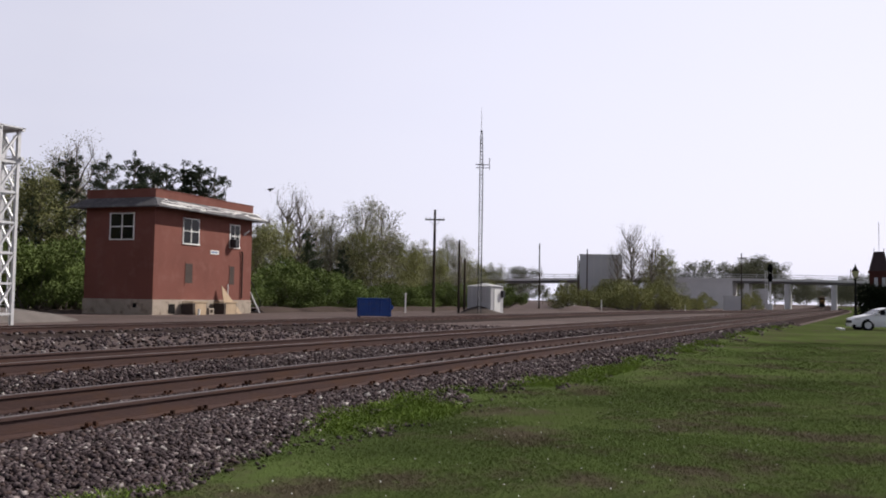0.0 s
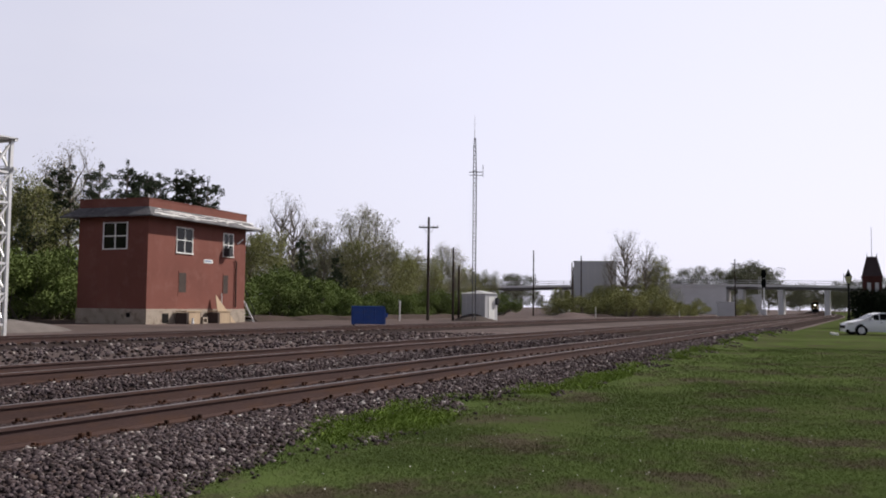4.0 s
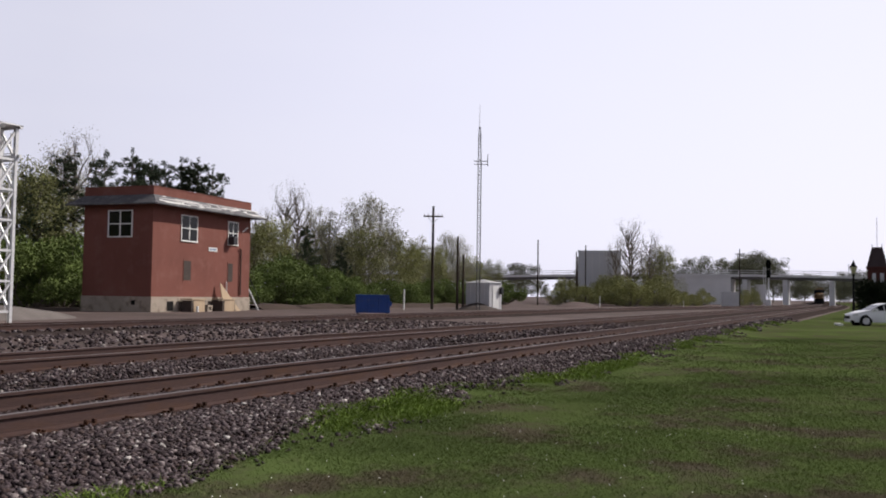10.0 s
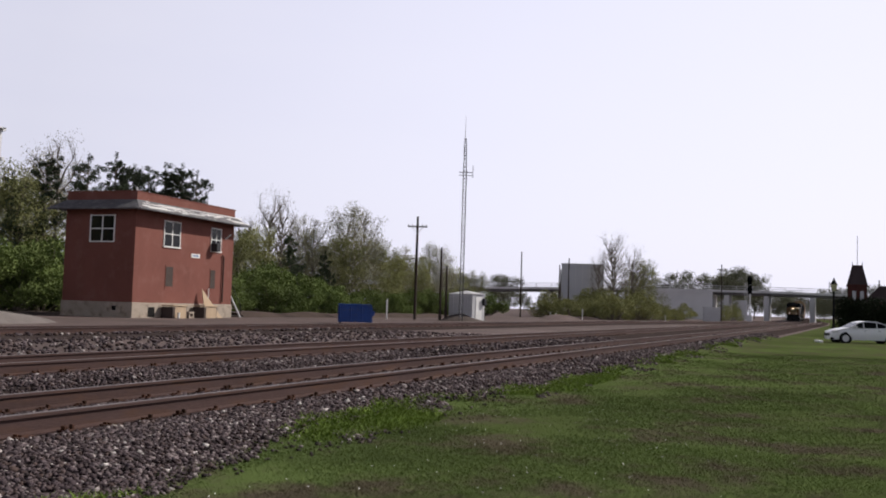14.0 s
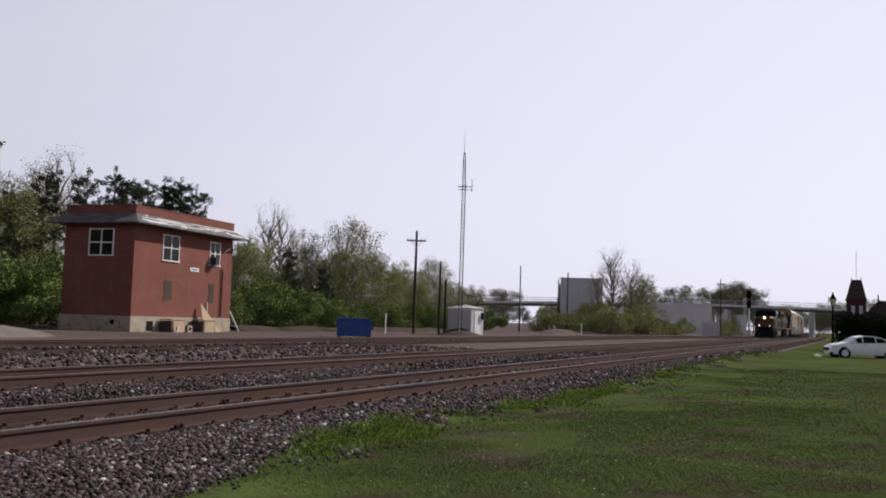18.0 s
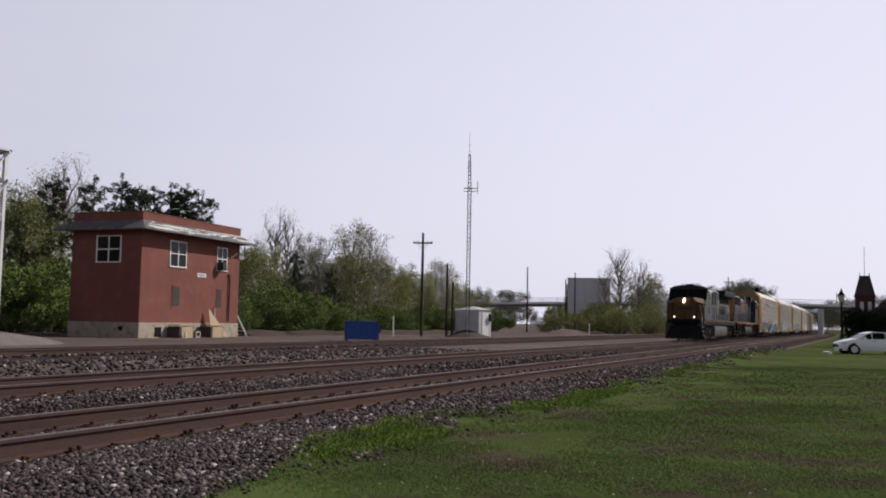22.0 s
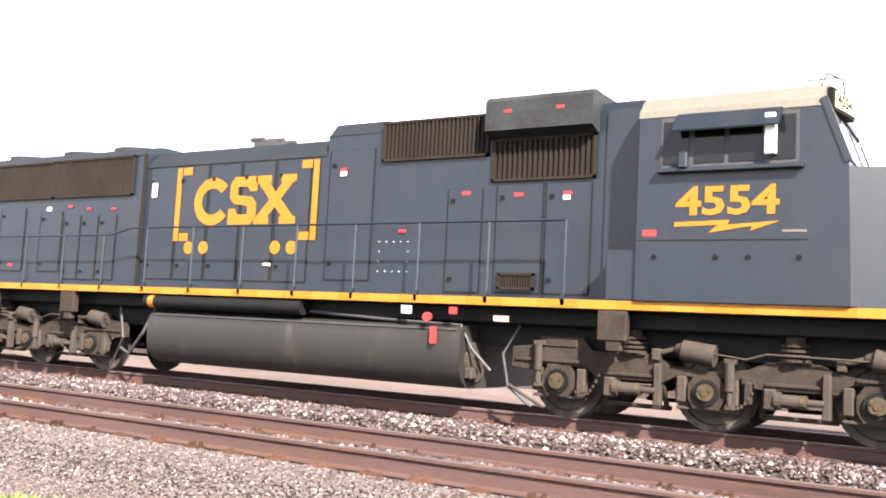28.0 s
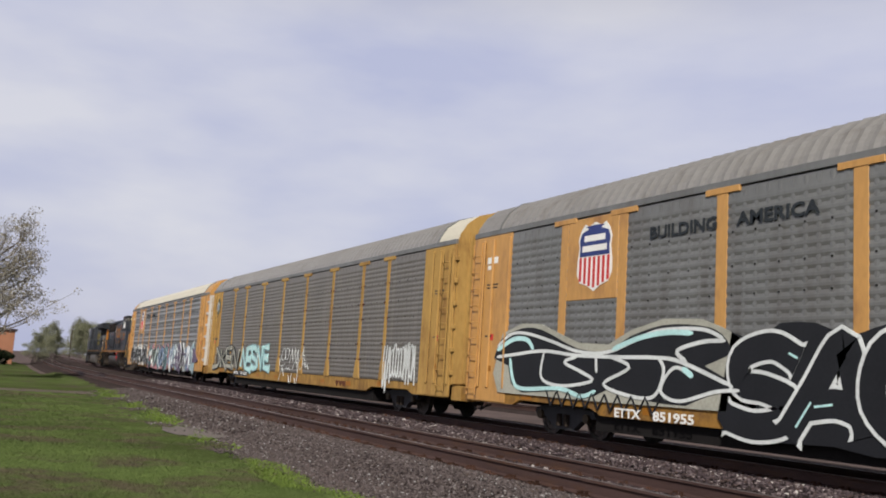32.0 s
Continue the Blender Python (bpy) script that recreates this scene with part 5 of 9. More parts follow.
    for x0, x1, z0, z1 in ((2.7, 3.9, 1.85, 3.2), (4.1, 4.9, 1.85, 3.2), (5.1, 5.9, 1.85, 3.2), (6.1, 7.0, 1.8, 3.2), (7.15, 7.9, 1.8, 3.2), (8.1, 8.75, 1.8, 3.15)):
        d = hood_door(e, x0, x1, z0, z1, -1.0, G)
    for x in (3.3, 4.5, 5.5):
        part("hatch", MB().box(x - 0.28, x + 0.28, -1.03, -1.0, 2.3, 3.0), M["void"], e)
    part("hand_brake", MB().tube([(7.55 + 0.3 * math.cos(i * math.pi / 8), -1.12, 2.65 + 0.3 * math.sin(i * math.pi / 8)) for i in range(17)], 0.014, 5).bar((7.25, -1.12, 2.65), (7.85, -1.12, 2.65), 0.03).bar((7.55, -1.12, 2.35), (7.55, -1.12, 2.95), 0.03), M["galv"], e, "pale hand brake wheel")
    plate(e, "notice", 7.4, 7.68, 2.9, 3.1, -1.02, M["number_lit"])
    plate(e, "notice", 6.9, 7.02, 3.15, 3.25, -1.02, M["white"])
    part("rear_end", MB().prism([(-1.0, 1.75), (-1.0, 3.86), (1.0, 3.86), (1.0, 1.75)], 9.45, 9.51), M["yellow"], e, "yellow rear end of the hood")
    steps(e, 9.30, 10.15, -1.5, -1.05, 0.38, 1.56, M["truck"], M["bronze"])
    steps(e, 9.30, 10.15, 1.05, 1.5, 0.38, 1.56, M["truck"], M["bronze"])
    part("end_rail", MB().tube([(10.15, -1.47, 0.7), (10.15, -1.47, 2.2), (10.1, -1.3, 2.75), (9.2, -1.47, 2.78)], 0.02, 6), M["loco_grey"], e)
    part("end_rail", MB().tube([(10.2, -1.0, 1.6), (10.2, -1.0, 2.6), (10.2, 1.0, 2.6), (10.2, 1.0, 1.6)], 0.02, 6), M["loco_grey"], e)
    part("coupler", MB().box(10.1, 10.8, -0.12, 0.12, 0.75, 0.98, 0.03).box(10.6, 10.95, -0.2, 0.2, 0.70, 1.02, 0.05), M["steel_dark"], e)
    part("coupler", MB().box(-10.9, -10.2, -0.12, 0.12, 0.75, 0.98, 0.03), M["black"], e)
    for s in (-1, 1):
        handrail(e, -5.6, 9.2, 2.78, s * 1.47, 1.70, 1.48, M["loco_blue"])
    side = [(1.3, 1.22), (1.42, 1.16), (1.46, 1.0), (1.46, 0.55), (1.40, 0.36), (1.2, 0.28)]
    part("fuel_tank", MB().prism(side + [(-a, b) for a, b in reversed(side)], -3.5, 4.0), M["lead_tank"], e, "dusty grey fuel tank", smooth=True)
    part("air_tank", MB().disc((3.2, -1.3, 1.42), 0.11, "x", 2.2, 14), M["truck"], e)
    loco_truck(e, -6.6, (-8.5, -6.55, -4.6), M["lead_truck"])
    loco_truck(e, 6.7, (4.75, 6.7, 8.65), M["lead_truck"])
    CARS.append((e, -o, 7.0))


lead_loco()


# ---- autoracks ----
M["emblem_green"] = mat("emblem_green", (0.03, 0.055, 0.048), 0.5, 0, 0.2, 4, 20, 0.02)
M["rust"] = mat("rust_stain", (0.11, 0.045, 0.027), 0.9, 0, 0.3, 6, 30, 0.1)
POSTS = (4.35, 6.40, 9.15, 12.0, 14.85, 17.70, 20.50, 22.55)
SPAN = 26.93


def smooth_path(pts, k=5):
    """A soft curve through the points."""
    out, n = [], len(pts)
    for i in range(n - 1):
        p0, p1, p2, p3 = (Vector(pts[max(i - 1, 0)]), Vector(pts[i]), Vector(pts[i + 1]), Vector(pts[min(i + 2, n - 1)]))
        for j in range(k):
            u = j / k
            out.append(0.5 * (2 * p1 + (p2 - p0) * u + (2 * p0 - 5 * p1 + 4 * p2 - p3) * u * u + (3 * p1 - p0 - 3 * p2 + p3) * u ** 3))
    return out + [Vector(pts[-1])]


def ribbon(mb, pts, w, y, soft=True, taper=1.0):
    """A band of paint of width w along (x, z) points, its face at y."""
    path = smooth_path(pts) if soft else [Vector(p) for p in pts]
    n, base = len(path), len(mb.v)
    for i, p in enumerate(path):
        d = (path[min(i + 1, n - 1)] - path[max(i - 1, 0)]).normalized()
        a = Vector((-d.y, d.x)) * w / 2 * (taper if i in (0, n - 1) else 1)
        mb.v += [(p.x + a.x, y, p.y + a.y), (p.x - a.x, y, p.y - a.y), (p.x + a.x, -1.54, p.y + a.y), (p.x - a.x, -1.54, p.y - a.y)]
    for i in range(n - 1):
        q = base + 4 * i
        mb.f += [(q, q + 1, q + 5, q + 4), (q, q + 4, q + 6, q + 2), (q + 1, q + 3, q + 7, q + 5)]
    e = base + 4 * (n - 1)
    mb.f += [(base, base + 2, base + 3, base + 1), (e, e + 1, e + 3, e + 2)]


GLYPHS = [   # plain strokes: zigzags, hooks, loops, arrows
    [[(0.0, 0.1), (0.3, 0.95), (0.42, 0.3), (0.75, 1.0), (0.9, 0.15)], [(0.1, 0.5), (0.7, 0.62)]],
    [[(0.85, 1.0), (0.1, 0.7), (0.7, 0.45), (0.15, 0.1), (1.0, 0.0)], [(0.3, 0.95), (0.45, 0.05)]],
    [[(0.0, 0.0), (0.2, 0.8), (0.5, 1.0), (0.8, 0.75), (0.65, 0.35), (0.3, 0.5)], [(0.5, 0.4), (1.0, 0.0)]],
    [[(0.1, 1.0), (0.25, 0.1), (0.55, 0.6), (0.6, 0.0), (1.0, 0.9)], [(0.35, 0.85), (0.85, 0.75), (0.75, 0.3)]],
    [[(0.15, 0.15), (0.05, 0.75), (0.5, 1.0), (0.9, 0.7), (0.8, 0.2), (0.45, 0.05), (0.35, 0.55)], [(0.6, 0.95), (1.05, 0.45)]],
    [[(0.9, 0.85), (0.5, 1.0), (0.12, 0.85), (0.2, 0.58), (0.55, 0.48), (0.85, 0.34), (0.8, 0.1), (0.42, 0.0), (0.06, 0.14)]],
    [[(0.0, 0.0), (0.22, 0.5), (0.45, 1.0), (0.7, 0.5), (0.95, 0.0)], [(0.2, 0.3), (0.5, 0.34), (0.78, 0.3)]],
    [[(0.5, 1.0), (0.12, 0.8), (0.08, 0.3), (0.45, 0.0), (0.85, 0.25), (0.85, 0.75), (0.5, 1.0)]],
    [[(0.2, 0.0), (0.2, 1.0)], [(0.2, 1.0), (0.6, 0.85), (0.9, 0.4), (0.55, 0.08), (-0.1, 0.0)]],
    [[(0.15, 1.0), (0.2, 0.0)], [(0.9, 1.0), (0.28, 0.48), (1.0, -0.15)]],
    [[(0.85, 1.0), (0.15, 0.97), (0.12, 0.03), (0.9, 0.0)], [(0.15, 0.5), (0.7, 0.5)]],
    [[(0.1, 0.0), (0.12, 1.0), (0.8, 0.02), (0.88, 1.0)]],
]


def spray(parent, x0, x1, z0, z1, fill, rim, n, seed, haze=None, accent=None, width=0.24, edge=0.10, soft=False, glyphs=None):
    """A sprayed piece: a row of thick interlocking strokes with a rim, over a haze of paint, in thin layers on the side panels."""
    rnd = random.Random(seed)
    if haze:
        pts = [(x0 - 0.3, z0 + 0.3)] + [(x0 + (x1 - x0) * i / 24, z1 - 0.06 + 0.10 * math.sin(i * 1.1 + seed) + rnd.uniform(-0.06, 0.1)) for i in range(25)] + [(x1 + 0.2, z1 - 0.5), (x1 + 0.35, z0 + 0.35)] + [(x1 - (x1 - x0) * i / 12, z0 - rnd.uniform(-0.04, 0.05)) for i in range(13)]
        part("paint_haze", MB().prism(pts, -1.5465, -1.535, "y"), haze, parent, "faded haze of sprayed paint")
    w = (x1 - x0) / n
    for i in range(n):
        lo, hi = z0 + rnd.uniform(0, 0.12) + width * 0.4, z1 - rnd.uniform(0, 0.14) - width * 0.4
        strokes = GLYPHS[glyphs[i] if glyphs else (rnd.randrange(5))]
        k, face = rnd.uniform(-0.25, 0.25), -1.553 - 0.009 * (i % 4)
        rims, body, shine = MB(), MB(), MB()
        for j, st in enumerate(strokes):
            pts = [(x0 + w * (i + 0.02 + 1.0 * (p + k * (q - 0.5)) + rnd.uniform(-0.05, 0.05)), lo + (hi - lo) * (q + rnd.uniform(-0.05, 0.05))) for p, q in st]
            pts = [(x0 + w * (i + 0.5) + (a - x0 - w * (i + 0.5)) * 1.15, b) for a, b in pts]
            ribbon(rims, pts, width + edge, face - 0.0007 * j, soft, 1.25)
            ribbon(body, pts, width, face - 0.004 - 0.0007 * j, soft, 1.15)
            p, q = Vector(pts[0]), Vector(pts[1])
            ribbon(shine, [tuple(p.lerp(q, 0.2) + Vector((width * 0.2, 0))), tuple(p.lerp(q, rnd.uniform(0.5, 0.8)) + Vector((width * 0.2, 0)))], 0.035, face - 0.0085 - 0.0006 * j, False)
            if not soft:   # a barb at the stroke's end
                t, d = Vector(pts[-1]), (Vector(pts[-1]) - Vector(pts[-2])).normalized()
                sd = Vector((-d.y, d.x)) * width * 0.8
                ribbon(body, [tuple(t - sd), tuple(t + d * width * 0.2), tuple(t + sd)], width * 0.45, face - 0.0062 - 0.0005 * j, False)
        sh = part("graffiti_shape", rims, rim, parent, "sprayed outline of a graffiti shape")
        part("graffiti_fill", body, fill[i % len(fill)] if isinstance(fill, list) else fill, sh, "sprayed fill of a graffiti shape")
        tagged(part("graffiti_highlight", shine, accent or rim, sh, "slim sprayed highlights"), kind="stuff")


def mask_piece(parent, x0, k):
    """Broad black piece with pale flowing lines and a row of teeth below."""
    X = lambda u: x0 + u * k
    top = [(-0.33, 1.68), (0.0, 2.15), (0.87, 2.38), (1.7, 2.34), (3.1, 1.92), (4.15, 1.88), (4.85, 2.16), (5.8, 2.36), (6.8, 2.33), (7.3, 2.18), (7.6, 1.85)]
    low = [(6.9, 1.62), (7.85, 1.24), (7.2, 1.17), (6.45, 0.90), (5.9, 0.90), (5.2, 0.95), (4.2, 1.10), (3.75, 0.95), (2.55, 1.0), (1.0, 0.90), (0.5, 1.08), (0.35, 1.5)]
    part("paint_haze", MB().prism([(X(u), z + 0.12) for u, z in top[1:-1]] + [(X(8.2), 1.9), (X(8.1), 0.86), (X(4.0), 0.84), (X(-0.1), 0.86), (X(-0.35), 1.3)], -1.5465, -1.535, "y"), M["spray_mist"], parent, "buffed pale patch behind the piece")
    bg = part("graffiti_shape", MB().prism([(X(u), z) for u, z in smooth_list(top)] + [(X(u), z) for u, z in low], -1.552, -1.54, "y"), M["spray_black"], parent, "broad black sprayed shape like a winged mask")
    for j, (pts, w, c) in enumerate((
            ([(-0.2, 1.95), (0.4, 2.25), (1.1, 2.26), (2.1, 2.08), (3.1, 1.86), (4.1, 1.84), (5.0, 2.08), (5.7, 2.26), (6.8, 2.27), (7.35, 2.10)], 0.07, "spray_white"),
            ([(-0.2, 1.86), (0.5, 2.12), (1.1, 2.12), (1.4, 1.9)], 0.11, "spray_cyan"), ([(4.3, 1.9), (5.1, 2.12), (5.9, 2.22), (6.6, 2.2)], 0.10, "spray_cyan"),
            ([(-0.2, 1.70), (0.6, 1.77), (1.85, 1.86), (3.1, 1.77), (4.6, 1.75), (5.6, 1.75), (6.3, 1.68), (7.6, 1.28)], 0.075, "spray_white"),
            ([(1.85, 1.84), (1.78, 1.27), (2.55, 1.11), (3.65, 1.25), (3.3, 1.42), (2.65, 1.62), (3.1, 1.74)], 0.07, "spray_white"), ([(3.76, 1.78), (3.8, 1.42)], 0.07, "spray_white"),
            ([(4.25, 1.75), (4.85, 1.55), (4.05, 1.2), (4.9, 1.0), (5.6, 1.03), (5.85, 1.5), (5.7, 1.74)], 0.07, "spray_white"),
            ([(6.6, 1.42), (6.2, 1.58), (5.9, 1.39), (5.8, 1.10), (6.3, 0.97), (7.2, 1.18), (7.75, 1.22)], 0.065, "spray_white"), ([(6.35, 1.57), (6.62, 1.42)], 0.11, "spray_cyan"),
            ([(7.4, 2.06), (6.85, 2.04), (6.2, 1.88), (6.45, 1.68)], 0.075, "spray_white"), ([(0.42, 1.68), (0.6, 1.17), (1.0, 0.99), (2.5, 1.05), (3.3, 0.92), (3.8, 1.05)], 0.09, "spray_cyan"))):
        mb = MB()
        ribbon(mb, [(X(u), z) for u, z in pts], w, -1.556 - 0.001 * j, True, 0.4)
        part("painted_line", mb, M[c], bg, "pale flowing sprayed line")
    teeth = MB()
    for i in range(9):
        u = 2.0 + i * 0.42
        ribbon(teeth, [(X(u), 1.0), (X(u + 0.2), 0.68), (X(u + 0.42), 1.0)], 0.05, -1.57 - 0.0008 * (i % 2), False, 0.5)
    tagged(part("painted_teeth", teeth, M["spray_black"], bg, "row of jagged black sprayed teeth"), kind="stuff")


def smooth_list(pts):
    return [(p.x, p.y) for p in smooth_path(pts, 3)]


def scrawl(parent, x0, x1, z0, z1, material, n, seed, width=0.03, y=-1.556):
    """Thin looping line scribbles, in one hand from end to end."""
    rnd = random.Random(seed)
    mb, w, h = MB(), (x1 - x0) / n, z1 - z0
    for i in range(n):
        a, top = x0 + w * i, z0 + h * rnd.uniform(0.75, 1.0)
        kind = rnd.randrange(3)
        if kind == 0:   # round loop
            c, r = (a + w * 0.5, (z0 + top) / 2 + h * 0.08), (w * 0.55, (top - z0) * 0.42)
            pts = [(c[0] + r[0] * math.cos(q), c[1] + r[1] * math.sin(q)) for q in (2.4, 1.2, 0.1, -1.3, -2.6, -3.9, -5.0)]
        elif kind == 1:   # pointed zigzag
            pts = [(a, z0 + h * 0.1), (a + w * 0.25, top), (a + w * 0.45, z0 + h * rnd.uniform(0.3, 0.6)), (a + w * 0.7, top), (a + w * 1.0, z0)]
        else:   # tall stroke with a tail
            pts = [(a + w * 0.5, top), (a + w * 0.2, z0 + h * 0.35), (a + w * 0.5, z0 - h * rnd.uniform(0.0, 0.35)), (a + w * 0.9, z0 + h * 0.3), (a + w * 1.1, z0 + h * 0.55)]
        ribbon(mb, pts, width, y - 0.001 * (i % 3), kind != 1)
    tagged(part("scribble", mb, material, parent, "thin looping sprayed scribble"), kind="stuff")


def corrugated(x0, x1, z0, z1, rows=15):
    """Pressed steel panel: groups of ridges with flat bands between them."""
    prof, z, k = [], z0, 0
    while z < z1 - 0.2:
        step = (z1 - z0) / rows
        prof += [(-1.503, z), (-1.512, z + step * 0.22), (-1.526, z + step * 0.42), (-1.528, z + step * 0.58), (-1.514, z + step * 0.80)] if rows == 15 and k % 4 != 3 else [(-1.507, z), (-1.521, z + step * 0.35), (-1.522, z + step * 0.62)] if rows != 15 else [(-1.503, z), (-1.510, z + step * 0.2), (-1.510, z + step * 0.8)]
        z += step
        k += 1
    prof += [(-1.50, z1), (-1.46, z1), (-1.46, z0)]
    return MB().prism(prof, x0, x1)


def shield(parent, x, z):
    """Plain shield in blue, white and red, with bars in place of words."""
    def outline(k):
        half = [(0, 0.74), (0.22, 0.66), (0.36, 0.72), (0.50, 0.58), (0.58, 0.40), (0.54, 0.22), (0.60, -0.10), (0.60, -0.36), (0.50, -0.54), (0.22, -0.62), (0, -0.74)]
        return [(x + a * k, z + b * k) for a, b in half] + [(x - a * k, z + b * k) for a, b in reversed(half[1:-1])]
    part("shield", MB().prism(outline(1.0), -1.545, -1.53, "y"), M["white"], parent, "white-rimmed shield")
    up = [p for p in outline(0.92) if p[1] > z + 0.05]
    up = sorted([p for p in up if p[0] >= x], key=lambda p: -p[1]) + [(x + 0.52, z + 0.02), (x - 0.52, z + 0.02)] + sorted([p for p in up if p[0] < x], key=lambda p: p[1])
    part("shield_field", MB().prism(up, -1.552, -1.54, "y"), M["navy"], parent, "navy blue upper field with white bars")
    for q, w in ((0.40, 0.36), (0.18, 0.42)):
        part("white_bar", MB().box(x - w, x + w, -1.558, -1.55, z + q - 0.065, z + q + 0.065), M["white"], parent)
    for i in range(7):
        q = x - 0.48 + i * 0.16
        lo = z - 0.50 - (0.18 - abs(q - x) * 0.35)
        part("red_stripe", MB().box(q - 0.04, q + 0.04, -1.552, -1.54, max(lo, z - 0.66), z + 0.0), M["red"], parent)


def autorack(spec, centre):
    e = thing("autorack_car", spec["label"], "rail car", group="train")
    S, P = spec["side"], spec["paint"]
    x0 = -SPAN / 2
    # underframe: near-black boxes, made deeper to stand in for shadow below the sill
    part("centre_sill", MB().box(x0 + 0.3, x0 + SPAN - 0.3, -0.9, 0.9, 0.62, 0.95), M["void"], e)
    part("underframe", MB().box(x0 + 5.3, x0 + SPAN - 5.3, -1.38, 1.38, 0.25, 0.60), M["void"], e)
    # lowest box of the same dark fill, not brake gear
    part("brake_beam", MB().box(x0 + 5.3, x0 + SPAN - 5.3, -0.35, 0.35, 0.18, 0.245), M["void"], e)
    for s in (-1, 1):
        y0, y1 = sorted((s * 1.40, s * 1.505))
        prof = [(0.15, 0.60), (2.2, 0.60), (2.5, 0.72), (5.2, 0.70), (5.6, 0.56), (SPAN - 5.6, 0.56), (SPAN - 5.2, 0.70), (SPAN - 2.5, 0.72), (SPAN - 2.2, 0.60), (SPAN - 0.15, 0.60), (SPAN - 0.15, 0.93), (0.15, 0.93)]
        part("side_sill", MB().prism([(x0 + a, b) for a, b in prof], y0, y1, "y"), spec["sill"], e, "rusty sill")
    for i, q in enumerate((0.5, 2.6, 6.9, 9.0, 11.6, 14.3, 17.1, 19.6, 22.2, 25.4)):
        plate(e, "reflector", x0 + q, x0 + q + 0.42, 0.66 if q > 5 and q < 22 else 0.74, 0.80 if q > 5 and q < 22 else 0.88, -1.506, M["decal"], 0.004, "bright yellow reflector")
    # sides
    posts = [q + spec.get("shift", 0.0) for q in POSTS]
    bays = [1.85] + posts + [SPAN - 1.85]
    for i, (a, b) in enumerate(zip(bays, bays[1:])):
        pn = part("side_panel", corrugated(x0 + a + 0.02, x0 + b - 0.02, 0.94, 4.74, spec.get("rows") or 15), S, e)
        if spec.get("rows"):
            mb, n = MB(), round((b - a) / 0.27)
            for k in range(1, n):
                q = x0 + a + (b - a) * k / n
                mb.prism([(q - 0.05, -1.512), (q - 0.02, -1.5185), (q + 0.02, -1.5185), (q + 0.05, -1.512)], 0.97, 4.70, "z")
            tagged(part("stiffener", mb, S, pn, "slim upright ribs pressed into the panel"), kind="stuff")
            bolts = MB()
            for k in range(1, n, 2):
                for z in (1.55, 2.05, 2.85, 3.35, 3.95):
                    q = x0 + a + (b - a) * k / n
                    bolts.box(q - 0.016, q + 0.016, -1.531, -1.52, z - 0.016, z + 0.016)
            tagged(part("panel_bolt", bolts, M["void"], pn, "rows of dark bolts"), kind="stuff")
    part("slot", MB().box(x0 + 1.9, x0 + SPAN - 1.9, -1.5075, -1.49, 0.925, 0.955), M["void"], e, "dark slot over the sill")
    part("far_side", MB().box(x0, x0 + SPAN, 1.46, 1.5, 0.93, 4.76), S, e)
    for q in posts:
        mb = MB().box(x0 + q - spec.get("slim", 0.15), x0 + q + spec.get("slim", 0.15), -1.533, -1.49, 0.93, 4.72, 0.004).box(x0 + q - 0.42, x0 + q + 0.42, -1.545, -1.49, 4.66, 4.78, 0.01)
        if spec.get("feet"):
            mb.prism([(x0 + q - 0.12, 1.5), (x0 + q - 0.235, 0.93), (x0 + q + 0.235, 0.93), (x0 + q + 0.12, 1.5)], -1.55, -1.49, "y")
        po = part("post", mb, P, e)
        if spec.get("rust"):
            for z in (1.55, 2.05, 2.85, 3.35, 3.95):
                w = random.uniform(0.03, 0.09)
                for sd in (-1, 1):
                    if random.random() < 0.7:
                        px, r = x0 + q + sd * (spec.get("slim", 0.15) + w * 0.4), random.uniform(0.018, 0.035)
                        part("rust_stain", MB().prism([(px + w * math.cos(k * 1.047), z + r * math.sin(k * 1.047) * (1.6 if k in (4, 5) else 1)) for k in range(6)], -1.534, -1.52, "y"), M["rust"], po, "brown rust stain")
    for a in (0.0, SPAN - 1.85):
        pan = part("end_panel", MB().box(x0 + a, x0 + a + 1.85, -1.52, -1.46, 0.62, 4.78, 0.01), P, e, "yellow end panel with folded ribs")
        for q in (0.5, 0.95, 1.72):
            part("rib", MB().box(x0 + a + q, x0 + a + q + 0.09, -1.56, -1.515, 0.95, 4.66, 0.015), P, pan)
        part("gap", MB().box(x0 + a + 0.58, x0 + a + 0.60, -1.524, -1.51, 0.95, 4.6), M["void"], pan)
        if spec.get("tall"):
            lad = x0 + a + (0.12 if a == 0 else 1.28)
            ld = part("ladder", MB().bar((lad, -1.60, 0.75), (lad, -1.60, 4.6), 0.03).bar((lad + 0.42, -1.60, 0.75), (lad + 0.42, -1.60, 4.6), 0.03), P, pan)
            z = 0.9
            while z < 4.5:
                part("rung", MB().tube([(lad, -1.6, z), (lad, -1.64, z), (lad + 0.42, -1.64, z), (lad + 0.42, -1.6, z)], 0.013, 5), P, ld)
                z += 0.42
        else:   # latch housings and a barred vent drawn on the panel
            for z in (1.0, 1.62, 2.3):
                part("latch", MB().box(x0 + a + 1.34, x0 + a + 1.62, -1.575, -1.515, z, z + 0.16, 0.015).box(x0 + a + 1.42, x0 + a + 1.5, -1.59, -1.57, z - 0.25, z + 0.05, 0.008), P, pan)
            for q in range(5):
                plate(pan, "stencilled_mark", x0 + a + 0.72 + q * 0.1, x0 + a + 0.76 + q * 0.1, 2.72, 3.08, -1.524, M["stencil"], 0.004)
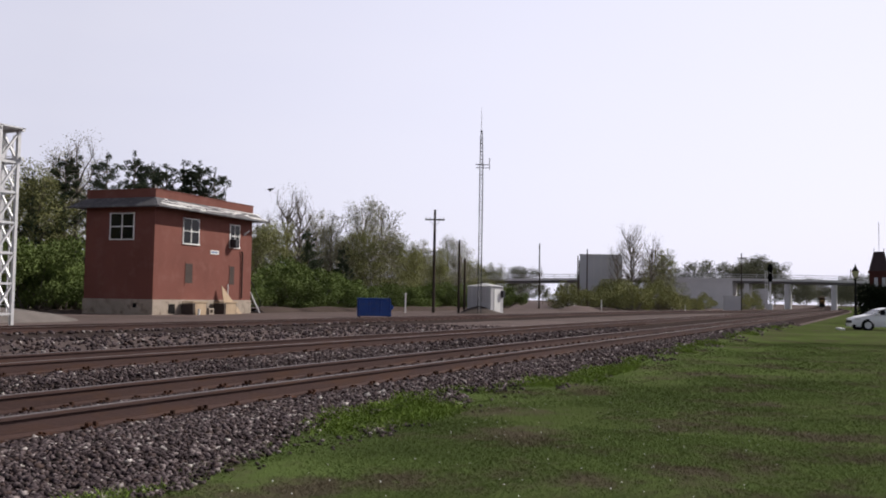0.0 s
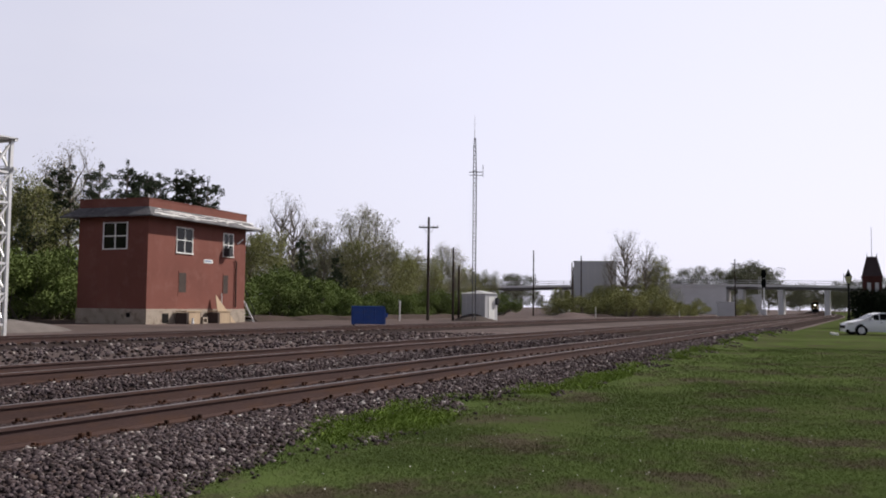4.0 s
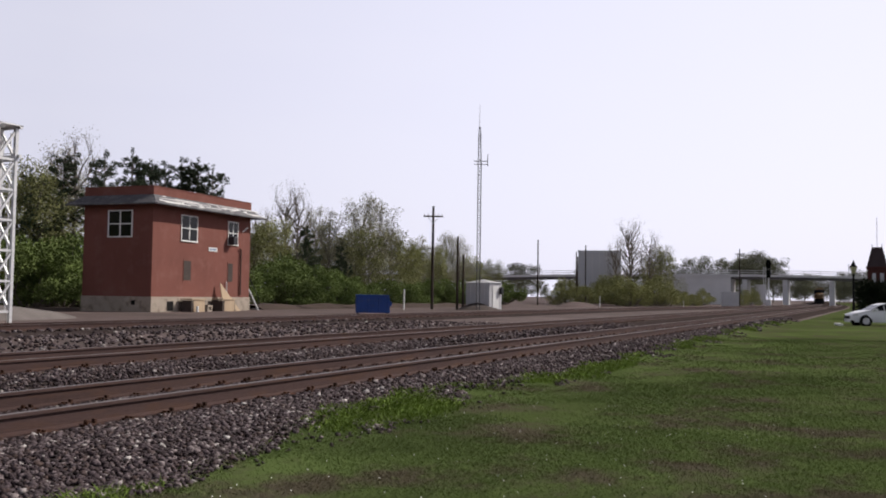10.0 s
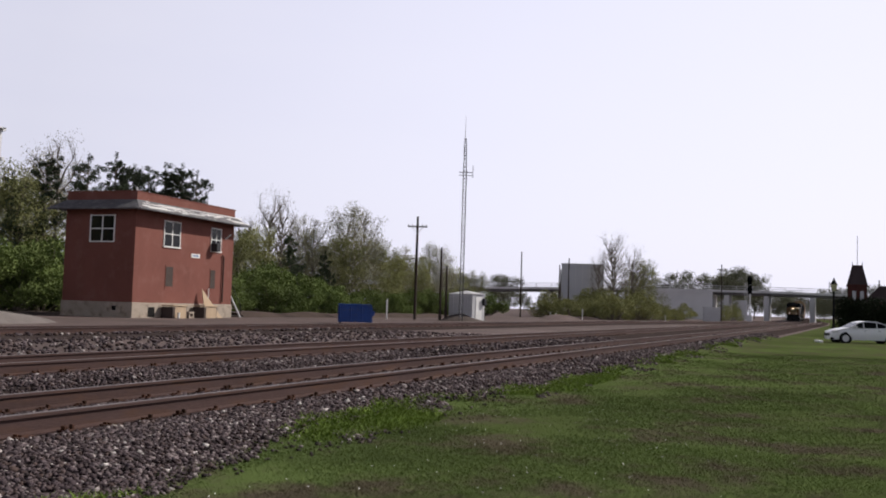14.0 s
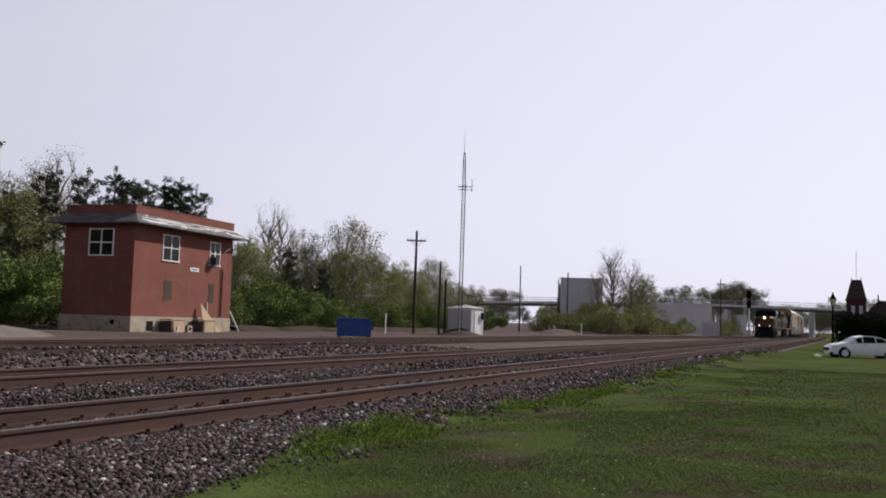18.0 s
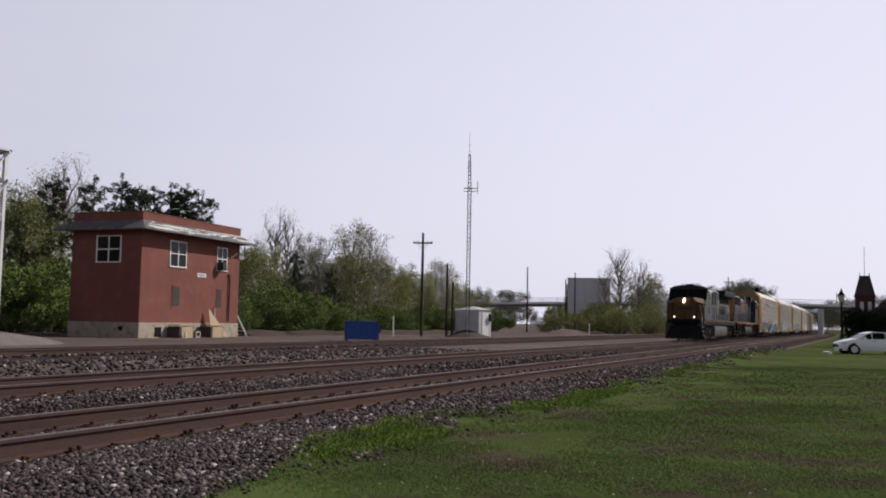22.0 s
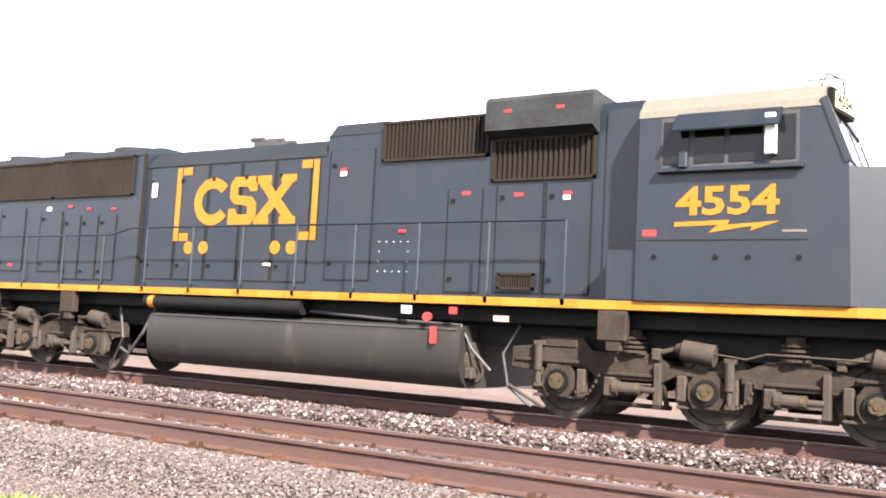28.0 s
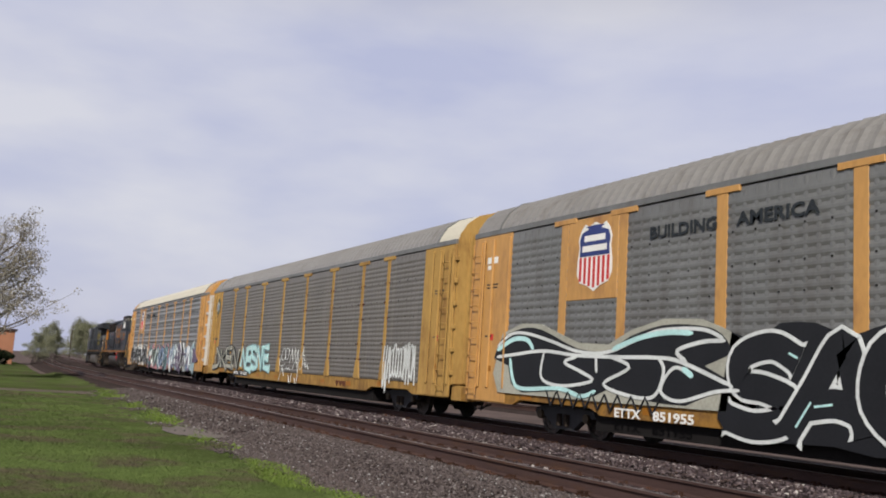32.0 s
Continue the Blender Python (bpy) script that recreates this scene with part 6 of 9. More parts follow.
        for u, z, w, h, c in ((0.75, 3.9, 0.28, 0.10, "white"), (0.72, 4.05, 0.5, 0.16, "white"), (0.75, 3.5, 0.55, 0.03, "stencil"), (0.75, 3.42, 0.5, 0.03, "stencil"), (0.8, 2.2, 0.3, 0.04, "stencil"), (1.05, 2.12, 0.13, 0.15, "red"), (0.95, 1.35, 0.2, 0.14, "decal")):
            if (c != "white" or a == 0):
                plate(pan, "stencilled_mark", x0 + a + u, x0 + a + u + w, z, z + h, -1.524, M[c], 0.004)
    part("top_rail", MB().box(x0, x0 + SPAN, -1.535, -1.44, 4.76, 4.90, 0.01).box(x0, x0 + SPAN, 1.44, 1.535, 4.76, 4.90, 0.01), spec["rail"], e)
    if spec.get("chain"):
        mb = MB()
        for i in range(150):
            mb.box(x0 + 1.3 + i * 0.165, x0 + 1.38 + i * 0.165, -1.545, -1.53, 4.86, 4.92)
        tagged(part("roof_clip", mb, M["stencil"], e, "row of dark roof clips"), kind="stuff")
    # roof
    arch = [(-1.46, 4.90), (-1.40, 5.06), (-1.2, 5.36), (-0.85, 5.62), (-0.4, 5.76), (0, 5.80), (0.4, 5.76), (0.85, 5.62), (1.2, 5.36), (1.40, 5.06), (1.46, 4.90)]
    mb, n = MB(), len(arch)
    xs = [x0 + 1.2 + i * 0.102 for i in range(241)]
    for i, x in enumerate(xs):
        k = 1.0 if not spec["ribs"] or i % 3 else 1.012
        mb.v += [(x, y * k, 4.9 + (z - 4.9) * (1 + (k - 1) * 2)) for y, z in arch]
    for i in range(len(xs) - 1):
        mb.f += [(i * n + j, i * n + j + 1, (i + 1) * n + j + 1, (i + 1) * n + j) for j in range(n - 1)]
    part("roof", mb, spec["roof"], e, spec["roof_label"], smooth=False)
    for a, b in ((0.0, 1.2), (SPAN - 1.25, SPAN)):
        part("roof_hood", MB().prism(arch, x0 + a, x0 + b), spec["hood"] if a == 0 else spec.get("tail_hood", spec["hood"]), e, "curved end hood of the roof")
        part("hood_seam", MB().prism([(y * 1.012, z + 0.03) for y, z in arch] + [(y * 0.98, z - 0.02) for y, z in reversed(arch)], x0 + (b - 0.06 if a == 0 else a), x0 + (b + 0.02 if a == 0 else a + 0.08)), spec["rail"], e)
    # ends
    ends = [(-1.46, 0.95), (-1.46, 4.90)] + arch[1:-1] + [(1.46, 4.90), (1.46, 0.95)]
    for s, x in ((-1, x0), (1, x0 + SPAN)):
        d = part("end_door", MB().prism(ends, min(x, x + s * 0.05), max(x, x + s * 0.05)), spec["end"] if s > 0 else spec["front"], e, "tall folding end door")
        for q in (-1.1, -0.7, -0.35, 0.0, 0.35, 0.7, 1.1):
            part("door_rib", MB().box(min(x + s * 0.05, x + s * 0.1), max(x + s * 0.05, x + s * 0.1), q - 0.04, q + 0.04, 1.0, 5.1), spec["end"] if s > 0 else spec["front"], d)
        if s > 0:
            lf = part("door_leaf", MB().box(x + 0.03, x + 0.075, -1.44, -0.45, 0.98, 4.75), spec["leaf"], d, "side leaf of the end door with hinges")
            for i in range(6):
                part("hinge", MB().box(x + 0.02, x + 0.1, -1.54, -1.44, 1.2 + i * 0.62, 1.32 + i * 0.62, 0.01), M["galv"] if spec["leaf"] == M["door_white"] else spec["leaf"], lf)
            part("lock_rod", MB().tube([(x + 0.13, -0.85, 1.05), (x + 0.13, -0.85, 5.0)], 0.03, 6), M["rack_dull"], d)
            part("lock_rod", MB().tube([(x + 0.13, -0.55, 1.05), (x + 0.13, -0.55, 5.2)], 0.02, 6), M["rack_dull"], d)
        part("end_platform", MB().box(min(x, x + s * 0.55), max(x, x + s * 0.55), -1.35, 1.35, 0.86, 0.93, 0.01).box(min(x, x + s * 0.5), max(x, x + s * 0.5), -1.4, -1.3, 0.55, 0.90), spec["sill"], e)
        part("coupler", MB().box(min(x, x + s * 0.65), max(x, x + s * 0.65), -0.12, 0.12, 0.72, 0.95, 0.03), M["steel_dark"], e)
        part("air_hose", MB().tube([(x + s * 0.1, -0.9, 0.7), (x + s * 0.4, -0.85, 0.35), (x + s * 0.62, -0.5, 0.5)], 0.025, 6), M["steel_dark"], e)
    # trucks: frames in dark steel, standing in for shade under the car
    for q in (x0 + 3.75, x0 + SPAN - 3.75):
        tk = part("truck", MB().box(q - 0.25, q + 0.25, -1.0, 1.0, 0.32, 0.62, 0.04), M["steel_dark"], e, "two-axle freight truck")
        for s in (-1, 1):
            prof = [(-1.15, 0.46), (-1.1, 0.60), (-0.7, 0.66), (0.7, 0.66), (1.1, 0.60), (1.15, 0.46), (0.7, 0.40), (0.35, 0.16), (-0.35, 0.16), (-0.7, 0.40)]
            y0, y1 = sorted((s * 0.95, s * 1.10))
            part("side_frame", MB().prism([(q + a, b) for a, b in prof], y0, y1, "y"), M["steel_dark"], tk)
            for u in (-0.14, 0.14):
                part("spring", MB().disc((q + u, s * 1.12, 0.36), 0.075, "z", 0.26, 10), M["truck"], tk)
            for u in (-0.88, 0.88):
                part("bearing_cap", MB().disc((q + u, s * 1.13, 0.44), 0.1, "y", 0.08, 12), M["cap"], tk)
        for u in (-0.88, 0.88):
            ws = wheelset(tk, q + u, 0.44)
            if not spec.get("turning"):
                WHEELS.pop()
    # holes in the pressed panels
    if spec.get("holes"):
        mb = MB()
        for (a, b) in zip(bays, bays[1:]):
            for z in (1.46, 2.14, 2.80, 3.38, 3.86, 4.54):
                for r in range(3):
                    x = x0 + a + 0.22 + 0.045 * (r % 2)
                    while x < x0 + b - 0.2:
                        mb.add([(x - 0.016, -1.531, z + r * 0.055 - 0.016), (x + 0.016, -1.531, z + r * 0.055 - 0.016), (x + 0.016, -1.531, z + r * 0.055 + 0.016), (x - 0.016, -1.531, z + r * 0.055 + 0.016)], [(0, 1, 2, 3)])
                        x += 0.09
        tagged(part("air_hole", mb, M["void"], e, "rows of small dark air holes"), kind="stuff")
    CARS.append((e, centre, 9.7))
    return e


def sign_panel(e, material, shift=0.0):
    x0 = -SPAN / 2 + shift
    part("sign_panel", MB().box(x0 + 4.5, x0 + 6.25, -1.535, -1.50, 2.95, 4.72, 0.01), material, e, "yellow sign panel behind a shield")
    shield(e, x0 + 5.48, 3.86)
    lettering("BUILDING", 0.33, M["stencil"], e, (x0 + 7.22, -1.54, 4.05), "lettering", 1.82)
    lettering("AMERICA", 0.33, M["stencil"], e, (x0 + 9.52, -1.54, 4.05), "lettering", 1.75)


def build_racks():
    x0 = -SPAN / 2
    base = dict(paint=M["rack_yellow"], side=M["rack_grey"], sill=M["sill"], rail=M["rack_dull"], roof=M["roof_cream"], hood=M["rack_yellow"], end=M["rack_yellow"], front=M["tail_yellow"], leaf=M["door_white"],
                ribs=False, roof_label="smooth cream roof", chain=True, holes=True, turning=True, label="grey and yellow autorack car with bright graffiti and cream roof")
    a = autorack(base, 5.42 + SPAN / 2)
    sign_panel(a, M["rack_yellow"])
    spray(a, x0 + 1.75, x0 + 9.2, 0.62, 2.12, M["spray_black"], M["spray_white"], 6, 3, width=0.40, edge=0.07)
    spray(a, x0 + 9.7, x0 + 17.0, 0.52, 2.05, [M["spray_teal"], M["spray_sage"], M["spray_teal"], M["spray_blue"]], M["spray_black"], 5, 8, haze=M["spray_pink"], accent=M["spray_white"], width=0.46, edge=0.085, glyphs=(7, 0, 2, 4, 5))
    spray(a, x0 + 17.6, x0 + 24.8, 0.52, 2.15, [M["spray_blue"], M["spray_ice"], M["spray_violet"], M["spray_black"], M["spray_blue"], M["spray_ice"]], M["spray_white"], 6, 12, accent=M["spray_black"], width=0.50, edge=0.055, glyphs=(0, 6, 2, 6, 4, 1))
    part("side_sweep", MB().prism([(x0 + 24.6, 1.9), (x0 + 25.9, 1.2), (x0 + 25.8, 1.1), (x0 + 24.6, 1.05)], -1.58, -1.52, "y"), M["spray_violet"], a, "dark sprayed arrow point")
    scrawl(a, x0 + 17.8, x0 + 24.6, 0.75, 1.95, M["spray_white"], 8, 71, 0.024, -1.600)
    scrawl(a, x0 + 18.2, x0 + 24.2, 0.70, 1.75, M["spray_violet"], 6, 73, 0.07, -1.596)
    scrawl(a, x0 + 10.0, x0 + 16.6, 0.75, 1.9, M["spray_black"], 6, 74, 0.035, -1.596)
    scrawl(a, x0 + 10.0, x0 + 16.6, 0.85, 1.9, M["spray_white"], 5, 75, 0.02, -1.600)
    lettering("ETTX", 0.24, M["white"], a, (x0 + 6.02, -1.585, 0.66), "lettering", 0.75)
    lettering("716633", 0.24, M["white"], a, (x0 + 7.15, -1.585, 0.66), "lettering", 1.15)

    spec = dict(base, side=M["rack_brown"], paint=M["rack_ochre"], sill=M["sill_ochre"], roof=M["roof_steel"], hood=M["roof_steel"], end=M["rack_ochre"], front=M["rack_ochre"], leaf=M["rack_ochre"], ribs=True, tail_hood=M["roof_cream"], slim=0.10, feet=True, rows=26, tall=True, chain=False, holes=False, rust=True,
                roof_label="ribbed grey steel roof", label="weathered brown-grey autorack car with ochre posts and scrawled graffiti")
    b = autorack(spec, 33.57 + SPAN / 2)
    em = part("round_emblem", MB().disc((x0 + 1.15, -1.525, 4.0), 0.42, "y", 0.012, 24), M["emblem_green"], b, "round dark green and blue emblem")
    part("emblem_disc", MB().disc((x0 + 1.15, -1.535, 4.0), 0.25, "y", 0.012, 20), M["spray_mist"], em)
    part("emblem_core", MB().disc((x0 + 1.15, -1.542, 4.0), 0.17, "y", 0.012, 20), M["spray_blue"], em)
    plate(b, "painted_mark", x0 + 0.75, x0 + 1.6, 2.30, 2.40, -1.524, M["stencil"])
    spray(b, x0 + 1.5, x0 + 6.1, 0.86, 2.0, M["spray_mist"], M["stencil"], 4, 21, width=0.17, edge=0.12, glyphs=(8, 9, 10, 11))
    spray(b, x0 + 6.5, x0 + 10.8, 0.86, 2.06, M["spray_cyan"], M["spray_teal"], 5, 25, width=0.22, edge=0.08, glyphs=(11, 10, 5, 11, 10), accent=M["spray_white"])
    scr, w = MB(), 15.85 - 12.2
    for k, (soft, pts) in enumerate((
            (0, [(0.10, 0.62), (0.02, 0.60), (0.03, 0.40), (0.12, 0.38), (0.22, 0.45)]), (1, [(0.09, 0.80), (0.13, 0.93), (0.20, 0.92), (0.21, 0.70), (0.13, 0.55), (0.08, 0.66), (0.09, 0.80)]),
            (1, [(0.22, 0.84), (0.27, 0.96), (0.34, 0.90), (0.32, 0.66), (0.25, 0.58), (0.21, 0.70), (0.22, 0.84)]), (0, [(0.36, 0.45), (0.44, 0.94), (0.47, 0.55), (0.54, 0.95), (0.58, 0.50), (0.63, 0.92), (0.66, 0.42)]),
            (0, [(0.70, 0.52), (0.81, 0.98), (0.80, 0.42)]), (0, [(0.80, 0.75), (0.87, 0.72), (0.84, 0.60), (0.92, 0.56), (0.88, 0.44), (0.98, 0.48)]), (0, [(0.82, 0.45), (0.86, 0.52), (0.90, 0.34), (0.95, 0.44), (0.99, 0.30)]),
            (0, [(0.03, -0.1), (0.13, 0.34), (0.20, 0.06)]), (1, [(0.36, 0.10), (0.40, -0.12), (0.44, -0.10), (0.46, 0.15)]), (0, [(0.22, 0.28), (0.27, 0.34), (0.31, 0.26), (0.36, 0.33), (0.40, 0.26)]),
            (1, [(0.48, 0.28), (0.54, 0.50), (0.62, 0.46), (0.66, 0.10), (0.62, -0.16), (0.57, 0.02)]), (0, [(0.70, 0.36), (0.74, 0.28), (0.79, 0.38)]))):
        ribbon(scr, [(x0 + 12.2 + w * u, 0.72 + 1.22 * v) for u, v in pts], 0.022, -1.556 - 0.001 * (k % 3), bool(soft))
    tagged(part("scribble", scr, M["spray_white"], b, "thin angular white sprayed scribble"), kind="stuff")
    scrawl(b, x0 + 22.6, x0 + 24.9, 0.85, 2.1, M["spray_white"], 12, 5, 0.04)
    plate(b, "number_patch", x0 + 5.2, x0 + 7.6, 0.62, 0.86, -1.507, M["stencil"])
    lettering("ETTX", 0.2, M["white"], b, (x0 + 5.3, -1.515, 0.67), "lettering", 0.75)
    lettering("711551", 0.2, M["white"], b, (x0 + 6.4, -1.515, 0.67), "lettering", 1.05)
    for q, k in ((18.62, 0.0), (18.95, 0.0), (19.26, 0.1)):   # plain blocks for the maker's mark
        part("painted_mark", MB().prism([(x0 + q, 0.80), (x0 + q + 0.28, 0.80), (x0 + q + 0.28, 0.73), (x0 + q + 0.19 + k, 0.62), (x0 + q + 0.09 - k / 2, 0.62), (x0 + q, 0.73)], -1.512, -1.50, "y"), M["rust"], b, "faded rust-red painted block")

    spec = dict(spec, side=M["rack_dull"], paint=M["rack_yellow"], sill=M["sill"], roof=M["roof_steel"], tail_hood=M["roof_steel"], slim=0.13, feet=False, rows=22, shift=-0.25, rust=False, label="dull grey and yellow autorack car with black graffiti and ribbed roof")
    c = autorack(spec, 61.55 + SPAN / 2)
    sign_panel(c, M["rack_yellow"], -0.25)
    mask_piece(c, x0 + 1.67, 1.0)
    spray(c, x0 + 9.2, x0 + 17.6, 0.44, 2.28, M["spray_black"], M["spray_white"], 6, 41, haze=M["spray_black"], accent=M["spray_cyan"], width=0.44, edge=0.13, soft=True, glyphs=(5, 6, 7, 4, 2, 5))
    lettering("ETTX", 0.24, M["white"], c, (x0 + 6.15, -1.60, 0.58), "lettering", 0.8)
    lettering("851955", 0.24, M["white"], c, (x0 + 7.3, -1.60, 0.58), "lettering", 1.1)
    plain = dict(spec, shift=0.0, side=M["rack_grey"], turning=False, holes=False, label="grey and yellow autorack car far down the train")
    d = autorack(plain, 89.87 + SPAN / 2)
    sign_panel(d, M["rack_yellow"])
    scrawl(d, x0 + 3, x0 + 9, 0.85, 2.0, M["spray_white"], 14, 14, 0.06)
    spray(d, x0 + 14, x0 + 21, 0.75, 2.0, M["spray_cyan"], M["spray_white"], 6, 51)
    plain["side"], plain["label"] = M["rack_brown"], "brown-grey and ochre autorack car far down the train"
    g = autorack(dict(plain, paint=M["rack_ochre"]), 118.02 + SPAN / 2)
    spray(g, x0 + 5, x0 + 11, 0.75, 2.0, M["spray_mist"], M["spray_white"], 6, 61)
    for i in range(6):
        CARS.append((copy_thing(g if i % 2 else d, Matrix()), 146.17 + 28.15 * i + SPAN / 2, 9.7))


build_racks()


# ---- signal house beside the yard ----
def window(parent, x0, x1, z0, z1, y, panes=(2, 2), reveal=0.06):
    w = part("window", MB().box(x0, x1, y - 0.01, y + 0.05, z0, z1), M["void"], parent, "white-framed sash window with dark glass")
    fr, t = MB(), 0.05
    fr.box(x0 - t, x1 + t, y - 0.045, y + 0.01, z1 - 0.02, z1 + t).box(x0 - t, x0 + 0.02, y - 0.045, y + 0.01, z0, z1).box(x1 - 0.02, x1 + t, y - 0.045, y + 0.01, z0, z1)
    part("window_frame", fr, M["white"], w)
    part("window_sill", MB().box(x0 - t - 0.04, x1 + t + 0.04, y - 0.09, y + 0.01, z0 - 0.09, z0, 0.01), M["white"], w)
    n, m = panes
    for i in range(1, n):
        x = x0 + (x1 - x0) * i / n
        part("mullion", MB().box(x - 0.032, x + 0.032, y - 0.04, y, z0, z1), M["white"], w)
    for j in range(1, m):
        z = z0 + (z1 - z0) * j / m
        part("meeting_rail", MB().box(x0, x1, y - 0.042, y, z - 0.026, z + 0.026), M["white"], w)
    for i in range(n):
        for j in range(m):
            part("pane", MB().box(x0 + (x1 - x0) * i / n + 0.03, x0 + (x1 - x0) * (i + 1) / n - 0.03, y - 0.022, y - 0.014, z0 + (z1 - z0) * j / m + 0.03, z0 + (z1 - z0) * (j + 1) / m - 0.03), M["glass"], w)
    return w


def signal_house():
    L, D, H = 11.8, 5.6, 8.3   # along the tracks, deep, to the parapet
    e = thing("signal_house", "two-storey red brick signal house with a slate skirt roof", "building", (46.5, 42.9, -0.3), 5.0)
    z1 = 7.15
    part("wall_front", MB().box(0, L, 0, 0.3, 1.05, z1), M["brick"], e, "sunlit red brick wall")
    part("wall_end", MB().box(-0.004, 0.3, 0.304, D, 1.05, z1), M["brick"], e, "red brick end wall")
    part("wall_end", MB().box(L - 0.3, L, 0.304, D, 1.05, z1), M["brick"], e, "red brick end wall")
    part("wall_back", MB().box(0.3, L - 0.3, D - 0.3, D, 1.05, z1), M["brick"], e, "red brick back wall")
    part("plinth", MB().box(-0.06, L + 0.06, -0.06, D + 0.06, -0.15, 1.05, 0.02), M["concrete"], e, "stained concrete plinth")
    part("parapet", MB().box(-0.02, L + 0.02, -0.02, 0.28, z1, H).box(-0.02, 0.28, 0.28, D, z1, H).box(L - 0.28, L + 0.02, 0.28, D, z1, H).box(0.28, L - 0.28, D - 0.28, D, z1, H), M["brick"], e, "brick parapet")
    part("coping", MB().box(-0.06, L + 0.06, -0.06, 0.32, H, H + 0.06).box(-0.06, 0.32, 0.32, D + 0.04, H, H + 0.06).box(L - 0.32, L + 0.06, 0.32, D + 0.04, H, H + 0.06), M["brick"], e)
    part("flat_roof", MB().box(0.28, L - 0.28, 0.28, D - 0.28, z1 - 0.1, z1 + 0.1), M["slate"], e)
    # skirt roof: four slopes of slate with patched courses
    o = 0.85
    hi, lo = 7.78, 7.18
    def slope(p, q, r, s):
        n = Vector((0, 0, -0.07))
        v = [Vector(a) for a in (p, q, r, s)]
        return MB().add(v + [a + n for a in v], [(0, 1, 2, 3), (7, 6, 5, 4), (0, 4, 5, 1), (1, 5, 6, 2), (2, 6, 7, 3), (3, 7, 4, 0)])
    A, B, C, E2 = (-0.03, -0.03, hi), (L + 0.03, -0.03, hi), (L + 0.03, D + 0.03, hi), (-0.03, D + 0.03, hi)
    a, b, c, d = (-o, -o, lo), (L + o, -o, lo), (L + o, D + o, lo), (-o, D + o, lo)
    for name, quad in (("skirt_roof", (A, B, b, a)), ("skirt_roof", (B, C, c, b)), ("skirt_roof", (C, E2, d, c)), ("skirt_roof", (E2, A, a, d))):
        part(name, slope(*quad), M["slate"], e, "weathered grey slate skirt roof with pale patches")
    part("gutter", MB().tube([(-o, -o - 0.05, lo - 0.06), (L + o, -o - 0.05, lo - 0.06)], 0.07, 8), M["slate"], e)
    part("gutter", MB().tube([(-o - 0.05, D + o, lo - 0.06), (-o - 0.05, -o, lo - 0.06)], 0.07, 8), M["slate"], e)
    rnd = random.Random(9)
    for i in range(46):   # missing and pale slates
        u, k = rnd.uniform(-0.5, L - 0.6), rnd.choice((0.1, 0.24, 0.38, 0.52, 0.66, 0.80)) + rnd.uniform(-0.02, 0.02)
        w, hgt = rnd.choice((0.3, 0.5, 0.9, 1.6, 2.4)) * rnd.uniform(0.8, 1.2), rnd.uniform(0.03, 0.09)
        y, z = -0.03 - k * (o - 0.03), hi - k * (hi - lo)
        k2 = min(k + hgt, 0.97)
        y2, z2 = -0.03 - k2 * (o - 0.03), hi - k2 * (hi - lo)
        part("slate_patch", slope((u, y, z + 0.02), (u + w, y, z + 0.02), (u + w, y2, z2 + 0.02), (u, y2, z2 + 0.02)), M["white"] if rnd.random() < 0.6 else M["concrete_pale"], e)
    # windows of the front
    window(e, 3.05, 4.85, 4.95, 6.65, -0.005)
    window(e, 8.75, 10.0, 5.0, 6.65, -0.005)
    part("window_unit", MB().box(8.72, 9.25, -0.55, 0.0, 4.95, 5.55, 0.03), M["steel_dark"], e, "air conditioner in the window")
    for x0, x1 in ((3.35, 4.3), (8.75, 9.5)):
        b = part("boarded_window", MB().box(x0, x1, -0.02, 0.05, 1.95, 3.65), M["brick"], e, "boarded and painted-over window")
        part("board", MB().box(x0 + 0.06, x1 - 0.08, -0.035, 0.0, 2.2, 3.55), M["ply_dark"], b)
    part("sign", MB().box(6.3, 7.35, -0.04, 0.0, 4.35, 4.62), M["white"], e, "small white name sign")
    part("sign_mark", MB().box(6.4, 7.2, -0.046, -0.03, 4.42, 4.55), M["spray_blue"], e)
    part("wall_lamp", MB().bar((10.6, -0.05, 6.0), (10.85, -0.35, 6.35), 0.09), M["white"], e)
    part("downpipe", MB().tube([(10.4, -0.1, 1.2), (10.4, -0.1, 4.6), (10.2, -0.1, 4.7)], 0.06, 8), M["rail"], e, "rusty downpipe")
    part("hatch", MB().box(1.6, 2.3, -0.075, -0.04, 0.1, 0.75), M["void"], e)
    part("cable", MB().tube([(8.6, -0.08, 1.1), (8.55, -0.1, 2.2)], 0.04, 6), M["white"], e)
    part("roof_pipe", MB().tube([(9.6, 2.5, 7.2), (9.6, 2.5, 9.4)], 0.05, 8), M["steel_dark"], e)
    part("vent_pipe", MB().tube([(0.15, 0.15, 8.3), (0.15, 0.15, 8.6)], 0.04, 6), M["white"], e)
    # window in the end wall, drawn in its own turned space
    w0 = part("end_window", MB().box(-0.015, 0.03, 1.65, 3.55, 5.05, 6.75), M["void"], e, "white-framed window with four dark panes")
    for p in ((1.60, 1.68, 5.0, 6.80), (3.52, 3.60, 5.0, 6.80), (2.565, 2.635, 5.0, 6.78)):
        part("frame_post", MB().box(-0.06, 0.0, p[0], p[1], p[2], p[3]), M["white"], w0)
    for z in (5.0, 5.86, 6.74):
        part("frame_rail", MB().box(-0.065, 0.0, 1.60, 3.60, z - 0.035, z + 0.035), M["white"], w0)
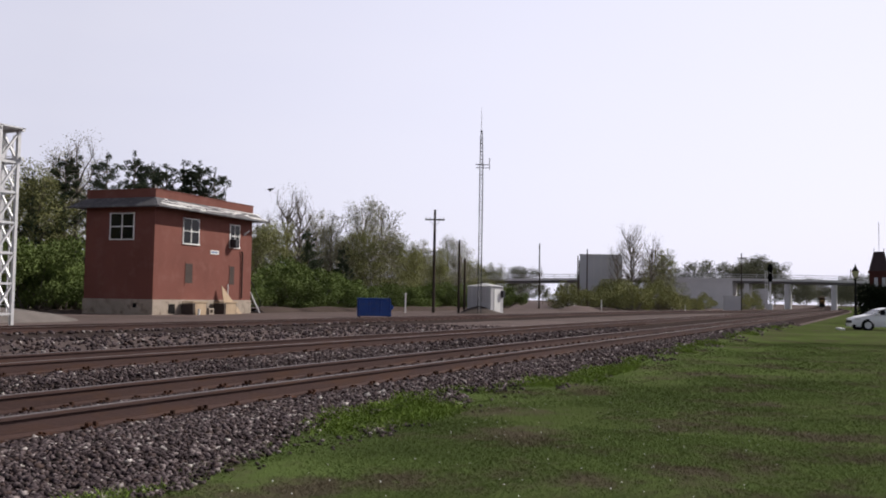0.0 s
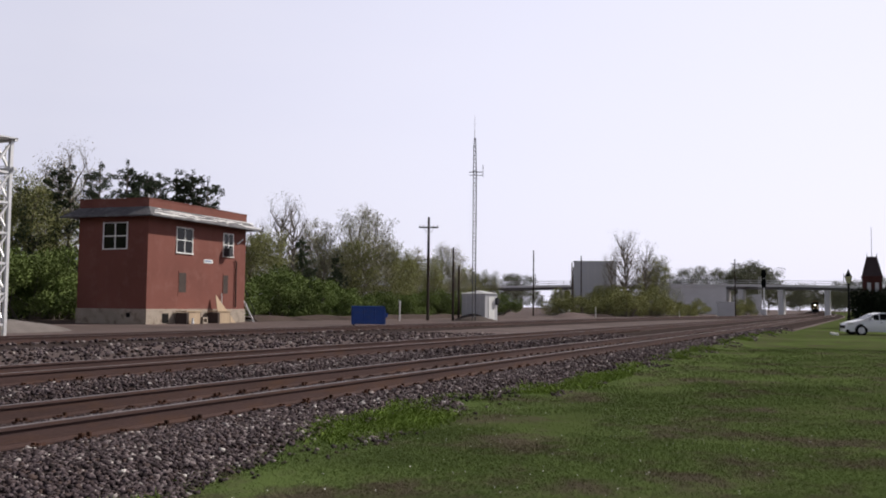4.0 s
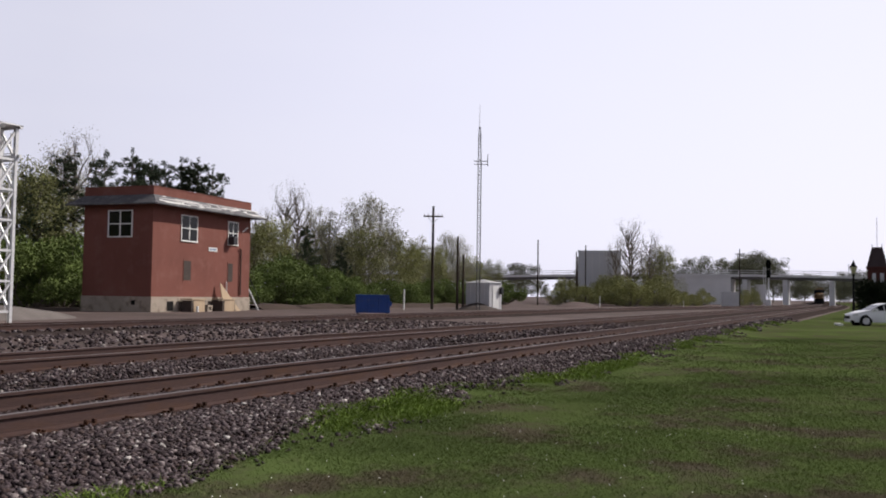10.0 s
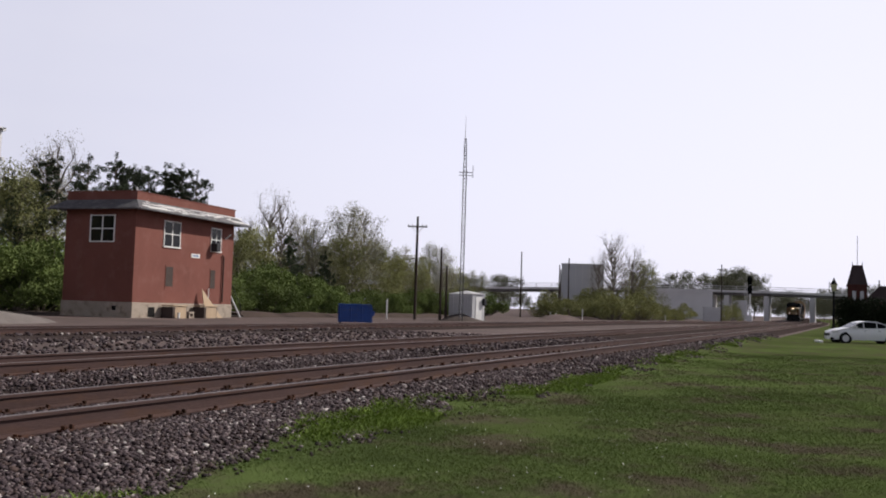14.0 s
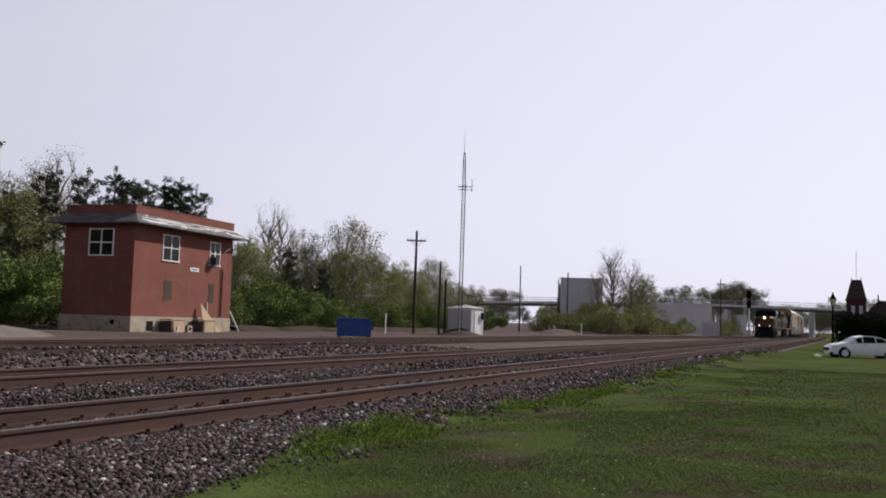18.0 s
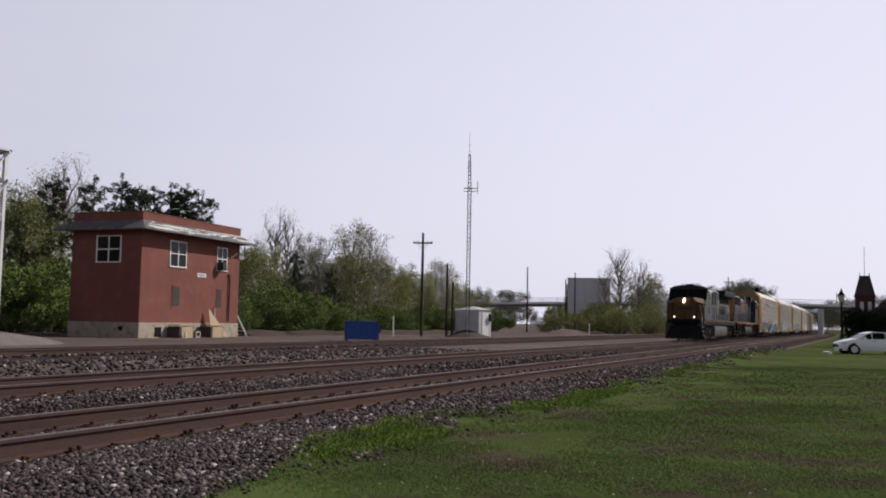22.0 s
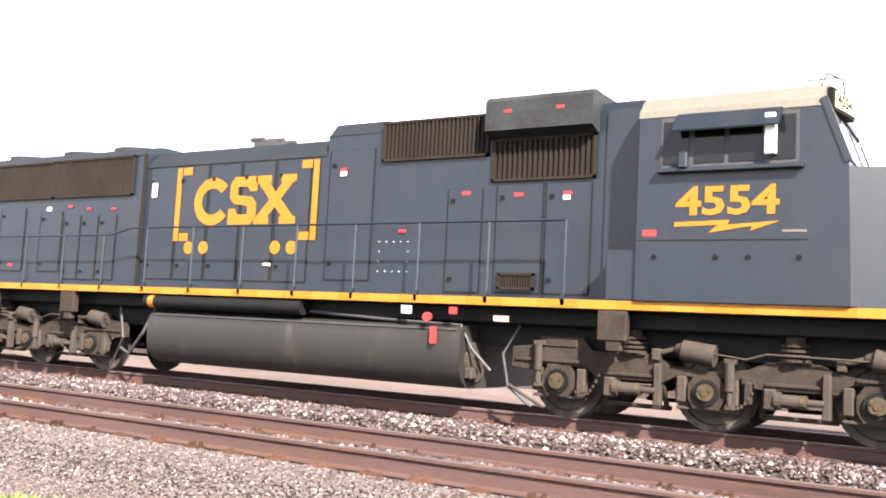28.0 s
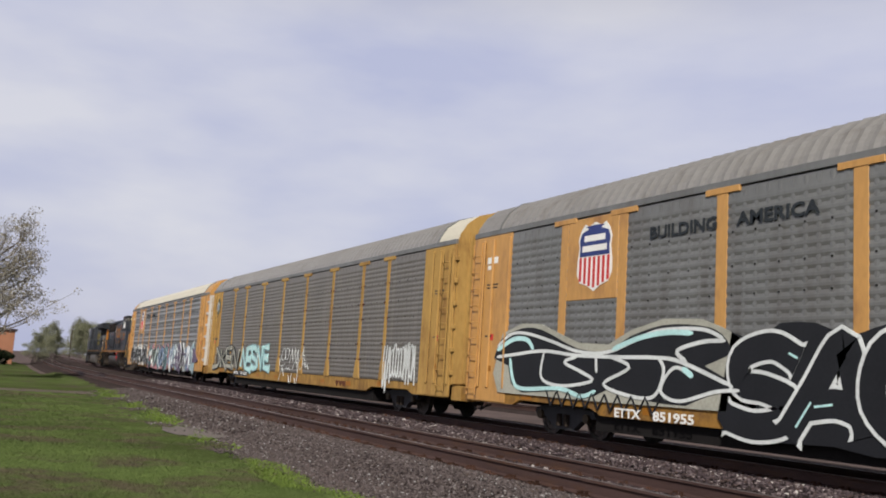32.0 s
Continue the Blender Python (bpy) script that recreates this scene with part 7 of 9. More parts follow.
    for y0, y1 in ((1.7, 2.53), (2.67, 3.5)):
        for za, zb in ((5.06, 5.8), (5.92, 6.68)):
            part("pane", MB().box(-0.03, -0.018, y0, y1, za, zb), M["glass"], w0)
    part("vent", MB().box(-0.075, -0.04, 1.2, 1.5, 0.5, 0.8), M["void"], e)
    # things at the foot of the wall
    def on_wall(x, y):
        return Vector((46.5, 42.9, -0.3)) + Matrix.Rotation(radians(5), 3, "Z") @ Vector((x, y, 0))
    for x, lab in ((2.9, "low weathered plywood box against the plinth"), (6.6, "low brown plywood box against the plinth")):
        p = on_wall(x, -1.1)
        bx = thing("wooden_box", lab, "box", (p.x, p.y, -0.29), 5.0)
        part("front", MB().box(0.25, 1.55, 0, 0.06, 0, 0.85), M["ply"], bx)
        part("side", MB().box(0, 0.25, 0, 0.9, 0, 0.80), M["ply_dark"], bx)
        part("side", MB().box(1.55, 1.6, 0, 0.9, 0, 0.80), M["ply_dark"], bx)
        part("lid", MB().box(-0.05, 1.68, -0.06, 0.9, 0.85, 0.93, 0.01), M["ply"], bx)
    p = on_wall(4.95, -1.0)
    cb = thing("concrete_block", "small grey hollow concrete block", "block", (p.x, p.y, -0.29), 8.0)
    part("shell", MB().box(0, 0.62, 0, 0.5, 0, 0.14).box(0, 0.62, 0, 0.5, 0.36, 0.48).box(0, 0.12, 0, 0.5, 0.14, 0.36).box(0.5, 0.62, 0, 0.5, 0.14, 0.36), M["concrete"], cb)
    p = on_wall(7.2, -0.75)
    pl = thing("leaning_board", "pale plywood sheet leaning on the wall", "board", (p.x, p.y, -0.29), 5.0)
    part("sheet", MB().add([(0, 0.1, 1.0), (0.25, 0.45, 2.1), (1.9, -0.3, 0.0), (1.35, -0.3, 0.0), (0, 0.14, 1.0), (0.25, 0.49, 2.1), (1.9, -0.26, 0.0), (1.35, -0.26, 0.0)], [(0, 1, 2, 3), (7, 6, 5, 4), (0, 4, 5, 1), (1, 5, 6, 2), (2, 6, 7, 3), (3, 7, 4, 0)]), M["ply"], pl)
    p = on_wall(3.3, -1.3)
    wp = thing("white_pipe", "short white plastic pipe standing on the ground", "pipe", (p.x, p.y, -0.29))
    part("tube", MB().tube([(0, 0, 0), (0, 0, 0.42)], 0.09, 10), M["white"], wp)
    p = on_wall(11.9, 0.6)
    st = thing("metal_stair", "steep metal stair with handrail against the house", "stair", (p.x, p.y, -0.29), 5.0)
    for y in (0.0, 0.9):
        part("stringer", MB().bar((0.2, y, 2.3), (2.3, y, 0.0), 0.10), M["galv"], st)
        part("handrail", MB().tube([(0.2, y, 3.3), (2.3, y, 1.0), (2.3, y, 0.0)], 0.03, 6), M["steel_dark"], st)
        part("leg", MB().bar((0.1, y, 0.0), (0.1, y, 3.3), 0.08), M["galv"], st)
    for i in range(8):
        part("tread", MB().box(0.25 + i * 0.26, 0.5 + i * 0.26, 0, 0.9, 2.1 - i * 0.28, 2.14 - i * 0.28), M["galv"], st)
    part("landing", MB().box(-0.05, 0.4, 0, 0.9, 2.3, 2.36), M["galv"], st)


M["ply"] = mat("plywood", (0.38, 0.29, 0.20), 0.8, 0, 0.2, 1.5, 14, 0.1, stretch=(1, 1, 0.3))
M["ply_dark"] = mat("plywood_dark", (0.065, 0.052, 0.047), 0.85, 0, 0.25, 1.5, 14, 0.1)
signal_house()


def mound(x, y, rx, ry, h, material, label, seed, z=-0.3, turn=0):
    mb, n, m = MB(), 28, 8
    rnd = random.Random(seed)
    for j in range(m + 1):
        k = j / m
        for i in range(n):
            w = 2 * math.pi * i / n
            r = (1 - k) * (1 + 0.10 * noise.noise((math.cos(w) * 2 + seed, math.sin(w) * 2, k * 2)))
            mb.v.append((rx * r * math.cos(w), ry * r * math.sin(w), h * (1 - (1 - k) ** 2) * (1 + 0.2 * noise.noise((math.cos(w) * r * 3, math.sin(w) * r * 3, seed))) - (0.04 if j == 0 else 0)))
    for j in range(m):
        for i in range(n):
            mb.f.append((j * n + i, j * n + (i + 1) % n, (j + 1) * n + (i + 1) % n, (j + 1) * n + i))
    e = thing("gravel_pile", label, "gravel pile", (x, y, z), turn)
    part("mound", mb, material, e, smooth=True)


M["bank"] = mat("bank_dirt", (0.062, 0.045, 0.039), 0.95, 0, 0.35, 0.5, 12, 0.8, dirt=(0.05, 0.04, 0.03), dirt_amount=0.5)
bk = strip([(lambda x: 44.6 + 0.3 * math.sin(x * 0.4), -0.29), (lambda x: 45.5 + 0.3 * math.sin(x * 0.4), lambda x: 0.12 + 0.08 * math.sin(x * 0.9)), (lambda x: 46.2, lambda x: 0.15 + 0.08 * math.sin(x * 0.7 + 1)), (lambda x: 47.5, -0.29)], [61 + 0.7 * i for i in range(78)])
tagged(part("dirt_bank", bk, M["bank"]), "low bank of rusty brown dirt along the yard's edge", "bank", kind="structure")
M["stone_pale"] = mat("pale_gravel", (0.15, 0.132, 0.125), 0.95, 0, 0.3, 1, 20, 0.8)
mound(29.6, 36.8, 5.0, 2.3, 0.62, M["stone_pale"], "low pale gravel pile beside the signal bridge", 3)
mound(84.5, 35.4, 4.2, 2.0, 0.75, M["gravel"], "dark gravel pile in front of the white shed", 5)
mound(127, 38.5, 7, 2.5, 0.75, M["dirt"], "dark pile of old ties and dirt", 7)
mound(137, 38.0, 12, 2.0, 0.5, M["ballast_bed"], "low dark heap of dirt and ties", 8)


def dumpster():
    e = thing("dumpster", "dark blue steel waste container on the gravel", "dumpster", (55.3, 32.6, -0.29), -58.0)
    part("body", MB().prism([(0, 0.12), (2.35, 0.12), (2.35, 1.10), (2.2, 1.32), (0, 1.32)], 0, 1.5, "y"), M["blue"], e)
    for x in (0.05, 0.8, 1.55, 2.2):
        part("rib", MB().box(x, x + 0.09, -0.05, 0.0, 0.15, 1.25, 0.01), M["blue"], e)
    part("rim", MB().box(-0.04, 2.3, -0.06, 0.06, 1.26, 1.35, 0.01), M["blue"], e)
    part("lid", MB().box(-0.02, 2.2, 0.0, 1.5, 1.33, 1.38, 0.01), M["blue"], e)
    for x in (0.1, 2.1):
        part("skid", MB().box(x, x + 0.12, 0, 1.5, 0, 0.12), M["steel_dark"], e)
    part("pocket", MB().box(2.35, 2.5, 0.2, 0.45, 0.6, 0.9, 0.01), M["blue"], e)


dumpster()


def signal_bridge():
    """Lattice signal bridge over the yard tracks: two braced legs, a boxed truss with a walkway, three signal heads."""
    e = thing("signal_bridge", "galvanised lattice signal bridge with walkway and black signal heads", "signal bridge", (24.85, 30.8, -0.7))
    for y in (0.0, 14.0):
        leg = part("leg", MB().box(-0.75, 0.75, y - 0.75, y + 0.75, 0, 0.5, 0.03), M["concrete"], e, "lattice leg on a concrete foot")
        c = [(-0.42, y - 0.42), (0.42, y - 0.42), (0.42, y + 0.42), (-0.42, y + 0.42)]
        for a, b in c:
            part("chord", MB().bar((a, b, 0.45), (a, b, 8.1), 0.13), M["galv"], leg)
        for i in range(6):
            z = 0.95 + i * 1.18
            for (a, b), (a2, b2) in zip(c, c[1:] + c[:1]):
                part("strut", MB().bar((a, b, z), (a2, b2, z), 0.09), M["galv"], leg)
                part("brace", MB().bar((a, b, z), (a2, b2, z + 1.18) if i % 2 else (a2, b2, z + 1.18), 0.075), M["galv"], leg)
        part("leg_ladder", MB().bar((0.7, y + 0.2, 1.0), (0.7, y + 0.2, 8.0), 0.04).bar((0.7, y + 0.6, 1.0), (0.7, y + 0.6, 8.0), 0.04), M["galv"], leg)
        for i in range(16):
            part("rung", MB().bar((0.7, y + 0.2, 1.3 + i * 0.42), (0.7, y + 0.6, 1.3 + i * 0.42), 0.03), M["galv"], leg)
    for x in (-0.5, 0.5):
        for z in (7.0, 8.15):
            part("truss_chord", MB().bar((x, -0.6, z), (x, 14.6, z), 0.13), M["galv"], e)
        for i in range(13):
            y = -0.4 + i * 1.15
            part("truss_post", MB().bar((x, y, 7.0), (x, y, 8.15), 0.07), M["galv"], e)
            part("truss_brace", MB().bar((x, y, 7.0), (x, y + 1.15, 8.15), 0.06), M["galv"], e)
    part("walkway", MB().box(-1.1, 0.6, -0.6, 14.6, 8.17, 8.22), M["galv"], e)
    for z in (8.75, 9.25):
        part("guard_rail", MB().tube([(-1.1, -0.6, z), (-1.1, 14.6, z)], 0.025, 6), M["galv"], e)
    for i in range(11):
        part("guard_post", MB().tube([(-1.1, -0.6 + i * 1.52, 8.2), (-1.1, -0.6 + i * 1.52, 9.25)], 0.025, 6), M["galv"], e)
    for y, z in ((12.7, 10.2), (12.3, 8.9), (12.5, 7.6)):
        s = part("signal_head", MB().box(-1.35, -1.28, y - 0.32, y + 0.32, z - 0.5, z + 0.5, 0.03).disc((-1.30, y, z + 0.5), 0.32, "x", 0.06, 18).disc((-1.30, y, z - 0.5), 0.32, "x", 0.06, 18), M["black"], e, "black oval signal head")
        for k in (-0.35, 0, 0.35):
            part("lens_hood", MB().disc((-1.45, y, z + k), 0.12, "x", 0.26, 12), M["black"], s)
        part("signal_box", MB().box(-1.25, -0.85, y - 0.25, y + 0.25, z - 0.35, z + 0.35, 0.02), M["steel_dark"], s)
    part("signal_mast", MB().tube([(-1.1, 12.6, 7.0), (-1.1, 12.6, 10.2)], 0.06, 8), M["galv"], e)


signal_bridge()


def utility_pole(x, y, h, label, arm=0.0, r=0.15, z=-0.3):
    e = thing("utility_pole", label, "pole", (x, y, z), -66, group="old line poles")
    part("shaft", MB().tube([(0, 0, 0), (0, 0, h * 0.5), (0, 0, h)], [r, r * 0.88, r * 0.72], 10), M["pole"], e, smooth=True)
    if arm:
        c = part("crossarm", MB().bar((-arm, -0.1, h - 1.0), (arm, -0.1, h - 1.0), 0.13), M["pole"], e)
        for k in (-0.9, -0.5, 0.5, 0.9):
            part("insulator", MB().disc((arm * k, -0.1, h - 0.86), 0.05, "z", 0.16, 8), M["galv"], c)
        part("brace", MB().bar((-arm * 0.6, -0.1, h - 1.0), (0, -0.1, h - 1.7), 0.05).bar((arm * 0.6, -0.1, h - 1.0), (0, -0.1, h - 1.7), 0.05), M["galv"], e)
    return e


p = utility_pole(81.0, 39.2, 10.1, "tall dark wooden utility pole with crossarm and lamp", 0.95)
part("cable_box", MB().box(-0.12, 0.12, -0.3, -0.14, 6.4, 7.6, 0.02), M["steel_dark"], p)
part("lamp_arm", MB().tube([(0, -0.1, 6.0), (-0.6, -0.4, 5.9), (-0.9, -0.5, 5.7)], 0.03, 6), M["steel_dark"], p)
part("lamp_head", MB().disc((-0.9, -0.5, 5.66), 0.17, "z", 0.14, 12), M["galv"], p)
for x, y, h, a in ((82.5, 37.2, 7.2, 0), (83.0, 36.8, 5.4, 0), (141.6, 49.6, 10.6, 0), (148.6, 45.3, 8.9, 0), (150.0, 45.5, 8.2, 0), (149.6, 44.0, 10.1, 0.0), (188.5, 24.3, 11.3, 0.9)):
    utility_pole(x, y, h, "weathered wooden line pole without wires" if not a else "utility pole with a short crossarm", a, 0.13)


M["lacing"] = mat("mast_lacing", (0.20, 0.20, 0.21), 0.5, 0.3, 0.2, 2, 20, 0.1)


def radio_mast():
    e = thing("radio_mast", "slender lattice radio mast with whip and yagi antenna", "radio mast", (81.0, 34.4, -0.3), -66)
    r, H = 0.20, 17.6
    c = [(r, 0), (-r * 0.5, r * 0.87), (-r * 0.5, -r * 0.87)]
    for i, (a, b) in enumerate(c):
        part("mast_leg", MB().tube([(a, b, 0), (a, b, H * 0.8), (a * 0.4, b * 0.4, H)], 0.045 if i == 0 else 0.035, 6), M["steel_dark"], e)
    n = 44
    for i in range(n):
        z = 0.3 + i * (H - 1.0) / n
        for (a, b), (a2, b2) in zip(c, c[1:] + c[:1]):
            part("lacing", MB().bar((a, b, z), (a2, b2, z + 0.38), 0.03), M["lacing"], e)
    part("whip", MB().tube([(0, 0, H - 0.2), (0, 0, H + 2.2)], [0.035, 0.015], 6), M["galv"], e)
    y = part("yagi", MB().bar((-0.5, 0, 14.3), (0.85, 0, 14.3), 0.06).bar((-0.5, 0, 14.0), (0.85, 0, 14.0), 0.05), M["steel_dark"], e)
    part("element", MB().bar((0.82, 0, 13.8), (0.82, 0, 15.0), 0.06), M["steel_dark"], y)
    for x in (-0.45, -0.2, 0.3):
        part("element", MB().bar((x, -0.4, 14.3), (x, 0.4, 14.3), 0.04), M["steel_dark"], y)


radio_mast()


def shed(x, y, turn, w, d, h):
    e = thing("equipment_shed", "small white metal equipment shed with a low pointed roof", "shed", (x, y, -0.3), turn)
    for i in range(5):
        part("wall_panel", MB().box(w * i / 5 + 0.01, w * (i + 1) / 5 - 0.01, -0.03, 0.0, 0.1, h, 0.008), M["shed"], e)
    part("body", MB().box(0, w, 0, d, 0, h), M["shed"], e)
    part("roof", MB().add([(-0.12, -0.12, h), (w + 0.12, -0.12, h), (w + 0.12, d + 0.12, h), (-0.12, d + 0.12, h), (w / 2, d / 2, h + 0.35)], [(0, 1, 4), (1, 2, 4), (2, 3, 4), (3, 0, 4), (3, 2, 1, 0)]), M["shed"], e)
    part("door", MB().box(w, w + 0.05, d * 0.25, d * 0.75, 0.1, h - 0.3, 0.01), M["white"], e)
    part("vent_hood", MB().box(w, w + 0.3, d * 0.8, d * 0.98, h * 0.6, h * 0.85, 0.02), M["steel_dark"], e)


M["shed"] = mat("shed_grey", (0.50, 0.50, 0.51), 0.6, 0, 0.1, 1, 10, 0.1)
shed(84.2, 37.0, -107, 3.0, 1.9, 2.7)
for x, y, h in ((77.0, 40.2, 1.9), (131.5, 36.5, 1.6), (163.5, 33.0, 1.9), (162.0, 30.2, 1.0)):
    e = thing("marker_post", "slim white plastic marker post", "post", (x, y, -0.3))
    part("post", MB().tube([(0, 0, 0), (0.06, 0, h)], 0.07, 8), M["white"], e)


# ---- road bridge and far buildings ----
M["girder"] = mat("girder_grey", (0.17, 0.165, 0.165), 0.7, 0.1, 0.2, 0.4, 6, 0.1)


def overpass():
    e = thing("road_bridge", "long concrete road bridge over the tracks, with railings", "bridge", kind="structure")
    def line(k):
        return Vector((232 + 30 * k, 96 - 128 * k, 6.6 + 1.0 * math.sin(min(max(k, 0), 1) * math.pi) - 0.2 * k))
    ks = [-0.8, -0.4, 0, 0.1, 0.2, 0.3, 0.4, 0.5, 0.6, 0.7, 0.8, 0.9, 1.0, 1.3, 1.7]
    mb, rail, girder = MB(), MB(), MB()
    for m, (x0, x1, za, zb) in ((mb, (-1, 9, -0.55, 0.05)), (girder, (0, 8, -1.1, -0.55))):
        for k in ks:
            p = line(k)
            m.v += [(p.x + x0, p.y, p.z + za), (p.x + x1, p.y, p.z + za), (p.x + x1, p.y, p.z + zb), (p.x + x0, p.y, p.z + zb)]
        for i in range(len(ks) - 1):
            m.f += [(i * 4 + j, i * 4 + (j + 1) % 4, i * 4 + 4 + (j + 1) % 4, i * 4 + 4 + j) for j in range(4)]
    part("deck", mb, M["concrete_pale"], e, "pale concrete edge of the deck")
    part("girder", girder, M["girder"], e, "dark girders under the deck")
    for k in (-0.3, 0.0, 0.16, 0.51, 0.585, 0.67, 0.77, 0.9, 1.05, 1.25):
        p = line(k)
        part("pier", MB().box(p.x + 0.5, p.x + 7.5, p.y - 0.6, p.y + 0.6, -0.5, p.z - 1.2, 0.05), M["concrete_pale"], e, "concrete pier")
    for k in range(60):
        p = line(-0.4 + k * 0.03)
        part("rail_post", MB().bar((p.x - 0.9, p.y, p.z), (p.x - 0.9, p.y, p.z + 1.1), 0.12), M["galv"], e)
    pts = [line(k) for k in ks]
    for dz in (0.5, 1.05):
        part("railing", MB().tube([(q.x - 0.9, q.y, q.z + dz) for q in pts], 0.07, 6), M["galv"], e)
    wall = MB()
    for k in (0.34, 0.39, 0.44, 0.485):
        p = line(k)
        wall.v += [(p.x - 0.6, p.y, -0.6), (p.x + 8, p.y, -0.6), (p.x + 8, p.y, p.z - 0.5), (p.x - 0.6, p.y, p.z - 0.5)]
    wall.f += [(0, 1, 2, 3), (15, 14, 13, 12)] + [(i * 4 + j, i * 4 + (j + 1) % 4, i * 4 + 4 + (j + 1) % 4, i * 4 + 4 + j) for i in range(3) for j in range(4)]
    part("retaining_wall", wall, M["concrete_pale"], e, "long pale concrete retaining wall")
    for k in (-0.2, 0.1, 0.33, 0.7, 0.95, 1.1):
        p = line(k)
        part("light_pole", MB().tube([(p.x + 4, p.y, p.z), (p.x + 4, p.y, p.z + 3.2)], 0.09, 6), M["steel_dark"], e)


overpass()


def block_building(name, label, x, y, w, d, h, turn, material, bands=3):
    e = thing(name, label, "building", (x, y, -0.4), turn)
    part("body", MB().box(0, w, 0, d, 0, h, 0.03), material, e)
    for i in range(1, bands):
        part("panel_seam", MB().box(w * i / bands - 0.04, w * i / bands + 0.04, -0.03, 0.0, 0, h), M["concrete_pale"], e)
    part("roof_edge", MB().box(-0.1, w + 0.1, -0.1, d + 0.1, h, h + 0.15), material, e)
    return e


M["clad"] = mat("grey_cladding", (0.52, 0.52, 0.54), 0.6, 0, 0.06, 0.3, 4, 0.05)
g = block_building("warehouse", "windowless grey metal-clad building behind trees", 172.5, 52.2, 8.1, 12, 10.4, -74, M["clad"], 6)
block_building("warehouse", "long low white building beyond the bridge", 330, 46.0, 12, 12, 6.5, -80, M["shed"], 8)
cb = thing("signal_cabinet", "white metal signal cabinet beside the tracks", "cabinet", (178.0, 26.2, -0.4), -80)
part("body", MB().box(0, 3.1, 0, 2.0, 0.1, 2.75, 0.03), M["shed"], cb)
part("roof", MB().box(-0.12, 3.22, -0.12, 2.1, 2.75, 2.9, 0.03), M["shed"], cb)
part("door", MB().box(0.4, 1.4, -0.05, 0.0, 0.2, 2.5, 0.01), M["shed"], cb)
part("foot", MB().box(-0.1, 3.2, -0.1, 2.1, -0.1, 0.1), M["concrete_pale"], cb)

sg = thing("signal_mast", "tall mast with two black signal heads by the far track", "railway signal", (203, 20.4, -0.4))
part("mast", MB().tube([(0, 0, 0), (0, 0, 9.0)], 0.16, 8), M["galv"], sg)
part("ladder", MB().bar((0.1, 0.6, 0), (0.1, 0.6, 8.4), 0.12).bar((0.1, 1.0, 0), (0.1, 1.0, 8.4), 0.12), M["galv"], sg)
for z in (8.9, 7.0):
    s = part("signal_head", MB().disc((-0.3, 0, z), 0.55, "x", 0.1, 18).box(-0.35, 0.3, -0.4, 0.4, z - 0.9, z + 0.9, 0.08), M["black"], sg, "black signal head")
    part("hood", MB().disc((-0.5, 0, z + 0.2), 0.2, "x", 0.4, 10), M["black"], s)
part("base_box", MB().box(-0.5, 0.5, -0.5, 0.5, 0, 1.6, 0.05), M["galv"], sg)


# ---- east side: street lamp, parked car, hedge, old station ----
def street_lamp(x, y, h=4.75):
    e = thing("street_lamp", "black cast-iron street lamp with a lantern head", "street lamp", (x, y, -0.42))
    part("base", MB().tube([(0, 0, 0), (0, 0, 0.5), (0, 0, 0.7)], [0.22, 0.2, 0.11], 12), M["black"], e)
    part("post", MB().tube([(0, 0, 0.6), (0, 0, h - 1.0)], [0.11, 0.08], 12), M["black"], e)
    part("lantern_glass", MB().tube([(0, 0, h - 1.0), (0, 0, h - 0.45)], [0.13, 0.27], 8), M["number_lit"], e, "pale lantern glass")
    part("lantern_cap", MB().tube([(0, 0, h - 0.45), (0, 0, h - 0.2), (0, 0, h), (0, 0, h + 0.15)], [0.3, 0.14, 0.06, 0.02], 8), M["black"], e)
    for i in range(8):
        w = i * math.pi / 4
        part("lantern_bar", MB().bar((0.13 * math.cos(w), 0.13 * math.sin(w), h - 1.0), (0.28 * math.cos(w), 0.28 * math.sin(w), h - 0.45), 0.03), M["black"], e)


street_lamp(82.0, 1.70)


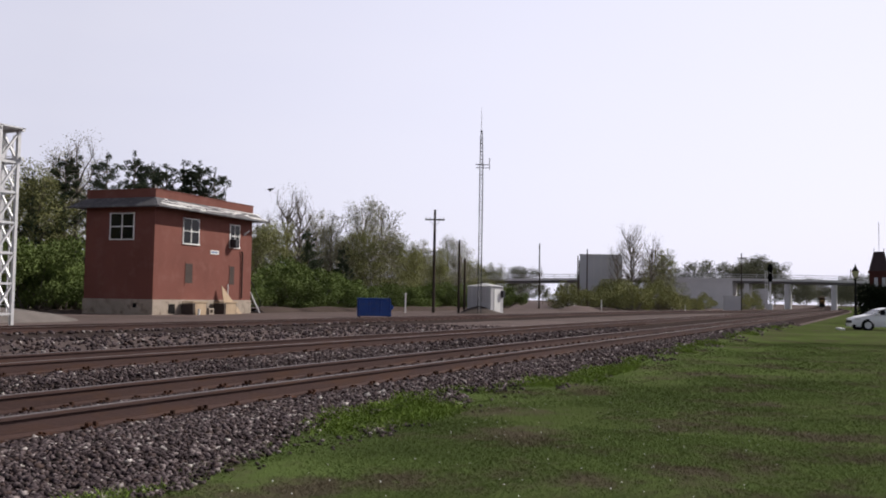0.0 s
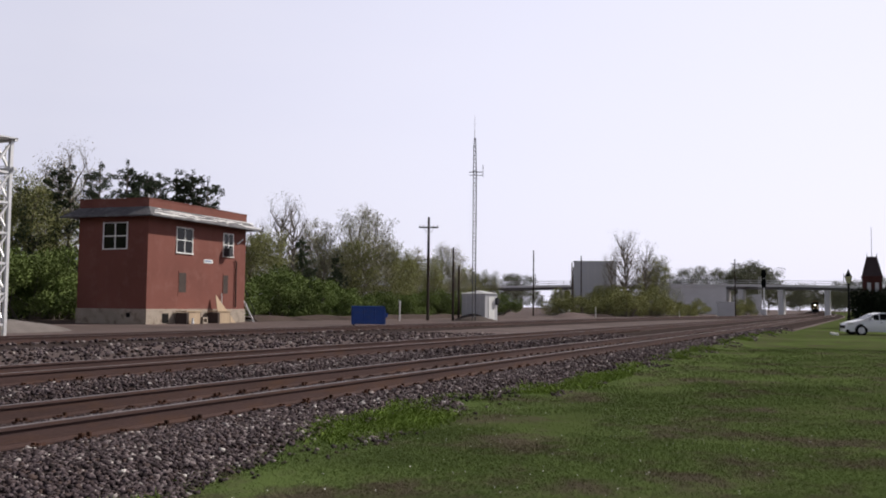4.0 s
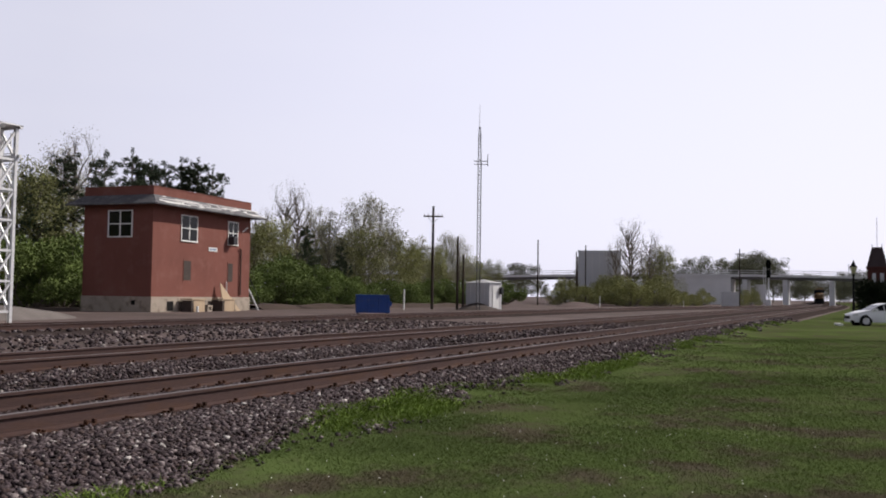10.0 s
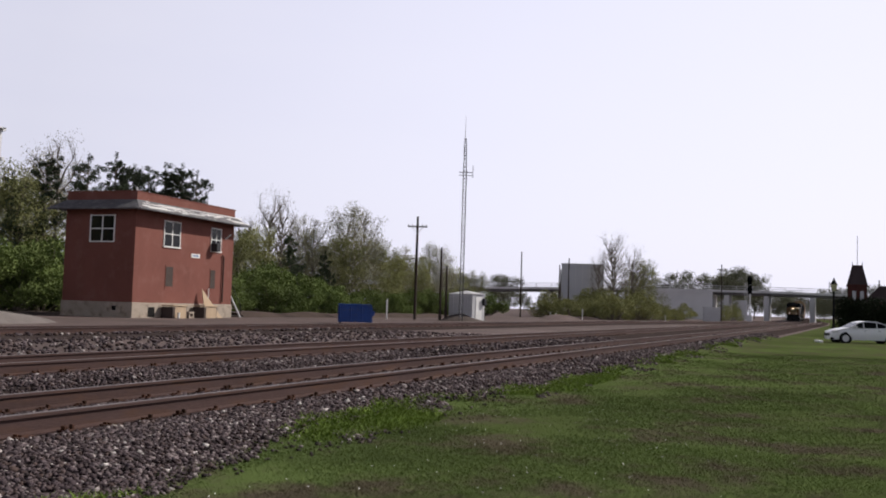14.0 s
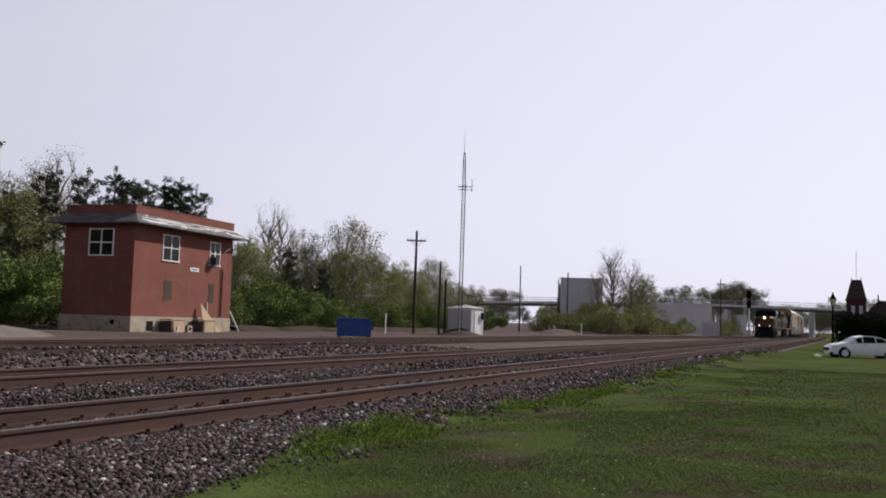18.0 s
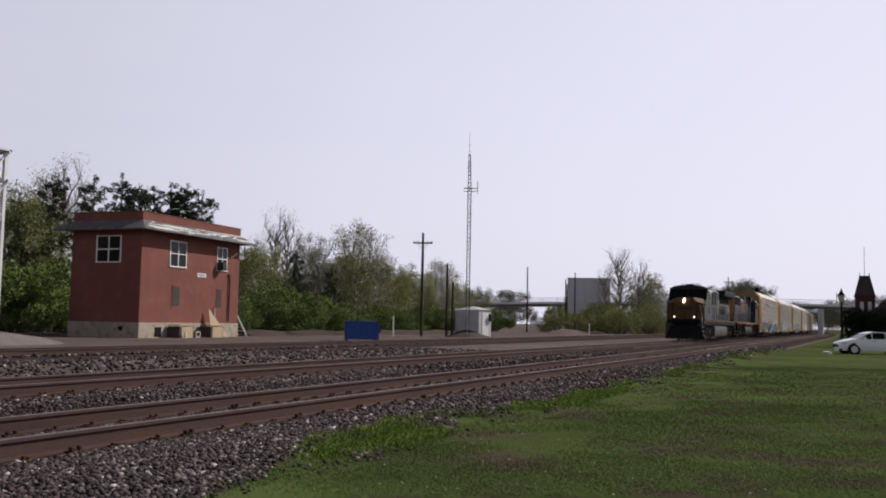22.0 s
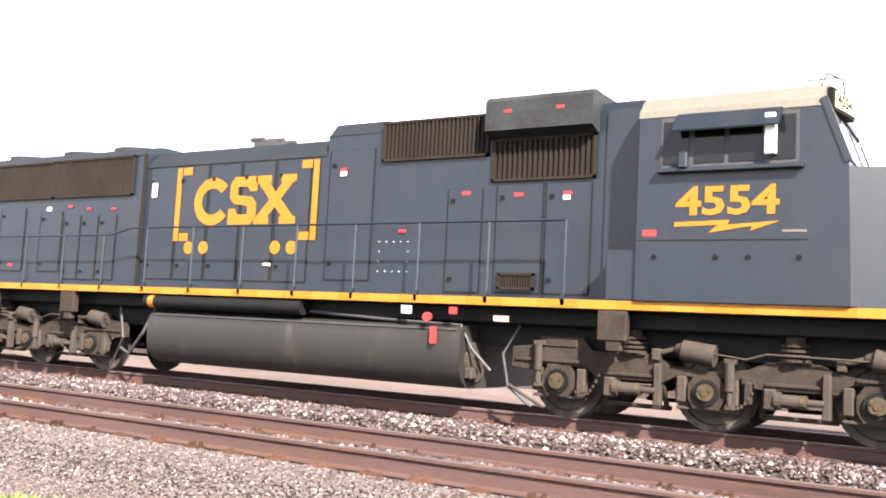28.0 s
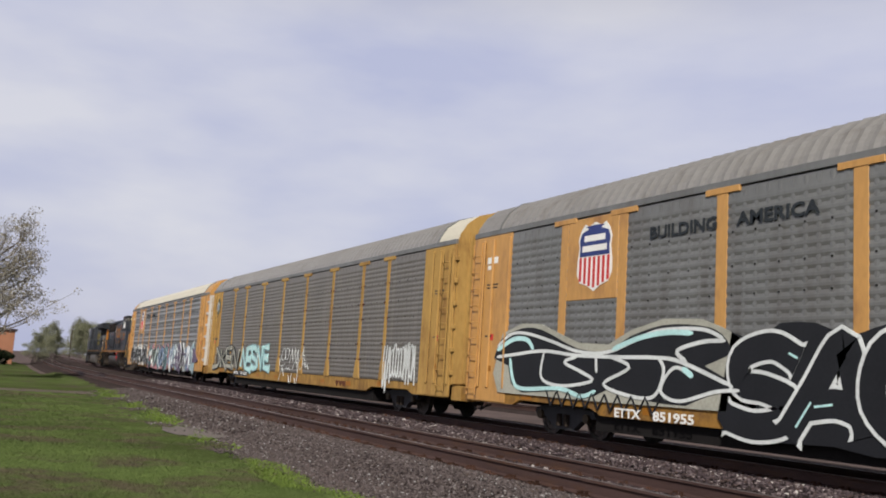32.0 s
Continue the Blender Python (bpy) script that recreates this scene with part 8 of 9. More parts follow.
def parked_car():
    """White saloon, its nose towards the tracks."""
    e = thing("parked_car", "white four-door saloon car parked on the lawn's edge", "car", (64.7, -0.40, -0.42), 110.0)
    # local x runs towards the nose, y to its left
    sect = [(-2.2, 0.62, 0.80, 0.80), (-2.05, 0.86, 0.98, 0.98), (-1.5, 0.90, 1.02, 1.06), (-1.15, 0.90, 0.99, 1.22), (-0.6, 0.90, 0.97, 1.40), (0.1, 0.90, 0.95, 1.43), (0.55, 0.90, 0.94, 1.32), (1.1, 0.90, 0.92, 0.98), (1.7, 0.87, 0.82, 0.86), (2.1, 0.76, 0.68, 0.72), (2.25, 0.55, 0.55, 0.58)]
    body, n = MB(), 10
    for x, w, belt, top in sect:
        ins = 0.22 if top > belt + 0.12 else 0.06
        body.v += [(x, -w * 0.9, 0.22), (x, -w, 0.45), (x, -w, belt - 0.08), (x, -w * 0.96, belt), (x, -w + ins, top), (x, w - ins, top), (x, w * 0.96, belt), (x, w, belt - 0.08), (x, w, 0.45), (x, w * 0.9, 0.22)]
    for i in range(len(sect) - 1):
        body.f += [(i * n + j, i * n + (j + 1) % n, (i + 1) * n + (j + 1) % n, (i + 1) * n + j) for j in range(n)]
    body.f += [tuple(range(n)), tuple(range((len(sect) - 1) * n, len(sect) * n))]
    part("body", body, M["car"], e, "glossy white body", smooth=True)
    for s in (-1, 1):
        for pts in ([(-1.25, 1.02), (-0.55, 0.99), (-0.55, 1.33), (-0.95, 1.24)], [(-0.48, 0.99), (0.25, 0.97), (0.25, 1.37), (-0.48, 1.34)], [(0.32, 0.97), (0.95, 0.96), (0.58, 1.26), (0.32, 1.33)]):
            mid = s * 0.80
            part("side_glass", MB().add([(x, s * (0.90 - (z - 0.95) * 0.46), z) for x, z in pts] + [(x, s * (0.86 - (z - 0.95) * 0.46), z) for x, z in pts], [(0, 1, 2, 3), (7, 6, 5, 4), (0, 4, 5, 1), (1, 5, 6, 2), (2, 6, 7, 3), (3, 7, 4, 0)]), M["glass"], e)
        part("mirror", MB().box(0.72, 0.9, min(s * 0.9, s * 1.08), max(s * 0.9, s * 1.08), 0.96, 1.08, 0.02), M["car"], e)
        for x in (-0.6, 0.25):
            part("door_handle", MB().box(x - 0.12, x + 0.02, min(s * 0.9, s * 0.92), max(s * 0.9, s * 0.92), 0.80, 0.83), M["steel_dark"], e)
        part("headlight", MB().bar((2.12, s * 0.66, 0.66), (1.85, s * 0.83, 0.72), 0.12), M["lens"], e)
        for x in (-1.4, 1.4):
            w = part("wheel", MB().disc((x, s * 0.80, 0.31), 0.32, "y", 0.22, 22), M["black"], e, "black tyre with a grey rim")
            part("rim", MB().disc((x, s * 0.91, 0.31), 0.21, "y", 0.03, 16), M["galv"], w)
            part("arch", MB().disc((x, s * 0.86, 0.33), 0.38, "y", 0.06, 22), M["black"], w)
    part("windscreen", MB().add([(0.60, -0.62, 1.31), (0.60, 0.62, 1.31), (1.08, 0.78, 1.0), (1.08, -0.78, 1.0), (0.57, -0.62, 1.29), (0.57, 0.62, 1.29), (1.05, 0.78, 0.98), (1.05, -0.78, 0.98)], [(0, 1, 2, 3), (7, 6, 5, 4), (0, 4, 5, 1), (1, 5, 6, 2), (2, 6, 7, 3), (3, 7, 4, 0)]), M["glass"], e)
    part("grille", MB().box(2.14, 2.27, -0.5, 0.5, 0.42, 0.62, 0.03), M["black"], e)
    part("bumper", MB().box(2.0, 2.24, -0.72, 0.72, 0.22, 0.36, 0.04), M["black"], e)


M["car"] = mat("car_white", (0.74, 0.75, 0.77), 0.25, 0, 0.03, 1, 10, 0)
parked_car()
ks = thing("kerb_stone", "pale concrete parking kerb in front of the car", "kerb", (63.0, 2.15, -0.42), 100)
part("kerb", MB().box(-0.1, 0.15, -1.0, 1.0, 0, 0.14, 0.03), M["white"], ks)


def old_station():
    """Dark brick tower with a steep roof, and a long gabled roof beside it."""
    e = thing("old_station", "dark red brick building with a square tower and steep roofs", "building", (170, -4.0, -0.4), 0)
    part("tower", MB().box(0, 4, 2.4, 5.4, 0, 7.2, 0.04), M["brick_dark"], e, "square brick tower")
    part("tower_belt", MB().box(-0.2, 4.2, 2.2, 5.6, 7.0, 7.3, 0.03), M["brick_dark"], e)
    for y in (2.9, 4.1):
        part("tower_window", MB().box(-0.06, 0.02, y, y + 0.55, 4.7, 6.2), M["shed"], e, "tall pale window")
    part("tower_roof", MB().add([(-0.1, 2.3, 7.3), (4.1, 2.3, 7.3), (4.1, 5.5, 7.3), (-0.1, 5.5, 7.3), (1.0, 3.1, 10.6), (3.0, 3.1, 10.6), (3.0, 4.7, 10.6), (1.0, 4.7, 10.6)], [(0, 1, 5, 4), (1, 2, 6, 5), (2, 3, 7, 6), (3, 0, 4, 7), (4, 5, 6, 7), (3, 2, 1, 0)]), M["slate_dark"], e, "steep dark roof")
    part("cresting", MB().box(1.0, 3.0, 3.1, 3.2, 10.6, 11.1).box(1.0, 3.0, 4.6, 4.7, 10.6, 11.1), M["steel_dark"], e)
    part("mast", MB().tube([(2, 3.9, 10.6), (2, 3.9, 15.6)], 0.05, 6), M["galv"], e)
    part("hall", MB().box(-2, 10, -14, 2.3, 0, 4.4, 0.04), M["brick_dark"], e, "long brick hall")
    part("hall_roof", MB().prism([(-15, 4.4), (2.9, 4.4), (0.6, 7.0), (-12, 7.0)], -2.6, 10.6), M["slate_dark"], e, "long dark gabled roof")
    part("gable_finial", MB().tube([(-1.5, 0.6, 7.0), (-1.5, 0.6, 8.0)], 0.1, 6), M["slate_dark"], e)


M["brick_dark"] = mat("brick_dark", (0.075, 0.03, 0.026), 0.85, 0, 0.2, 0.6, 18, 0.3)
M["slate_dark"] = mat("slate_dark", (0.055, 0.04, 0.042), 0.7, 0, 0.2, 0.8, 14, 0.3)
old_station()


# ---- trees ----
def leaf_cloud(name, centres, radii, count, size, material, seed, flat=0.75):
    """Many small leaf quads round a set of cluster centres."""
    rng = np.random.default_rng(seed)
    centres, radii = np.asarray(centres, float), np.asarray(radii, float)
    k = rng.choice(len(centres), count, p=radii ** 2 / np.sum(radii ** 2))
    d = rng.normal(size=(count, 3))
    d /= np.linalg.norm(d, axis=1)[:, None]
    p = centres[k] + d * (radii[k] * rng.uniform(0.25, 1.0, count) ** 0.6)[:, None] * np.array([1, 1, flat])
    a = rng.normal(size=(count, 3))
    a /= np.linalg.norm(a, axis=1)[:, None]
    b = np.cross(a, rng.normal(size=(count, 3)))
    b /= np.linalg.norm(b, axis=1)[:, None]
    s = (size * rng.uniform(0.5, 1.3, count))[:, None]
    v = np.stack([p - a * s - b * s * 0.5, p + a * s * 0.2 - b * s * 0.7, p + a * s, p + b * s * 0.6], axis=1).reshape(-1, 3)
    v[:, 2] = np.maximum(v[:, 2], 0.02)
    return raw_mesh(name, v, np.arange(count * 4).reshape(-1, 4), material, 4)


def broadleaf(name, label, h, spread, material, leaves, seed, size=0.2, low=0.25, limbs=11, cluster=0.13):
    rnd = random.Random(seed)
    e = thing(name, label, "tree")
    wood, tips = MB(), []
    lean = Vector((rnd.uniform(-0.05, 0.05), rnd.uniform(-0.05, 0.05), 1))
    wood.tube([(0, 0, 0), tuple(lean * h * 0.3), tuple(lean * h * 0.62), tuple(lean * h * 0.92)], [h * 0.016, h * 0.012, h * 0.007, h * 0.002], 7)
    for i in range(limbs):
        z = h * (low + (0.85 - low) * (i + rnd.random()) / limbs)
        w = i * 2.4 + rnd.uniform(-0.5, 0.5)
        reach = spread * (1.0 - 0.55 * (z / h)) * rnd.uniform(0.6, 1.1)
        p0 = lean * z
        p1 = p0 + Vector((math.cos(w) * reach * 0.5, math.sin(w) * reach * 0.5, h * 0.09))
        p2 = p0 + Vector((math.cos(w + 0.2) * reach, math.sin(w + 0.2) * reach, h * rnd.uniform(0.12, 0.26)))
        wood.tube([p0, p1, p2], [h * 0.008, h * 0.005, h * 0.0015], 5, cap=False)
        tips += [p1, p2]
        for _ in range(7):
            q = p1.lerp(p2, rnd.random())
            t = q + Vector((rnd.uniform(-1, 1) * reach * 0.4, rnd.uniform(-1, 1) * reach * 0.4, h * rnd.uniform(0.02, 0.14)))
            wood.tube([q, t], [h * 0.0024, h * 0.0007], 3, cap=False)
            tips.append(t)
    tips.append(lean * h * 0.92)
    part("trunk", wood, M["bark"], e)
    part("crown", leaf_cloud("crown", [tuple(t) for t in tips], [h * cluster * rnd.uniform(0.4, 1.1) for _ in tips], leaves, size, material, seed), None, e)
    return e


def pine(name, label, h, seed, material):
    """Tall pine: bare lower trunk, irregular whorls of up-swept boughs with tufts of needles."""
    rnd = random.Random(seed)
    e = thing(name, label, "tree")
    wood, tips, rad = MB().tube([(0, 0, 0), (0.1, 0, h * 0.5), (0, 0.1, h * 0.97)], [h * 0.018, h * 0.012, h * 0.002], 7), [], []
    z = h * 0.16
    while z < h * 0.95:
        k = z / h
        wide = h * (0.225 * (1.0 - k) ** 0.5 + 0.01) * (0.85 + 0.25 * math.sin(k * 17 + seed))
        for _ in range(rnd.randint(3, 5)):
            w, r = rnd.uniform(0, 6.28), wide * rnd.uniform(0.45, 1.2)
            q = Vector((math.cos(w) * r, math.sin(w) * r, z + r * rnd.uniform(0.1, 0.65)))
            wood.tube([(0, 0, z), q], [h * 0.004, 0.015], 4, cap=False)
            for f in (0.35, 0.55, 0.75, 0.9, 1.0):
                p = Vector((0, 0, z)).lerp(q, f)
                tips.append((p.x + rnd.uniform(-1, 1) * r * 0.14, p.y + rnd.uniform(-1, 1) * r * 0.14, p.z + rnd.uniform(0, 0.3) * r))
                rad.append(h * (0.015 + 0.016 * (1 - k)) * rnd.uniform(0.5, 1.4))
        z += h * rnd.uniform(0.022, 0.045)
    for f in (0.93, 0.96, 0.99, 1.01):
        tips.append((0, 0.1, h * f))
        rad.append(h * 0.016)
    part("trunk", wood, M["bark"], e)
    part("crown", leaf_cloud("crown", tips, rad, 26000, 0.085, material, seed, 0.9), None, e)
    return e


def shrub(name, label, h, w, material, leaves, seed, size=0.16):
    rnd = random.Random(seed)
    e = thing(name, label, "shrub")
    tips, rad, wood = [], [], MB()
    for i in range(26):
        a, r = rnd.uniform(0, 6.28), w * math.sqrt(rnd.random())
        z = h * rnd.uniform(0.15, 0.85) * (1 - 0.4 * (r / w) ** 2)
        tips.append((r * math.cos(a), r * math.sin(a), z))
        rad.append(h * rnd.uniform(0.12, 0.26))
        wood.tube([(r * 0.3 * math.cos(a), r * 0.3 * math.sin(a), 0), tips[-1]], [0.05, 0.015], 4, cap=False)
    part("stems", wood, M["bark"], e)
    part("crown", leaf_cloud("crown", tips, rad, leaves, size, material, seed), None, e)
    return e


def plant(maker, spots, variants, label, base_h, group, lift=-0.3):
    """Several forms of one kind, set at (x, y, height)."""
    forms = []
    for i, (x, y, h) in enumerate(spots):
        rnd = random.Random(i * 7 + int(base_h * 10))
        k = h / base_h
        if i < variants:
            e = maker(i)
            tagged(e, group=group)
            forms.append(e)
            e.matrix_basis = Matrix.LocRotScale((x, y, lift), Euler((0, 0, rnd.uniform(0, 6.28))), (k, k, k))
        else:
            src = forms[i % variants]
            keep = src.matrix_basis.copy()
            src.matrix_basis = Matrix()
            e = copy_thing(src, Matrix.LocRotScale((x, y, lift), Euler((0, 0, rnd.uniform(0, 6.28))), (k, k, k)))
            src.matrix_basis = keep


# leaf colour greyed to carry the haze in front of distant trees
M["leaf_hazed"] = mat("leaf_hazed", (0.145, 0.150, 0.095), 0.8, 0, 0.45, 0.35, 3, 0, spread=0.25)


def build_trees():
    plant(lambda i: broadleaf("tree", "tall tree in pale grey-green spring leaf", 12, 3.6, M["leaf_pale"], 9000, 100 + i, 0.075, 0.22, 18, 0.095),
          [(70.5, 77.8, 14.4), (93.5, 59.2, 9.8), (96.7, 56.5, 12.0), (103.1, 57.5, 11.6), (100.6, 65.4, 10.9), (135.9, 63.4, 10.3), (136.9, 61.4, 9.6), (125, 63.1, 8.9), (58.5, 73.0, 10.4)], 3, "", 12, "pale spring trees")
    plant(lambda i: broadleaf("tree", "bare grey tree with a few buds", 13, 3.4, M["leaf_buds"], 2600, 200 + i, 0.055, 0.25, 22, 0.09),
          [(68.1, 73.2, 16.0), (91.8, 64.1, 13.2), (94.2, 64.1, 12.7), (169.5, 43.7, 10.9), (163.3, 39.5, 14.2), (167.9, 37.5, 12.2), (166, 40.5, 12.8), (84, 62, 9.5), (106, 60, 9)], 2, "", 13, "bare trees")
    plant(lambda i: pine("pine_tree", "tall dark green pine behind the signal house", 15, 300 + i, M["needle"]),
          [(62.4, 68.6, 14.2), (66.6, 67.8, 14.8), (69.9, 67.3, 15.4), (72.5, 67.5, 14.7), (72, 65, 14.3), (73.8, 64.5, 14.9), (74.1, 62.6, 14.8), (73.5, 60.2, 13.9), (59.6, 69.5, 12.2), (86.7, 57.5, 8.8), (85.3, 52.2, 6.8)], 3, "", 15, "pine trees")
    plant(lambda i: broadleaf("tree", "rounded tree in yellow-green spring leaf", 9, 3.6, M["leaf_spring"], 17000, 400 + i, 0.072, 0.06, 20, 0.13),
          [(60.2, 69.6, 11.6), (63.9, 76.9, 11.5), (85.2, 61.4, 8.6), (96.5, 61.5, 7.4), (101, 61, 8.6), (105.4, 57.3, 8.5), (110.9, 57.7, 7.9), (130.4, 63.3, 8.3), (156.2, 67.1, 7.6), (166.8, 67.5, 7.5), (80.1, 59.9, 8.0), (93.8, 53.6, 7.8), (176.2, 37.0, 10.2), (178.2, 49.9, 8.5), (97, 66, 7), (88, 66, 8), (44, 62, 9.5), (40, 65, 10.2), (36, 62, 9.2), (32, 65, 10.4), (28, 62, 9.8), (24, 65, 10.5), (19, 63, 9.5), (14, 66, 10), (8, 64, 9.5), (1, 66, 10), (-6, 63, 9), (-13, 66, 10), (-20, 63, 9.6), (-27, 66, 10.4), (-34, 62, 9.8), (-41, 64, 10.2), (-48, 58, 9.5), (-55, 60, 10.5), (-62, 52, 10), (-70, 48, 10.5), (-80, 38, 10.8), (-88, 40, 11.4), (116, 60, 7), (122, 58, 6.5), (143, 64, 7), (110, 66, 8),
           (-92, 37, 11.2), (-101, 40, 12.2), (-110, 37, 11.0), (-120, 40, 12.4), (-131, 38, 11.2), (-141, 42, 12.4), (-152, 40, 11.2), (-163, 44, 11), (-178, 40, 8), (-190, 42, 8)], 3, "", 9, "spring trees")
    plant(lambda i: shrub("shrub", "dense bright green shrub along the yard's edge", 4, 3.0, M["leaf_green"], 13000, 500 + i, 0.075),
          [(51, 59, 5.5), (53.9, 59.1, 5.2), (51.1, 61.6, 6.1), (68.7, 53.1, 3.6), (73.6, 53.7, 4.4), (78.7, 54.2, 6.3), (73.8, 51, 3.9), (76.3, 50.7, 3.3), (82.3, 51.4, 4.7), (79.7, 48.9, 3.4), (82.6, 48.9, 3.6), (87.3, 49, 3.5), (92.7, 49.2, 3.4), (56.2, 59.7, 3.8), (109, 52.1, 3.5), (119.7, 52.6, 4.1), (139.4, 55.4, 4.9),
           (64, 54.5, 4.2), (60, 58, 4.5), (99, 50.5, 3.4), (104, 52, 4.0), (114, 54, 4.2), (127, 54, 4.0), (133, 56, 4.5), (48, 64, 7), (45, 66, 7.5), (54, 66, 8), (58, 64, 7)], 3, "", 4, "green shrubs")
    plant(lambda i: shrub("shrub", "loose yellow-green scrub beside the tracks", 5, 3.4, M["leaf_spring"], 12000, 600 + i, 0.08),
          [(152.7, 47.7, 5.5), (144, 42.2, 4.4), (159.3, 43.1, 5.8), (150.3, 37.8, 6.0), (146.2, 35.6, 5.0), (156.5, 34.1, 5.8), (161.9, 32.8, 3.9), (172.1, 32.7, 3.6), (177.6, 31.1, 2.1), (228.6, 27.7, 4.6), (215, 28, 3.5), (165, 38, 6.5), (170, 45, 6.5), (185, 33, 3.2), (195, 33, 4)], 3, "", 5, "scrub")
    plant(lambda i: broadleaf("tree", "far broad tree in early leaf on the horizon", 14, 8, M["leaf_hazed"], 9000, 700 + i, 0.20, 0.05, 16, 0.17),
          [(413.7, 72.6, 16.2), (424.9, 65.9, 17.8), (436, 58.9, 17.2), (437, 51.7, 16.3), (448.3, 47, 20.2), (453.8, 52, 20.0), (459.2, 44, 18.1), (356.8, 130.7, 13.2), (311.9, 107.9, 6.5), (314.4, 100.3, 6), (479.6, 14, 13.1), (469.9, 4, 14.5), (470, -6, 14.7), (457.4, 57, 17.6), (412.4, 79.7, 14.3), (380, 110, 13), (340, 128, 12), (420, 92, 15), (330, 140, 12), (300, 150, 12), (330, 8, 8), (350, 4, 9),
           (300, 36, 6), (320, 44, 7), (560, 37, 13), (565, 45, 14), (558, 19, 11), (562, 12, 12), (600, 20, 12), (600, 41, 14), (1050, 58, 24), (1060, 70, 26), (1055, 48, 22)], 2, "", 14, "far trees")
    # beyond the tracks to the west
    plant(lambda i: broadleaf("tree", "far tree in early leaf beyond the western tracks", 10, 5, M["leaf_hazed"], 8000, 800 + i, 0.16, 0.06, 14, 0.17),
          [(-150, 35, 9.6), (-158, 38, 10.4), (-136, 38, 10), (-126, 42, 10.5), (-166, 34, 6), (-175, 40, 7), (-185, 44, 8), (-195, 42, 7), (-205, 50, 9), (-140, 44, 8), (-128, 46, 9), (-118, 48, 9), (-108, 50, 9.5), (-98, 50, 9), (-88, 52, 10), (-78, 54, 10), (-220, 40, 9), (-235, 36, 9), (-250, 40, 10), (-265, 46, 10), (-280, 30, 9), (-300, 24, 9), (-130, 9, 3.4), (-142, 12, 3.8), (-155, 20, 4.5), (-172, 26, 6), (-190, 33, 7), (-160, 3, 4), (-150, -4, 9), (-320, 36, 11), (-210, 30, 7), (-228, 30, 8), (-246, 28, 8), (-262, 32, 8), (-200, 26, 6)], 2, "", 10, "western trees")
    t = broadleaf("tree", "large tree in pale new leaf beside the western lawn", 11, 4.5, M["leaf_bloom"], 17000, 901, 0.075, 0.22, 30, 0.085)
    t.matrix_basis = Matrix.LocRotScale((-58.5, 1.6, -0.42), Euler((0, 0, 0.6)), (0.74, 0.74, 0.74))
    bpy.context.view_layer.update()


build_trees()

# hedge beside the old station
hd = thing("hedge", "tall dark clipped evergreen hedge behind the car", "hedge", (86, -1.6, -0.42))
part("crown", leaf_cloud("crown", [(random.uniform(-1, 1), random.uniform(-4.5, 2.9), random.uniform(0.5, 3.0)) for _ in range(110)], [0.75] * 110, 20000, 0.10, M["hedge"], 77), None, hd)
part("stems", MB().tube([(0, -2, 0), (0, -2, 1.5)], 0.08, 6).tube([(0, 0, 0), (0, 0, 1.5)], 0.08, 6).tube([(0, 2, 0), (0, 2, 1.5)], 0.08, 6), M["bark"], hd)

# ---- west side ----

M["brick_orange"] = mat("brick_orange", (0.30, 0.14, 0.085), 0.85, 0, 0.15, 0.8, 14, 0.2)
wh = thing("brick_house", "low orange brick building beyond the western lawn", "building", (-112, -1.0, -0.42), 0)
part("body", MB().box(-8, 0, 0, 6.4, 0, 3.6, 0.03), M["brick_orange"], wh)
part("roof", MB().box(-8.2, 0.2, -0.2, 6.6, 3.6, 3.85, 0.03), M["slate_dark"], wh)
part("window", MB().box(0.0, 0.04, 1.0, 2.2, 1.2, 2.4), M["glass"], wh)
sb = shrub("shrub", "dark low evergreen bush by the brick building", 2, 1.6, M["hedge"], 3000, 950, 0.12)
sb.matrix_basis = pose(-101, 3.2, -0.42)
for x, y, w, h in ((-170, 36, 3.2, 2.6), (-176, 44, 2.6, 2.2), (-200, 24, 2.2, 2.4)):
    c = thing("equipment_shed", "pale metal equipment cabin near the western tracks", "shed", (x, y, -0.35), 90)
    part("body", MB().box(0, w, 0, 2, 0, h, 0.03), M["shed"], c)
    part("roof", MB().box(-0.1, w + 0.1, -0.1, 2.1, h, h + 0.12), M["shed"], c)
    part("door", MB().box(0.4, 1.2, -0.04, 0, 0.1, h - 0.3), M["white"], c)
for x, y in ((-210, 26.5), (-213, 30)):
    c = thing("parked_van", "white van parked far beyond the western tracks", "van", (x, y, -0.35), 70)
    part("body", MB().prism([(0, 0.4), (4.6, 0.4), (4.6, 1.1), (3.9, 1.3), (3.3, 2.1), (0, 2.1)], 0, 1.9, "y"), M["car"], c)
    for a in (0.9, 3.6):
        part("wheel", MB().disc((a, 0, 0.35), 0.36, "y", 0.2, 16), M["black"], c)
    part("window", MB().box(3.35, 3.8, -0.02, 0.0, 1.3, 1.8), M["glass"], c)
for x, y, h in ((-165, 30, 7.5), (-240, 24, 9), (-118, 40, 8)):
    utility_pole(x, y, h, "thin wooden pole beyond the western tracks", 0, 0.12)
fp = thing("flagpole", "tall thin grey pole beyond the yard", "pole", (3.9, 55.0, -0.3))
part("shaft", MB().tube([(0, 0, 0), (0, 0, 24)], [0.10, 0.04], 8), M["galv"], fp)
